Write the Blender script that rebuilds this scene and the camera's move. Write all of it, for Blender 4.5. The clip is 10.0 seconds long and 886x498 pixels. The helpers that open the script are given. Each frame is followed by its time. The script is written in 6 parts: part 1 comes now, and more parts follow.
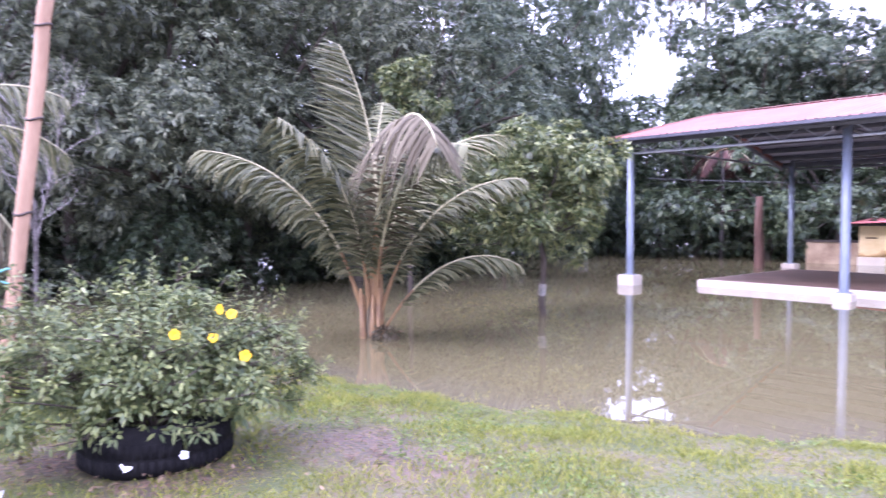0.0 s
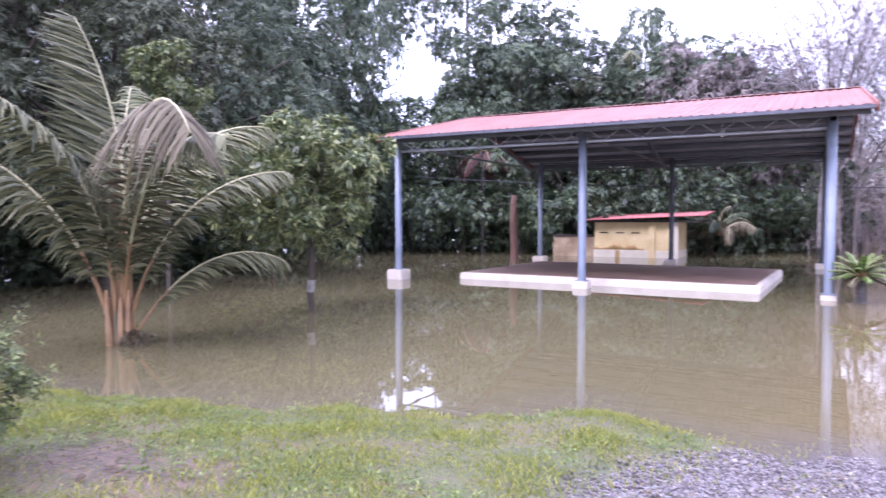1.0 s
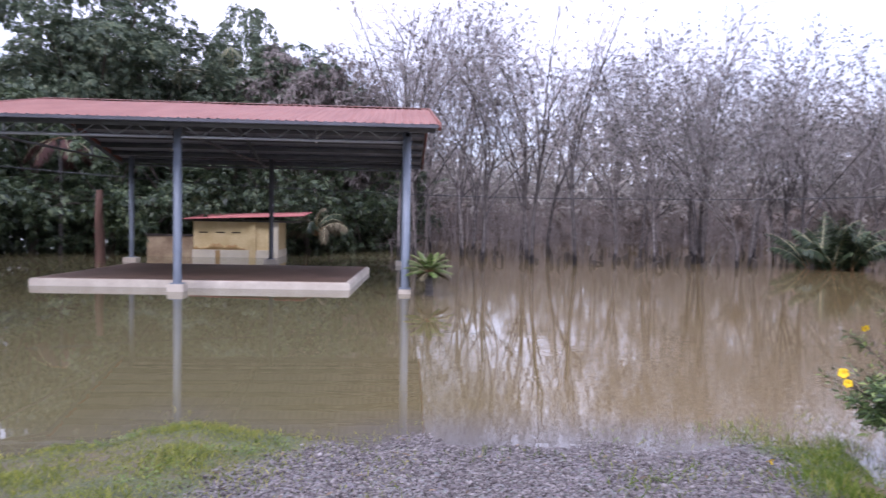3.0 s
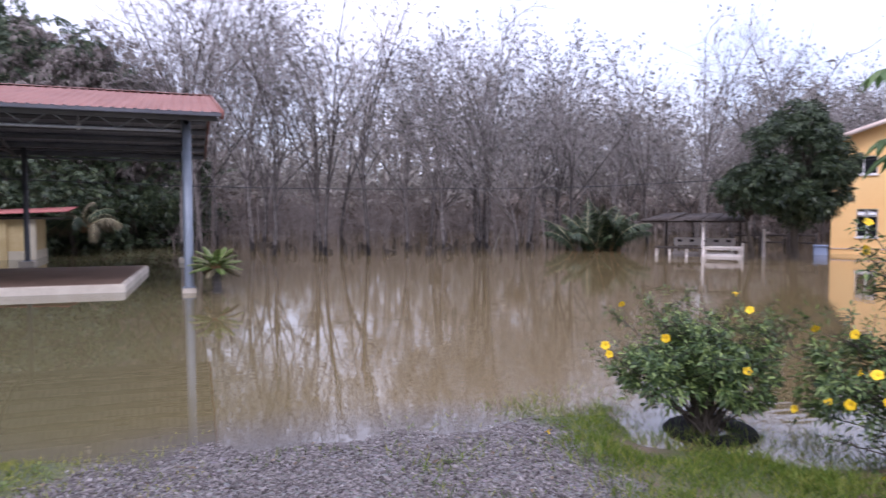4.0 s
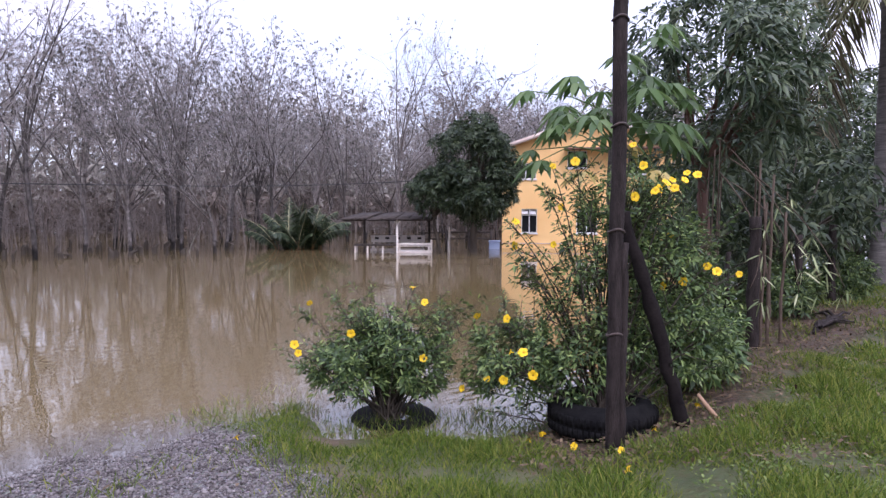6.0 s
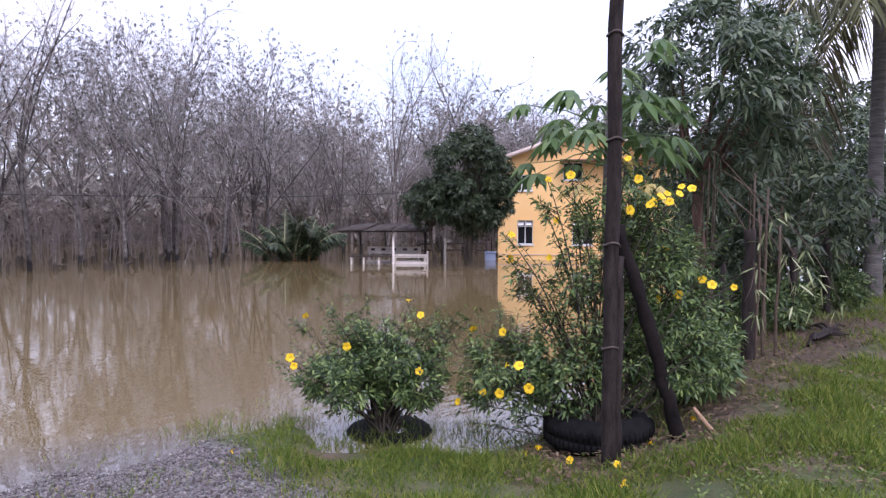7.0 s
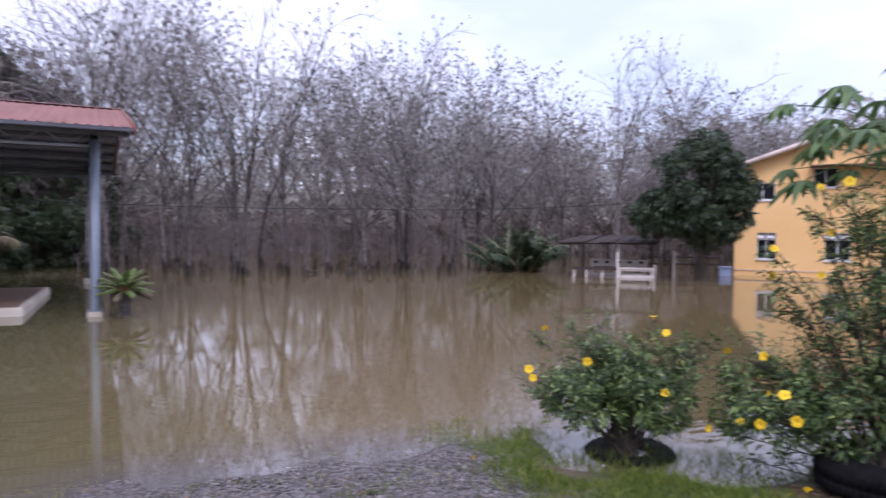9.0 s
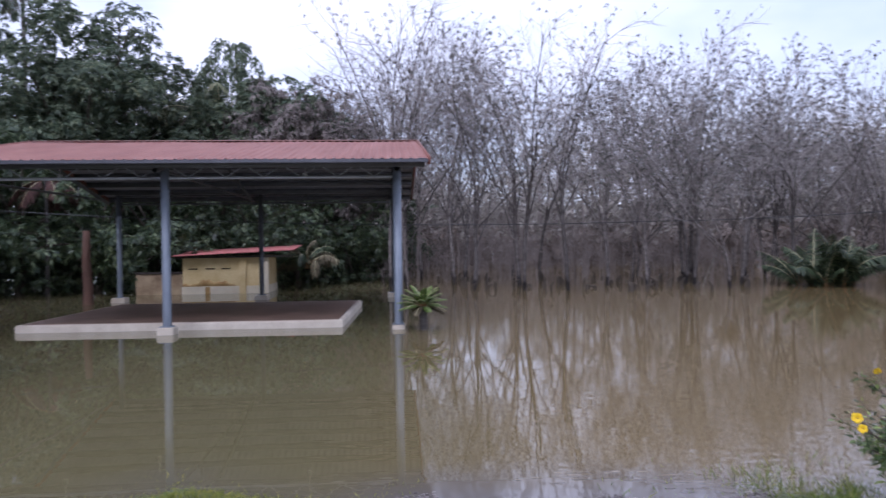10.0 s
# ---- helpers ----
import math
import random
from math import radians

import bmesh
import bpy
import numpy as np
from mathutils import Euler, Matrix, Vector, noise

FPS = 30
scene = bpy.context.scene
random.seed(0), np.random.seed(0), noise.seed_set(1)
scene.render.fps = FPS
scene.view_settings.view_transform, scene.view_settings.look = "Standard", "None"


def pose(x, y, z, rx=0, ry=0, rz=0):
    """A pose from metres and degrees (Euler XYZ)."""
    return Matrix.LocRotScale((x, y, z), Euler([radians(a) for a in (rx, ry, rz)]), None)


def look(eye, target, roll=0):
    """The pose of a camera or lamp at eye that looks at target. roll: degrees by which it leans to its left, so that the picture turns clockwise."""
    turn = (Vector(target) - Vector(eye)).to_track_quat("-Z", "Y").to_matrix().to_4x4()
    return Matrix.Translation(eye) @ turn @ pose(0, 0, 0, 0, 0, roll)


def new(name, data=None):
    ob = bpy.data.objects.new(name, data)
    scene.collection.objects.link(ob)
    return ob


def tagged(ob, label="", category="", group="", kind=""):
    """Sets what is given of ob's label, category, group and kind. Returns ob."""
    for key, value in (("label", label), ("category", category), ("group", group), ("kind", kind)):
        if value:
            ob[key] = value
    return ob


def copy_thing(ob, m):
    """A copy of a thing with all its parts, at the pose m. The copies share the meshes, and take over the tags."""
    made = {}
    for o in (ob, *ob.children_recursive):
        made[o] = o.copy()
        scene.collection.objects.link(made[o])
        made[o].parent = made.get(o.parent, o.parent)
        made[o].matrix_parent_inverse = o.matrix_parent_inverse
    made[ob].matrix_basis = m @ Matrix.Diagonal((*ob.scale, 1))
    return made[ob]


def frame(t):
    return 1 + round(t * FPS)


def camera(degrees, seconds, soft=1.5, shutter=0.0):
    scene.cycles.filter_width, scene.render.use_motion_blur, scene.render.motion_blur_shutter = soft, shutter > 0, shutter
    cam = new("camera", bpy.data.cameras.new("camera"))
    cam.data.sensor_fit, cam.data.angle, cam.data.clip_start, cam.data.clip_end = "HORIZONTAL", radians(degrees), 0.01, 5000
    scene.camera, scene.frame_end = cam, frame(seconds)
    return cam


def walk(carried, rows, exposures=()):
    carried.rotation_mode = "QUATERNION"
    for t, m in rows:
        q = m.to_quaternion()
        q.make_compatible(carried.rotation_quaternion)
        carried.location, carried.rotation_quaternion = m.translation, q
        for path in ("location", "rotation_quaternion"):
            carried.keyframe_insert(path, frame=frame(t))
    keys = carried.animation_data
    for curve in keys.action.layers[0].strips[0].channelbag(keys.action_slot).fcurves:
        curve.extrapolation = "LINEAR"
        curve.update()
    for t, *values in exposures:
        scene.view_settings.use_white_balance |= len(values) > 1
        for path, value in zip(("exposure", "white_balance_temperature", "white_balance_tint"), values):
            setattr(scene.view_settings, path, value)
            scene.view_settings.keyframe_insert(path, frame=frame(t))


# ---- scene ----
cam = camera(65.7, 10.0, soft=1.4, shutter=0.33)
PATH = [
    (0, -0.162, -0.180, 1.775, 47.10, -2.44, -0.10),
    (0.5, -0.137, -0.121, 1.762, 37.40, -2.54, 0.58),
    (1, -0.096, -0.053, 1.731, 28.50, -2.65, -0.06),
    (1.5, -0.090, -0.029, 1.721, 20.46, -2.65, -0.39),
    (2, -0.067, 0.002, 1.723, 12.68, -3.12, 0.31),
    (2.5, -0.039, 0.012, 1.728, 4.14, -2.97, 0.20),
    (2.7, -0.024, 0.021, 1.750, 1.01, -2.66, 0.70),
    (4, 0.047, 0.091, 1.799, -20.80, -3.15, -0.04),
    (4.5, 0.094, 0.067, 1.805, -29.48, -3.73, 0.17),
    (5, 0.125, 0.051, 1.804, -37.12, -4.03, 0.05),
    (5.5, 0.141, 0.018, 1.808, -42.47, -3.71, -0.30),
    (6, 0.155, -0.006, 1.814, -45.11, -3.25, 0.13),
    (7.5, 0.139, -0.014, 1.835, -45.21, -1.99, 0.26),
    (8, 0.125, 0.017, 1.828, -42.32, -1.99, 0.70),
    (8.5, 0.100, 0.082, 1.834, -36.22, -1.44, 0.80),
    (9, 0.043, 0.153, 1.830, -27.36, -1.46, 0.41),
    (9.5, -0.044, 0.168, 1.850, -13.92, -0.61, -1.67),
    (10, -0.048, 0.190, 1.992, -4.55, -0.50, -0.84),
]
EXPOSURE = [(0, 2.65, 5400, 42), (1, 2.25, 5500, 37), (2.5, 1.5, 5680, 27), (4.5, 1.03, 5850, 24), (6, 1.08, 5850, 25), (7.5, 1.06, 5850, 25), (9.0, 0.8, 5750, 25), (10, 0.69, 5600, 21)]
walk(cam, [(t, pose(x, y, z, 90 + pitch, 0, yaw) @ pose(0, 0, 0, 0, 0, roll)) for t, x, y, z, yaw, pitch, roll in PATH], EXPOSURE)

# ---------------------------------------------------------------- world and sun
SUN_ELEV, SUN_AZ = 50, 208
world = bpy.data.worlds.new("overcast_sky")
scene.world = world
world.use_nodes = True
wn, wl = world.node_tree.nodes, world.node_tree.links
wn.clear()
w_out = wn.new("ShaderNodeOutputWorld")
w_bg = wn.new("ShaderNodeBackground")
w_sky = wn.new("ShaderNodeTexSky")
w_sky.sky_type = "NISHITA"
w_sky.sun_disc = False
w_sky.sun_elevation, w_sky.sun_rotation = radians(SUN_ELEV), radians(SUN_AZ)
w_dim = wn.new("ShaderNodeMix")
w_dim.data_type, w_dim.blend_type = "RGBA", "MULTIPLY"
w_dim.inputs[0].default_value = 1.0
w_dim.inputs[7].default_value = (0.13, 0.13, 0.13, 1)
w_cloud = wn.new("ShaderNodeTexNoise")
w_cloud.inputs["Scale"].default_value, w_cloud.inputs["Detail"].default_value = 2.2, 5
w_map = wn.new("ShaderNodeMapping")
w_map.inputs["Scale"].default_value = (1, 1, 2.2)
w_tex = wn.new("ShaderNodeTexCoord")
w_ramp = wn.new("ShaderNodeMapRange")
w_ramp.inputs[1].default_value, w_ramp.inputs[2].default_value = 0.35, 0.62
w_ramp.inputs[3].default_value, w_ramp.inputs[4].default_value = 0.5, 1.0
w_mix = wn.new("ShaderNodeMix")
w_mix.data_type = "RGBA"
w_mix.inputs[7].default_value = (0.97, 0.985, 1.08, 1)
wl.new(w_tex.outputs["Generated"], w_map.inputs[0])
wl.new(w_map.outputs[0], w_cloud.inputs["Vector"])
wl.new(w_cloud.outputs["Fac"], w_ramp.inputs[0])
wl.new(w_sky.outputs[0], w_dim.inputs[6])
wl.new(w_dim.outputs[2], w_mix.inputs[6])
wl.new(w_ramp.outputs[0], w_mix.inputs[0])
w_sep = wn.new("ShaderNodeSeparateXYZ")
w_alt = wn.new("ShaderNodeMapRange")
w_alt.inputs[1].default_value, w_alt.inputs[2].default_value = 0.0, 0.75
w_alt.inputs[3].default_value, w_alt.inputs[4].default_value = 0.64, 1.4
w_lift = wn.new("ShaderNodeMix")
w_lift.data_type, w_lift.blend_type = "RGBA", "MULTIPLY"
w_lift.inputs[0].default_value = 1.0
wl.new(w_tex.outputs["Generated"], w_sep.inputs[0])
wl.new(w_sep.outputs[2], w_alt.inputs[0])
wl.new(w_mix.outputs[2], w_lift.inputs[6])
wl.new(w_alt.outputs[0], w_lift.inputs[7])
wl.new(w_lift.outputs[2], w_bg.inputs[0])
wl.new(w_bg.outputs[0], w_out.inputs[0])
w_bg.inputs[1].default_value = 0.85

sun = new("sun", bpy.data.lights.new("sun", "SUN"))
sun.data.energy, sun.data.angle, sun.data.color = 0.8, radians(25), (1.0, 0.97, 0.92)
sun_dir = Vector((math.sin(radians(SUN_AZ)) * math.cos(radians(SUN_ELEV)), math.cos(radians(SUN_AZ)) * math.cos(radians(SUN_ELEV)), math.sin(radians(SUN_ELEV))))
sun.matrix_world = look(sun_dir * 60, (0, 0, 0))


# ---------------------------------------------------------------- materials
def material(name, a, b, rough=0.7, scale=3.0, bump=0.2, fine=40.0, metallic=0.0, rnd=0.0, coat=0.0, stretch=(1, 1, 1), spec=0.5):
    """Two-colour noise at two scales with relief; rnd shifts brightness from object to object."""
    m = bpy.data.materials.new(name)
    m.use_nodes = True
    n, l = m.node_tree.nodes, m.node_tree.links
    p = n["Principled BSDF"]
    co = n.new("ShaderNodeTexCoord")
    mp = n.new("ShaderNodeMapping")
    mp.inputs["Scale"].default_value = stretch
    l.new(co.outputs["Object"], mp.inputs[0])
    n1, n2 = n.new("ShaderNodeTexNoise"), n.new("ShaderNodeTexNoise")
    n1.inputs["Scale"].default_value, n1.inputs["Detail"].default_value = scale, 6
    n2.inputs["Scale"].default_value, n2.inputs["Detail"].default_value = fine, 4
    l.new(mp.outputs[0], n1.inputs["Vector"])
    l.new(mp.outputs[0], n2.inputs["Vector"])
    add = n.new("ShaderNodeMath")
    add.operation = "MULTIPLY_ADD"
    l.new(n2.outputs["Fac"], add.inputs[0])
    add.inputs[1].default_value = 0.45
    l.new(n1.outputs["Fac"], add.inputs[2])
    mr = n.new("ShaderNodeMapRange")
    mr.inputs[1].default_value, mr.inputs[2].default_value = 0.48, 0.98
    l.new(add.outputs[0], mr.inputs[0])
    mix = n.new("ShaderNodeMix")
    mix.data_type = "RGBA"
    mix.inputs[6].default_value, mix.inputs[7].default_value = (*a, 1), (*b, 1)
    l.new(mr.outputs[0], mix.inputs[0])
    colour = mix.outputs[2]
    if rnd:
        info = n.new("ShaderNodeObjectInfo")
        mr2 = n.new("ShaderNodeMapRange")
        mr2.inputs[3].default_value, mr2.inputs[4].default_value = 1 - rnd, 1 + rnd
        l.new(info.outputs["Random"], mr2.inputs[0])
        hs = n.new("ShaderNodeHueSaturation")
        l.new(mr2.outputs[0], hs.inputs["Value"])
        l.new(colour, hs.inputs["Color"])
        colour = hs.outputs[0]
    l.new(colour, p.inputs["Base Color"])
    p.inputs["Roughness"].default_value, p.inputs["Metallic"].default_value = rough, metallic
    p.inputs["Coat Weight"].default_value = coat
    p.inputs["Specular IOR Level"].default_value = spec
    if bump:
        bp = n.new("ShaderNodeBump")
        bp.inputs["Strength"].default_value, bp.inputs["Distance"].default_value = bump, 0.02
        l.new(add.outputs[0], bp.inputs["Height"])
        l.new(bp.outputs[0], p.inputs["Normal"])
    return m


def leaf_material(name, dark, mid, light, rough=0.42, through_light=0.25, tip=0.12, spec=0.4):
    """Leaves: a colour of its own for each leaf, a few yellowed ones, some light passing through."""
    m = bpy.data.materials.new(name)
    m.use_nodes = True
    n, l = m.node_tree.nodes, m.node_tree.links
    p = n["Principled BSDF"]
    geo = n.new("ShaderNodeNewGeometry")
    ramp = n.new("ShaderNodeValToRGB")
    e = ramp.color_ramp.elements
    e[0].position, e[0].color = 0.0, (*dark, 1)
    e[1].position, e[1].color = 1.0, (*light, 1)
    k = e.new(0.5)
    k.color = (*mid, 1)
    k = e.new(1 - tip)
    k.color = tuple(0.5 * (mid[i] + light[i]) for i in range(3)) + (1,)
    l.new(geo.outputs["Random Per Island"], ramp.inputs[0])
    info = n.new("ShaderNodeObjectInfo")
    mr = n.new("ShaderNodeMapRange")
    mr.inputs[3].default_value, mr.inputs[4].default_value = 0.8, 1.2
    l.new(info.outputs["Random"], mr.inputs[0])
    hs = n.new("ShaderNodeHueSaturation")
    l.new(mr.outputs[0], hs.inputs["Value"])
    l.new(ramp.outputs[0], hs.inputs["Color"])
    l.new(hs.outputs[0], p.inputs["Base Color"])
    p.inputs["Roughness"].default_value = rough
    p.inputs["Specular IOR Level"].default_value = spec
    tr = n.new("ShaderNodeBsdfTranslucent")
    l.new(hs.outputs[0], tr.inputs[0])
    mx = n.new("ShaderNodeMixShader")
    mx.inputs[0].default_value = through_light
    l.new(p.outputs[0], mx.inputs[1])
    l.new(tr.outputs[0], mx.inputs[2])
    l.new(mx.outputs[0], n["Material Output"].inputs[0])
    return m


def ground_material():
    m = bpy.data.materials.new("wet_ground")
    m.use_nodes = True
    n, l = m.node_tree.nodes, m.node_tree.links
    p = n["Principled BSDF"]
    co = n.new("ShaderNodeTexCoord")
    at = n.new("ShaderNodeAttribute")
    at.attribute_name = "gravel"
    big, fine, vor = n.new("ShaderNodeTexNoise"), n.new("ShaderNodeTexNoise"), n.new("ShaderNodeTexVoronoi")
    big.inputs["Scale"].default_value, big.inputs["Detail"].default_value = 1.3, 6
    fine.inputs["Scale"].default_value, fine.inputs["Detail"].default_value = 30, 5
    vor.inputs["Scale"].default_value = 75
    for t in (big, fine, vor):
        l.new(co.outputs["Object"], t.inputs["Vector"])

    def ramp(src, cols):
        r = n.new("ShaderNodeValToRGB")
        el = r.color_ramp.elements
        el[0].position, el[0].color = cols[0][0], (*cols[0][1], 1)
        el[1].position, el[1].color = cols[-1][0], (*cols[-1][1], 1)
        for q, c in cols[1:-1]:
            k = el.new(q)
            k.color = (*c, 1)
        l.new(src, r.inputs[0])
        return r.outputs[0]

    soil = ramp(big.outputs["Fac"], [(0.3, (0.040, 0.050, 0.014)), (0.5, (0.068, 0.074, 0.022)), (0.62, (0.095, 0.072, 0.040)), (0.75, (0.135, 0.092, 0.060))])
    stone = ramp(vor.outputs["Color"], [(0.1, (0.060, 0.052, 0.049)), (0.5, (0.122, 0.108, 0.104)), (0.9, (0.225, 0.208, 0.20))])
    mix = n.new("ShaderNodeMix")
    mix.data_type = "RGBA"
    edge = n.new("ShaderNodeMath")
    edge.operation = "MULTIPLY_ADD"
    l.new(big.outputs["Fac"], edge.inputs[0])
    edge.inputs[1].default_value = 1.2
    sub = n.new("ShaderNodeMath")
    sub.operation = "SUBTRACT"
    l.new(at.outputs["Fac"], sub.inputs[0])
    sub.inputs[1].default_value = 0.6
    l.new(sub.outputs[0], edge.inputs[2])
    sharp = n.new("ShaderNodeMapRange")
    sharp.inputs[1].default_value, sharp.inputs[2].default_value = 0.35, 0.65
    l.new(edge.outputs[0], sharp.inputs[0])
    l.new(sharp.outputs[0], mix.inputs[0])
    l.new(soil, mix.inputs[6])
    l.new(stone, mix.inputs[7])
    at2 = n.new("ShaderNodeAttribute")
    at2.attribute_name = "bare_soil"
    dirt = ramp(fine.outputs["Fac"], [(0.3, (0.030, 0.020, 0.015)), (0.5, (0.078, 0.052, 0.037)), (0.72, (0.175, 0.118, 0.076))])
    mix2 = n.new("ShaderNodeMix")
    mix2.data_type = "RGBA"
    l.new(at2.outputs["Fac"], mix2.inputs[0])
    l.new(mix.outputs[2], mix2.inputs[6])
    l.new(dirt, mix2.inputs[7])
    mix = mix2
    mul = n.new("ShaderNodeMix")
    mul.data_type, mul.blend_type = "RGBA", "MULTIPLY"
    mul.inputs[0].default_value = 0.6
    l.new(mix.outputs[2], mul.inputs[6])
    l.new(fine.outputs["Color"], mul.inputs[7])
    hs = n.new("ShaderNodeHueSaturation")
    hs.inputs["Value"].default_value = 1.35
    l.new(mul.outputs[2], hs.inputs["Color"])
    l.new(hs.outputs[0], p.inputs["Base Color"])
    p.inputs["Roughness"].default_value = 0.6
    bp = n.new("ShaderNodeBump")
    bp.inputs["Strength"].default_value, bp.inputs["Distance"].default_value = 0.6, 0.03
    l.new(fine.outputs["Fac"], bp.inputs["Height"])
    l.new(bp.outputs[0], p.inputs["Normal"])
    return m


def water_material():
    m = bpy.data.materials.new("muddy_flood_water")
    m.use_nodes = True
    n, l = m.node_tree.nodes, m.node_tree.links
    p = n["Principled BSDF"]
    co = n.new("ShaderNodeTexCoord")
    big = n.new("ShaderNodeTexNoise")
    big.inputs["Scale"].default_value, big.inputs["Detail"].default_value = 0.09, 3
    l.new(co.outputs["Object"], big.inputs["Vector"])
    mix = n.new("ShaderNodeMix")
    mix.data_type = "RGBA"
    mix.inputs[6].default_value, mix.inputs[7].default_value = (0.130, 0.094, 0.044, 1), (0.175, 0.128, 0.060, 1)
    l.new(big.outputs["Fac"], mix.inputs[0])
    # greener towards negative x, browner towards the plantation
    sep = n.new("ShaderNodeSeparateXYZ")
    l.new(co.outputs["Object"], sep.inputs[0])
    left_side = n.new("ShaderNodeMapRange")
    left_side.interpolation_type = "SMOOTHSTEP"
    left_side.inputs[1].default_value, left_side.inputs[2].default_value = 2.5, -1.5
    l.new(sep.outputs[0], left_side.inputs[0])
    tone = n.new("ShaderNodeMix")
    tone.data_type = "RGBA"
    tone.inputs[7].default_value = (0.112, 0.097, 0.048, 1)
    l.new(left_side.outputs[0], tone.inputs[0])
    l.new(mix.outputs[2], tone.inputs[6])
    # in the shallows the grey gravel bed shows through
    bed = n.new("ShaderNodeAttribute")
    bed.attribute_name = "shallow"
    thin = n.new("ShaderNodeMix")
    thin.data_type = "RGBA"
    thin.inputs[7].default_value = (0.105, 0.095, 0.090, 1)
    l.new(bed.outputs["Fac"], thin.inputs[0])
    l.new(tone.outputs[2], thin.inputs[6])
    l.new(thin.outputs[2], p.inputs["Base Color"])
    p.inputs["Roughness"].default_value, p.inputs["IOR"].default_value = 0.015, 1.78
    r1, r2 = n.new("ShaderNodeTexNoise"), n.new("ShaderNodeTexNoise")
    r1.inputs["Scale"].default_value, r1.inputs["Detail"].default_value = 1.2, 2
    r2.inputs["Scale"].default_value, r2.inputs["Detail"].default_value = 7.0, 1
    crest = n.new("ShaderNodeMapping")
    crest.inputs["Rotation"].default_value, crest.inputs["Scale"].default_value = (0, 0, radians(12)), (0.5, 1.0, 1.0)
    l.new(co.outputs["Object"], crest.inputs[0])
    for t in (r1, r2):
        l.new(crest.outputs[0], t.inputs["Vector"])
    # a light breeze roughens the open water, the lee of the forest stays calm
    breeze = n.new("ShaderNodeMapRange")
    breeze.inputs[1].default_value, breeze.inputs[2].default_value = -1.2, 2.6
    breeze.inputs[3].default_value, breeze.inputs[4].default_value = 0.08, 1.0
    l.new(sep.outputs[0], breeze.inputs[0])
    patch = n.new("ShaderNodeTexNoise")
    patch.inputs["Scale"].default_value = 0.35
    l.new(co.outputs["Object"], patch.inputs["Vector"])
    gust = n.new("ShaderNodeMapRange")
    gust.inputs[1].default_value, gust.inputs[2].default_value = 0.38, 0.62
    gust.inputs[3].default_value, gust.inputs[4].default_value = 0.35, 1.0
    l.new(patch.outputs["Fac"], gust.inputs[0])
    fetch = n.new("ShaderNodeMapRange")
    fetch.inputs[1].default_value, fetch.inputs[2].default_value = 5.0, 12.0
    fetch.inputs[3].default_value, fetch.inputs[4].default_value = 1.05, 0.6
    l.new(sep.outputs[1], fetch.inputs[0])
    reach = n.new("ShaderNodeMath")
    reach.operation = "MULTIPLY"
    l.new(breeze.outputs[0], reach.inputs[0])
    l.new(fetch.outputs[0], reach.inputs[1])
    amp = n.new("ShaderNodeMath")
    amp.operation = "MULTIPLY"
    l.new(reach.outputs[0], amp.inputs[0])
    l.new(gust.outputs[0], amp.inputs[1])
    small = n.new("ShaderNodeMath")
    small.operation = "MULTIPLY"
    l.new(r2.outputs["Fac"], small.inputs[0])
    l.new(amp.outputs[0], small.inputs[1])
    add = n.new("ShaderNodeMath")
    add.operation = "MULTIPLY_ADD"
    l.new(r1.outputs["Fac"], add.inputs[0])
    add.inputs[1].default_value = 0.16
    l.new(small.outputs[0], add.inputs[2])
    bp = n.new("ShaderNodeBump")
    bp.inputs["Strength"].default_value, bp.inputs["Distance"].default_value = 1.0, 0.0034
    l.new(add.outputs[0], bp.inputs["Height"])
    l.new(bp.outputs[0], p.inputs["Normal"])
    return m


def wet_foot(m, height):
    """Darkens bark that the flood has soaked, up to a ragged line a little above the water."""
    n, l = m.node_tree.nodes, m.node_tree.links
    p = n["Principled BSDF"]
    src = p.inputs["Base Color"].links[0].from_socket
    co, sep, nz = n.new("ShaderNodeTexCoord"), n.new("ShaderNodeSeparateXYZ"), n.new("ShaderNodeTexNoise")
    nz.inputs["Scale"].default_value = 5
    l.new(co.outputs["Object"], sep.inputs[0])
    l.new(co.outputs["Object"], nz.inputs["Vector"])
    ma = n.new("ShaderNodeMath")
    ma.operation = "MULTIPLY_ADD"
    l.new(nz.outputs["Fac"], ma.inputs[0])
    ma.inputs[1].default_value = 0.7
    l.new(sep.outputs[2], ma.inputs[2])
    mr = n.new("ShaderNodeMapRange")
    mr.inputs[1].default_value, mr.inputs[2].default_value = height + 0.25, height + 0.5
    mr.inputs[3].default_value, mr.inputs[4].default_value = 0.22, 1.0
    l.new(ma.outputs[0], mr.inputs[0])
    mul = n.new("ShaderNodeMix")
    mul.data_type, mul.blend_type = "RGBA", "MULTIPLY"
    mul.inputs[0].default_value = 1.0
    l.new(src, mul.inputs[6])
    l.new(mr.outputs[0], mul.inputs[7])
    l.new(mul.outputs[2], p.inputs["Base Color"])
    return m


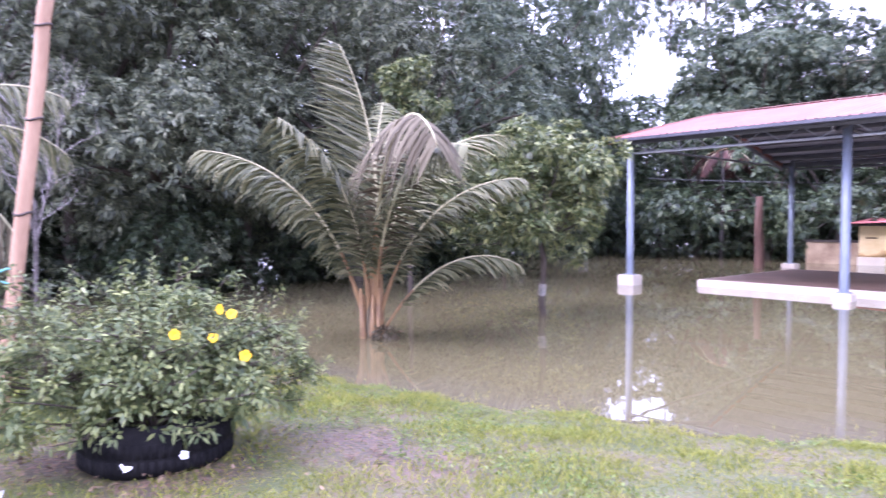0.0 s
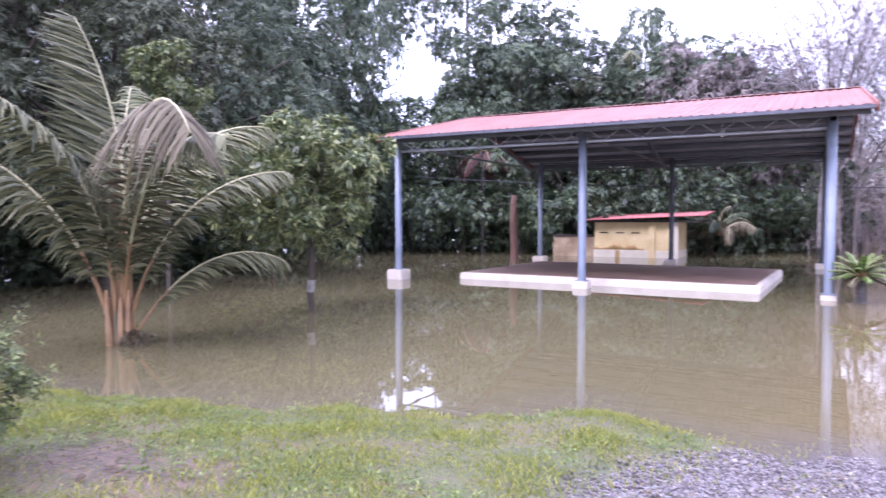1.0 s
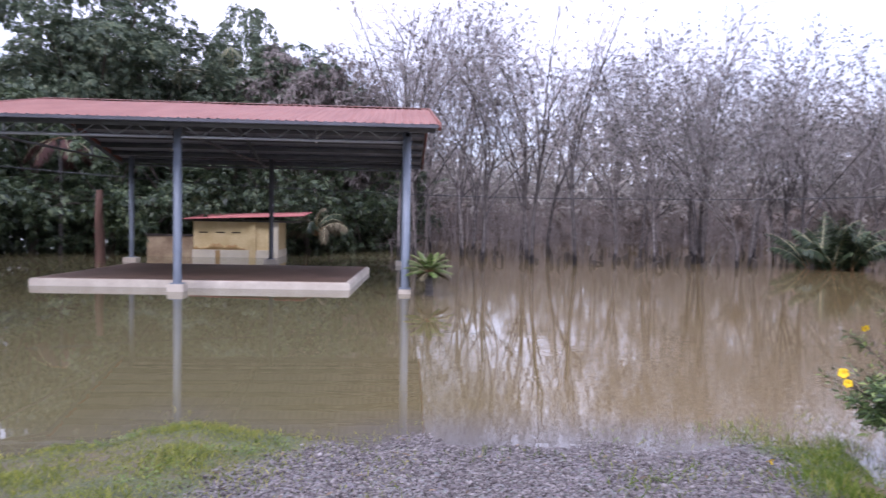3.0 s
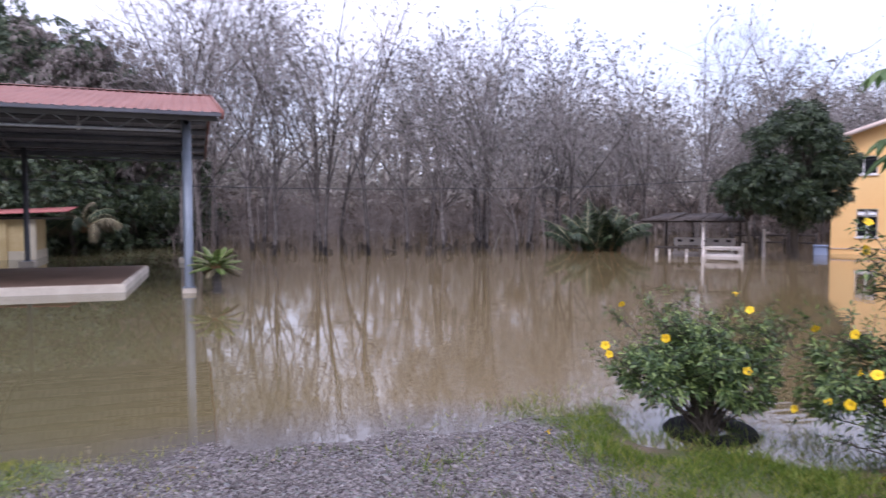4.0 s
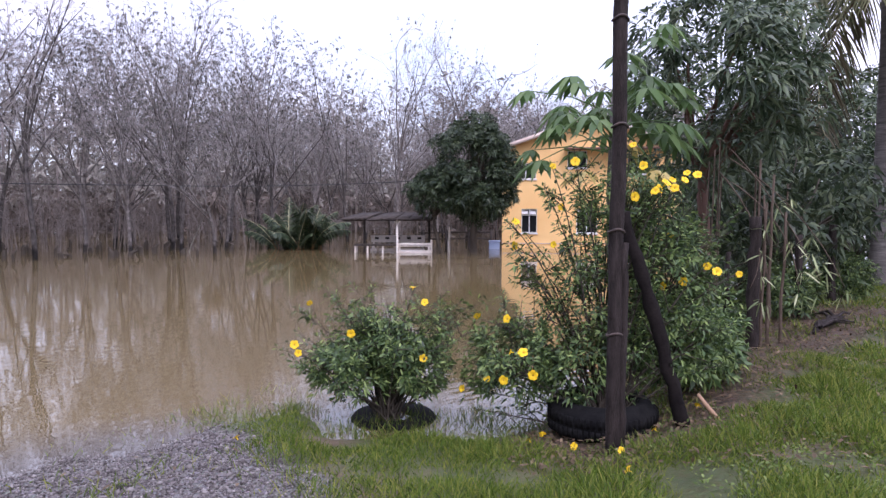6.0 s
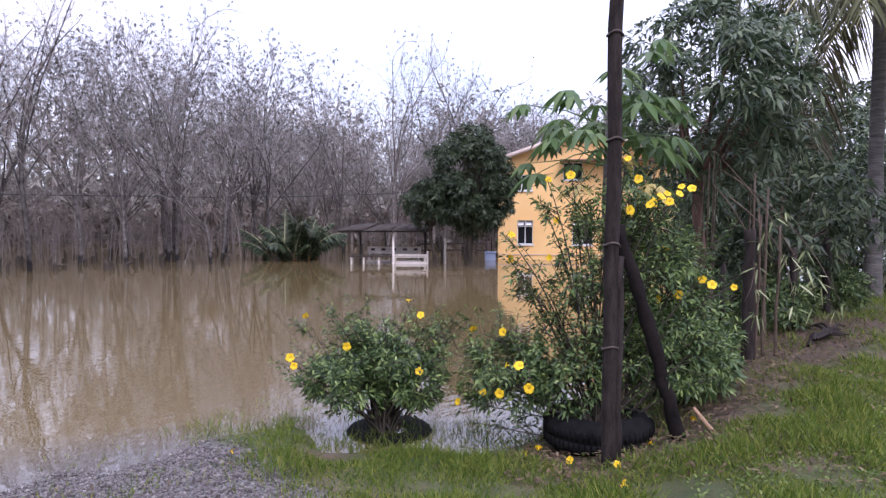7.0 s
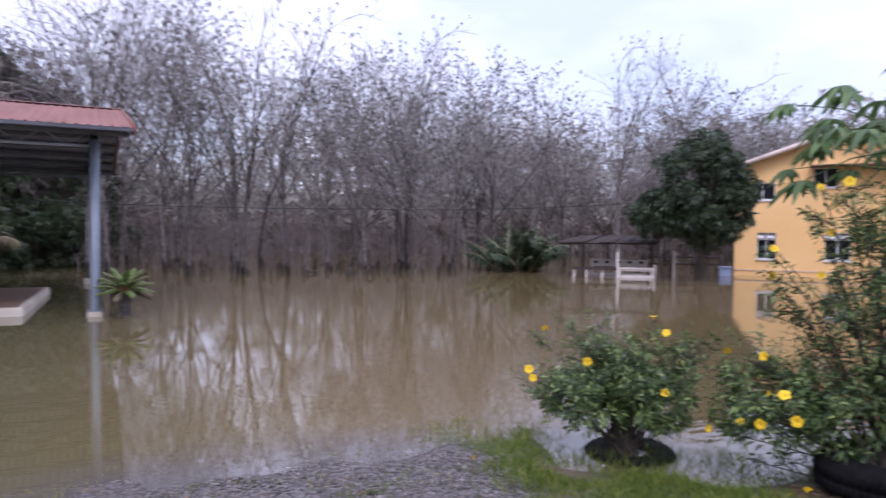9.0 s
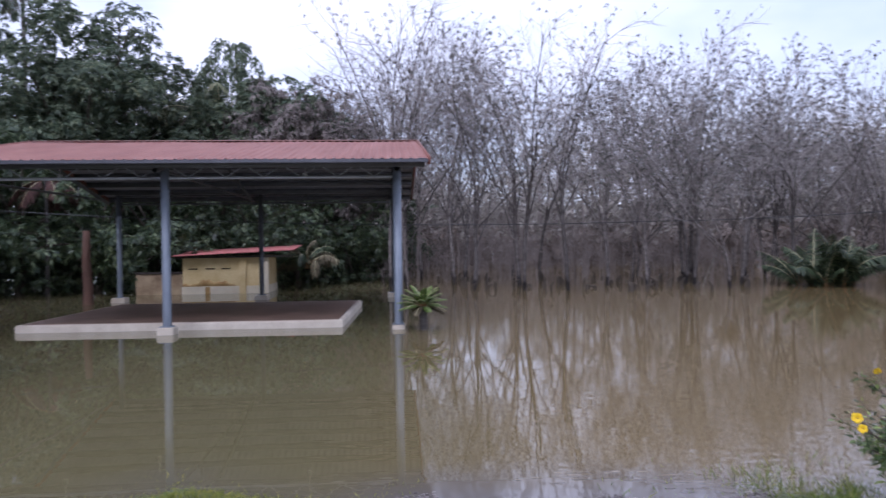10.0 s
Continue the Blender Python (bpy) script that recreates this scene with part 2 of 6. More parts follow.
M_GROUND = ground_material()
M_WATER = water_material()
M_GRAVEL = leaf_material("gravel_stone", (0.052, 0.042, 0.040), (0.148, 0.127, 0.122), (0.36, 0.325, 0.31), rough=0.65, through_light=0.0, spec=0.25)
M_GRASS = leaf_material("grass_blade", (0.040, 0.074, 0.010), (0.122, 0.182, 0.024), (0.31, 0.30, 0.075), rough=0.5, through_light=0.35, spec=0.2)
M_GRASSDRY = leaf_material("yellowed_grass_blade", (0.075, 0.098, 0.018), (0.198, 0.225, 0.044), (0.41, 0.375, 0.10), rough=0.5, through_light=0.35, spec=0.2)
M_WEED = leaf_material("broad_weed_leaf", (0.07, 0.11, 0.025), (0.13, 0.18, 0.045), (0.24, 0.29, 0.10), rough=0.55, through_light=0.3, spec=0.2)
M_BAMBOO = leaf_material("pale_bamboo_leaf", (0.13, 0.17, 0.065), (0.25, 0.285, 0.13), (0.43, 0.44, 0.25), rough=0.5, through_light=0.3)
M_LITTER = leaf_material("dead_leaf", (0.045, 0.03, 0.02), (0.12, 0.08, 0.05), (0.25, 0.18, 0.115), rough=0.7, through_light=0.1, spec=0.2)
# M_JUNGLE and M_JUNGLE2 have lifted tones in place of forest haze
M_JUNGLE = leaf_material("dark_tree_leaf", (0.034, 0.045, 0.026), (0.096, 0.114, 0.066), (0.26, 0.28, 0.165), rough=0.45, spec=0.3)
M_BANKLEAF = leaf_material("narrow_bank_leaf", (0.028, 0.048, 0.026), (0.080, 0.116, 0.062), (0.21, 0.25, 0.135), rough=0.36, spec=0.4)
# darkened leaf copy with understory shade put into its colour
M_UNDERSHADE = leaf_material("shaded_understory_leaf", (0.016, 0.028, 0.015), (0.054, 0.080, 0.040), (0.16, 0.19, 0.095), rough=0.38, spec=0.35)
# dark evergreen leaf, also painted shade on the low understory trees
M_EVERGREEN_AND_SHADE = leaf_material("evergreen_and_shaded_leaf", (0.014, 0.026, 0.013), (0.040, 0.062, 0.030), (0.125, 0.155, 0.078), rough=0.38, spec=0.35)
M_JUNGLE2 = leaf_material("bluish_tree_leaf", (0.040, 0.060, 0.038), (0.085, 0.115, 0.070), (0.19, 0.21, 0.12), rough=0.5, spec=0.3)
M_LIME = leaf_material("fresh_tree_leaf", (0.034, 0.052, 0.017), (0.098, 0.128, 0.045), (0.34, 0.35, 0.14), rough=0.4)
M_BUSH = leaf_material("shrub_leaf", (0.014, 0.030, 0.010), (0.078, 0.128, 0.042), (0.26, 0.33, 0.10), rough=0.42, spec=0.35)
M_BUSHPALE = leaf_material("pale_shrub_leaf", (0.044, 0.066, 0.023), (0.118, 0.147, 0.055), (0.28, 0.305, 0.11), rough=0.45, spec=0.3)
M_PALM = leaf_material("palm_leaflet", (0.042, 0.050, 0.022), (0.112, 0.118, 0.055), (0.29, 0.28, 0.155), rough=0.55, through_light=0.3, spec=0.25)
M_CYCAD = leaf_material("cycad_leaflet", (0.05, 0.09, 0.02), (0.10, 0.165, 0.035), (0.22, 0.29, 0.08), rough=0.4, through_light=0.3)
M_PALMDRY = leaf_material("dry_palm_leaflet", (0.055, 0.043, 0.026), (0.115, 0.096, 0.058), (0.22, 0.19, 0.12), rough=0.65, spec=0.2)
M_REDFROND = leaf_material("reddish_dead_frond", (0.04, 0.016, 0.013), (0.078, 0.032, 0.026), (0.13, 0.06, 0.045), rough=0.7)
M_DRY = leaf_material("withered_foliage", (0.11, 0.092, 0.085), (0.21, 0.18, 0.165), (0.34, 0.295, 0.265), rough=0.7, spec=0.15)
# haze is painted in: paler than the nearer plantation leaves
M_FARLEAF = leaf_material("hazed_olive_far_leaf", (0.19, 0.174, 0.152), (0.31, 0.282, 0.248), (0.42, 0.38, 0.33), rough=0.7, spec=0.1)
M_BROWNLEAF = leaf_material("dead_brown_thicket_leaf", (0.095, 0.078, 0.068), (0.17, 0.14, 0.122), (0.27, 0.22, 0.188), rough=0.8, spec=0.1)
M_RUBLEAF = leaf_material("sparse_plantation_leaf", (0.060, 0.056, 0.055), (0.115, 0.108, 0.098), (0.22, 0.20, 0.165), rough=0.5)
M_PAPAYA = leaf_material("big_lobed_leaf", (0.04, 0.082, 0.024), (0.082, 0.142, 0.045), (0.17, 0.24, 0.085), rough=0.42, through_light=0.35)
M_YELLEAF = leaf_material("yellowed_leaf", (0.35, 0.26, 0.07), (0.50, 0.38, 0.12), (0.62, 0.50, 0.2), rough=0.5)
M_PETAL = material("yellow_petal", (0.72, 0.43, 0.008), (0.82, 0.57, 0.02), 0.5, 20, 0.05, spec=0.2)
M_THROAT = material("flower_throat", (0.45, 0.24, 0.02), (0.55, 0.32, 0.03), 0.6, 20, 0.05)
M_BARK = material("tree_bark", (0.035, 0.028, 0.022), (0.10, 0.082, 0.065), 0.9, 4, 0.6, 30, rnd=0.2, stretch=(1, 1, 0.3), spec=0.2)
M_RUBBARK = wet_foot(material("grey_plantation_bark", (0.034, 0.028, 0.025), (0.185, 0.165, 0.155), 0.85, 6.0, 0.6, 16, rnd=0.4, stretch=(1, 1, 0.9), spec=0.2), 0.35)
# pale tone stands in for bright sky glare round the thin twigs
M_TWIG = material("twig", (0.205, 0.185, 0.176), (0.37, 0.336, 0.322), 0.85, 2, 0.0, 10, rnd=0.3, spec=0.2)
M_THICKET = material("dull_brown_stem", (0.13, 0.11, 0.10), (0.29, 0.25, 0.23), 0.9, 1.5, 0.0, 10, spec=0.1)
M_REDBARK = material("reddish_trunk", (0.085, 0.043, 0.032), (0.155, 0.083, 0.060), 0.85, 4, 0.5, 30, stretch=(1, 1, 0.3))
M_RACHIS = material("palm_stalk", (0.135, 0.072, 0.030), (0.30, 0.178, 0.070), 0.55, 9, 0.3, 40, stretch=(1, 1, 0.4))
M_MIDRIB = material("pale_leaf_midrib", (0.34, 0.31, 0.16), (0.50, 0.46, 0.28), 0.5, 6, 0.1)
M_PALMBARK = material("palm_trunk_bark", (0.05, 0.045, 0.042), (0.15, 0.135, 0.125), 0.9, 5, 0.6, 20, stretch=(0.4, 0.4, 3), spec=0.25)
M_POLE = material("peeled_pole_wood", (0.25, 0.145, 0.085), (0.42, 0.265, 0.165), 0.75, 3, 0.4, 40, stretch=(3, 3, 0.4))
M_DARKPOLE = material("weathered_dark_pole", (0.010, 0.007, 0.006), (0.047, 0.036, 0.033), 0.9, 13, 0.9, 80, stretch=(1.6, 1.6, 0.4), spec=0.2)
M_LOG = material("blackened_log", (0.005, 0.004, 0.004), (0.018, 0.014, 0.013), 0.95, 5, 0.5, 40, spec=0.1)
M_CANE = material("dead_cane", (0.055, 0.038, 0.028), (0.125, 0.092, 0.068), 0.8, 6, 0.2, 40, spec=0.2)
M_LICHEN = material("pale_lichen", (0.10, 0.09, 0.08), (0.36, 0.34, 0.30), 0.9, 9, 0.3, 50)
M_WIRE = material("rusty_wire", (0.03, 0.025, 0.022), (0.08, 0.05, 0.04), 0.7, 30, 0.0)
M_CABLE = material("black_cable", (0.02, 0.02, 0.022), (0.035, 0.035, 0.04), 0.6, 5, 0.0)
M_TYRE = material("tyre_rubber", (0.005, 0.005, 0.0055), (0.016, 0.015, 0.015), 0.95, 12, 0.4, 60, spec=0.12)
M_SOIL = material("dark_potting_soil", (0.03, 0.022, 0.017), (0.08, 0.06, 0.045), 0.95, 8, 0.8, 40)
M_STEEL = material("blue_grey_painted_steel", (0.150, 0.175, 0.215), (0.215, 0.245, 0.29), 0.5, 2.5, 0.1, 30, metallic=0.1)
# darker steel for most of the back row and the roof frame
M_STEELDARK = material("dark_steel", (0.07, 0.075, 0.085), (0.12, 0.125, 0.14), 0.5, 3, 0.1)
M_CHORD = material("galvanised_truss_steel", (0.34, 0.37, 0.41), (0.48, 0.51, 0.55), 0.4, 4, 0.1, 30, metallic=0.4)
M_ROOFRED = material("faded_red_roof_sheet", (0.172, 0.064, 0.049), (0.245, 0.105, 0.082), 0.65, 1.2, 0.1, 12, stretch=(1, 0.25, 1), spec=0.25)
M_ROOFUNDER = material("grey_sheet_underside", (0.26, 0.26, 0.31), (0.36, 0.36, 0.41), 0.5, 1.5, 0.1, 12, metallic=0.1)
M_GUTTER = material("grey_fascia", (0.05, 0.05, 0.062), (0.095, 0.095, 0.11), 0.5, 2, 0.1)
M_WHITEWASH = material("whitewashed_concrete", (0.46, 0.40, 0.325), (0.64, 0.58, 0.49), 0.8, 2.2, 0.3, 20)
M_SLABTOP = material("wet_muddy_concrete", (0.115, 0.068, 0.048), (0.20, 0.13, 0.095), 0.5, 0.9, 0.2, 14)
M_SHEDWALL = material("stained_cream_plaster", (0.58, 0.43, 0.20), (0.74, 0.60, 0.33), 0.8, 1.6, 0.2, 12)
M_SHEDBASE = material("pale_cream_plinth", (0.60, 0.52, 0.38), (0.72, 0.66, 0.52), 0.8, 2, 0.2)
M_SHEDSTAIN = material("rusty_water_stain", (0.34, 0.19, 0.07), (0.58, 0.42, 0.19), 0.85, 3, 0.2)
M_BROWNWALL = material("brown_stained_block_wall", (0.17, 0.11, 0.065), (0.46, 0.35, 0.22), 0.85, 2, 0.3)
M_SHEDROOF = material("red_shed_roof_sheet", (0.22, 0.06, 0.055), (0.36, 0.115, 0.10), 0.6, 2, 0.1, spec=0.3)
M_HOUSE = material("orange_house_paint", (0.87, 0.52, 0.205), (0.92, 0.60, 0.26), 0.75, 0.8, 0.1, 15)
M_TRIM = material("white_window_paint", (0.68, 0.68, 0.70), (0.80, 0.80, 0.80), 0.5, 4, 0.05)
M_HROOF = material("house_roof_tile", (0.18, 0.10, 0.08), (0.28, 0.17, 0.14), 0.7, 3, 0.3)
M_FASCIA = material("pale_pink_fascia", (0.58, 0.44, 0.38), (0.68, 0.55, 0.48), 0.6, 3, 0.1)
M_BENCH = material("bleached_bench_plank", (0.60, 0.53, 0.48), (0.78, 0.71, 0.65), 0.75, 5, 0.3)
M_DARKWOOD = material("dark_wet_wood", (0.035, 0.028, 0.025), (0.085, 0.07, 0.062), 0.9, 5, 0.3, spec=0.2)
M_BLUE = material("blue_plastic", (0.30, 0.37, 0.55), (0.38, 0.45, 0.62), 0.45, 3, 0.05)
M_WHITEPL = material("white_plastic_scrap", (0.75, 0.75, 0.75), (0.85, 0.85, 0.85), 0.5, 10, 0.05)
M_ROPE = material("teal_rope", (0.10, 0.32, 0.30), (0.16, 0.42, 0.38), 0.7, 30, 0.1)
M_GLASS = bpy.data.materials.new("dark_window_glass")
M_GLASS.use_nodes = True
M_GLASS.node_tree.nodes["Principled BSDF"].inputs["Base Color"].default_value = (0.012, 0.013, 0.015, 1)
M_GLASS.node_tree.nodes["Principled BSDF"].inputs["Roughness"].default_value = 0.3
M_GLASS.node_tree.nodes["Principled BSDF"].inputs["Specular IOR Level"].default_value = 0.12


# ---------------------------------------------------------------- mesh helpers
def rngs(seed):
    return np.random.default_rng(seed)


def unit(v):
    return v / np.maximum(np.linalg.norm(v, axis=-1, keepdims=True), 1e-9)


class Geo:
    """Collects faces of one size (corners each) into one mesh."""

    def __init__(self, k=4):
        self.k, self.v, self.f, self.n = k, [], [], 0

    def add(self, v, f):
        self.v.append(np.asarray(v, float))
        self.f.append(np.asarray(f, int) + self.n)
        self.n += len(v)
        return self

    def arrays(self):
        return np.concatenate(self.v), np.concatenate(self.f)

    def mesh(self, name, mat, smooth=False):
        v, f = self.arrays()
        me = bpy.data.meshes.new(name)
        me.vertices.add(len(v))
        me.vertices.foreach_set("co", v.ravel())
        me.loops.add(f.size)
        me.loops.foreach_set("vertex_index", f.ravel().astype(np.int32))
        me.polygons.add(len(f))
        me.polygons.foreach_set("loop_start", np.arange(0, f.size, f.shape[1], dtype=np.int32))
        me.update(calc_edges=True)
        if smooth:
            me.polygons.foreach_set("use_smooth", np.ones(len(f), bool))
        me.materials.append(mat)
        return me


def tube(geo, pts, radii, sides=6, cap=True):
    """A tapered tube along points, of quads."""
    pts, radii = np.asarray(pts, float), np.asarray(radii, float)
    d = unit(np.gradient(pts, axis=0))
    ref = np.array([0.0, 0.0, 1.0]) if abs(d[0][2]) < 0.9 else np.array([1.0, 0.0, 0.0])
    a = unit(np.cross(d, ref))
    b = np.cross(d, a)
    ang = np.arange(sides) * 2 * np.pi / sides
    ring = np.cos(ang)[None, :, None] * a[:, None] + np.sin(ang)[None, :, None] * b[:, None]
    v = (pts[:, None] + ring * radii[:, None, None]).reshape(-1, 3)
    m = len(pts)
    i, j = np.meshgrid(np.arange(m - 1), np.arange(sides), indexing="ij")
    i, j = i.ravel(), j.ravel()
    f = np.stack([i * sides + j, i * sides + (j + 1) % sides, (i + 1) * sides + (j + 1) % sides, (i + 1) * sides + j], 1)
    if cap and sides >= 4:
        n = len(v)
        v = np.concatenate([v, pts[-1:]])
        ends = [[(m - 1) * sides + q, (m - 1) * sides + (q + 1) % sides, (m - 1) * sides + (q + 2) % sides, n] for q in range(0, sides, 2)]
        f = np.concatenate([f, np.array(ends)])
    geo.add(v, f)


def box(geo, lo, hi):
    (x0, y0, z0), (x1, y1, z1) = lo, hi
    v = [(x0, y0, z0), (x1, y0, z0), (x1, y1, z0), (x0, y1, z0), (x0, y0, z1), (x1, y0, z1), (x1, y1, z1), (x0, y1, z1)]
    geo.add(v, [(0, 3, 2, 1), (4, 5, 6, 7), (0, 1, 5, 4), (1, 2, 6, 5), (2, 3, 7, 6), (3, 0, 4, 7)])
    return geo


def soft_box(lo, hi, mat, name, bevel=0.02, segments=2):
    """A box with rounded edges, as a mesh."""
    bm = bmesh.new()
    bmesh.ops.create_cube(bm, size=1.0)
    size, mid = Vector(hi) - Vector(lo), (Vector(hi) + Vector(lo)) / 2
    for v in bm.verts:
        v.co = Vector((v.co.x * size.x, v.co.y * size.y, v.co.z * size.z)) + mid
    bmesh.ops.bevel(bm, geom=bm.edges[:], offset=min(bevel, min(size) * 0.45), segments=segments, affect="EDGES")
    me = bpy.data.meshes.new(name)
    bm.to_mesh(me)
    bm.free()
    me.materials.append(mat)
    return me


def leaves(geo, base, direction, normal, length, width, droop=0.0):
    """Leaves of geo.k corners: 4 for a kite, 6 for an oval."""
    n = len(base)
    d = unit(direction)
    side = unit(np.cross(d, normal))
    up = np.cross(side, d)
    length, width = np.broadcast_to(length, n)[:, None], np.broadcast_to(width, n)[:, None]

    def at(s, w, lift=0.0):
        q = base + d * length * s + side * width * w + up * width * lift
        q[:, 2] -= (droop * length[:, 0]) * s * s
        return q

    if geo.k == 4:
        v = np.stack([at(0, 0), at(0.45, 0.5, 0.18), at(1, 0), at(0.45, -0.5, 0.18)], 1)
    else:
        v = np.stack([at(0, 0), at(0.28, 0.42, 0.12), at(0.66, 0.42, 0.12), at(1, 0), at(0.66, -0.42, 0.12), at(0.28, -0.42, 0.12)], 1)
    geo.add(v.reshape(-1, 3), np.arange(n * geo.k).reshape(n, geo.k))


def rosettes(geo, centre, axis, count, length, width, rng, spread=60.0, droop=0.3):
    """Whorls of leaves round an axis at each centre."""
    n = len(centre)
    axis = unit(axis + rng.normal(0, 0.25, (n, 3)))
    ref = np.where(np.abs(axis[:, 2:3]) < 0.9, np.array([[0.0, 0.0, 1.0]]), np.array([[1.0, 0.0, 0.0]]))
    a = unit(np.cross(axis, ref))
    b = np.cross(axis, a)
    ph = rng.uniform(0, 2 * np.pi, (n, 1)) + np.arange(count)[None] * 2 * np.pi / count + rng.normal(0, 0.25, (n, count))
    sp = np.radians(rng.normal(spread, 16, (n, count)))[..., None]
    rad = np.cos(ph)[..., None] * a[:, None] + np.sin(ph)[..., None] * b[:, None]
    d = (np.cos(sp) * axis[:, None] + np.sin(sp) * rad).reshape(-1, 3)
    nor = (np.sin(sp) * axis[:, None] - np.cos(sp) * rad).reshape(-1, 3)
    base = np.repeat(centre, count, 0) + d * 0.02
    s = rng.uniform(0.65, 1.2, n * count)
    leaves(geo, base, d, nor, length * s, width * s, droop)


def lump(dirs, seed, amount, freq=1.8):
    return np.array([1 + amount * noise.noise(Vector((d[0] * freq + seed * 7.3, d[1] * freq - seed * 3.1, d[2] * freq + seed))) for d in dirs])


def crown_points(n, centre, radii, rng, seed, shell=0.7, amount=0.35, low=-1.0):
    d = unit(rng.normal(0, 1, (n * 2, 3)))
    d = d[d[:, 2] > low][:n]
    r = shell + (1 - shell) * np.sqrt(rng.uniform(0, 1, len(d)))
    r = r * lump(d, seed, amount)
    return np.asarray(centre) + d * r[:, None] * np.asarray(radii), d


def part(name, me, parent, label="", at=(0, 0, 0)):
    ob = new(name, me)
    ob.parent = parent
    ob.location = at
    if label:
        ob["label"] = label
    return ob


def thing(name, label, category, m=None, group="", kind=""):
    ob = new(name)
    ob.empty_display_size = 0.2
    if m is not None:
        ob.matrix_basis = m
    return tagged(ob, label, category, group, kind)


def setting(name, me, label, category=""):
    return tagged(new(name, me), label, category or name, kind="structure")


def polar(az, r, z=0.0):
    return (r * math.sin(radians(az)), r * math.cos(radians(az)), z)


# ---------------------------------------------------------------- ground and water
SHORE_AZ = [-180, -105, -88, -75, -66, -60, -51, -40, -30, -22, -17, -12, -6, 5, 18, 24, 28, 34, 37, 42, 46, 52, 58, 63, 66, 69, 73, 79, 90, 180]
SHORE_R = [80, 60, 12, 9.3, 8.8, 8.2, 6.8, 6.3, 5.95, 5.95, 6.25, 5.85, 5.52, 5.38, 5.48, 5.55, 6.05, 6.4, 5.65, 5.5, 5.6, 5.7, 6.2, 7.2, 9.0, 12.0, 17, 30, 60, 80]


def ground_z(x, y):
    """The height of the land at a place; the flood stands at 0."""
    r, az = np.hypot(x, y), np.degrees(np.arctan2(x, y))
    s = np.interp(az, SHORE_AZ, SHORE_R) - r
    gv = gravel_weight(x, y)
    s = s + (1 - 0.5 * gv) * (0.11 * np.sin(3.1 * x + 1.3 * y) + 0.09 * np.sin(5.3 * y - 2.1 * x + 1) + 0.05 * np.sin(9.0 * x + 7.0 * y))
    dry = (0.30 - 0.12 * gv + 0.12 * np.clip((az - 58) / 20, 0, 1)) * (1 - np.exp(-np.maximum(s, 0) / 2.2))
    wet = -0.7 * (1 - np.exp(-np.maximum(-s, 0) / 4.0)) * (1 - gv * np.clip(1 - np.maximum(-s, 0) / 1.5, 0, 1) * 0.6)
    return np.where(s > 0, dry, wet)


def ground_top(x, y):
    """The land's surface with its small humps."""
    x, y = np.asarray(x, float), np.asarray(y, float)
    hump = np.array([noise.noise(Vector((a * 2.3, b * 2.3, 0))) * 0.022 + noise.noise(Vector((a * 6, b * 6, 4))) * 0.006 for a, b in zip(x.ravel(), y.ravel())]).reshape(x.shape)
    return ground_z(x, y) + hump * (np.hypot(x, y) < 60)


def gravel_weight(x, y):
    r, az = np.hypot(x, y), np.degrees(np.arctan2(x, y))
    az = np.where((r < 4) & (y > -6), np.degrees(np.arcsin(np.clip(x / 4, -1, 1))), az)
    r = np.maximum(r, 4)
    edge_l = -25 + (r - 4) * 10.5
    return np.clip((az - edge_l) / 10, 0, 1) * np.clip((40.5 - (r - 4.2) * 5.0 - az) / 7, 0, 1)


def soil_weight(x, y):
    """Bare, leaf-strewn soil: the foot of the bank, round the tyres, a worn patch in the yard."""
    az = np.degrees(np.arctan2(x, y))
    r = np.hypot(x, y)
    bank = np.clip((y - 1.75) / 0.45, 0, 1) * np.clip((az - 58) / 5, 0, 1) * np.clip((r - 5.1) / 0.8, 0, 1) * np.clip((13 - r) / 2, 0.3, 1) * 0.90
    foot = np.clip(1.5 - np.hypot(x - 4.65, y - 2.65) / 0.78, 0, 1)
    left = np.clip(1.4 - np.hypot(x + 4.7, y - 1.25) / 0.8, 0, 1)
    worn = 0.9 * np.clip(1.4 - np.hypot((x + 3.85) / 0.8, (y - 2.6) / 0.5), 0, 1)
    return np.clip(bank + foot + left + worn, 0, 1)


def build_ground():
    az = np.radians(np.concatenate([np.arange(-90, 90, 0.75), np.arange(90, 270, 5.0)]))
    rad = np.concatenate([[0.0, 1, 2, 3], np.arange(3.4, 12, 0.14), np.geomspace(12, 1200, 40)])
    A, Rr = np.meshgrid(az, rad, indexing="ij")
    x, y = Rr * np.sin(A), Rr * np.cos(A)
    z = ground_top(x, y)
    m, n = x.shape
    i, j = np.meshgrid(np.arange(m), np.arange(n - 1), indexing="ij")
    i, j = i.ravel(), j.ravel()
    f = np.stack([i * n + j, i * n + j + 1, ((i + 1) % m) * n + j + 1, ((i + 1) % m) * n + j], 1)
    g = Geo()
    g.add(np.stack([x, y, z], -1).reshape(-1, 3), f)
    me = g.mesh("ground", M_GROUND, True)
    at = me.attributes.new("gravel", "FLOAT", "POINT")
    at.data.foreach_set("value", gravel_weight(x, y).ravel())
    at = me.attributes.new("bare_soil", "FLOAT", "POINT")
    wob = np.array([noise.noise(Vector((a * 1.9, b * 1.9, 8))) for a, b in zip(x.ravel(), y.ravel())])
    at.data.foreach_set("value", np.clip(soil_weight(x, y).ravel() * 1.3 + wob * 0.9 - 0.25, 0, 1) * (soil_weight(x, y).ravel() > 0.02))
    return setting("ground", me, "wet ground of grass, bare soil and grey gravel beside floodwater", "ground")


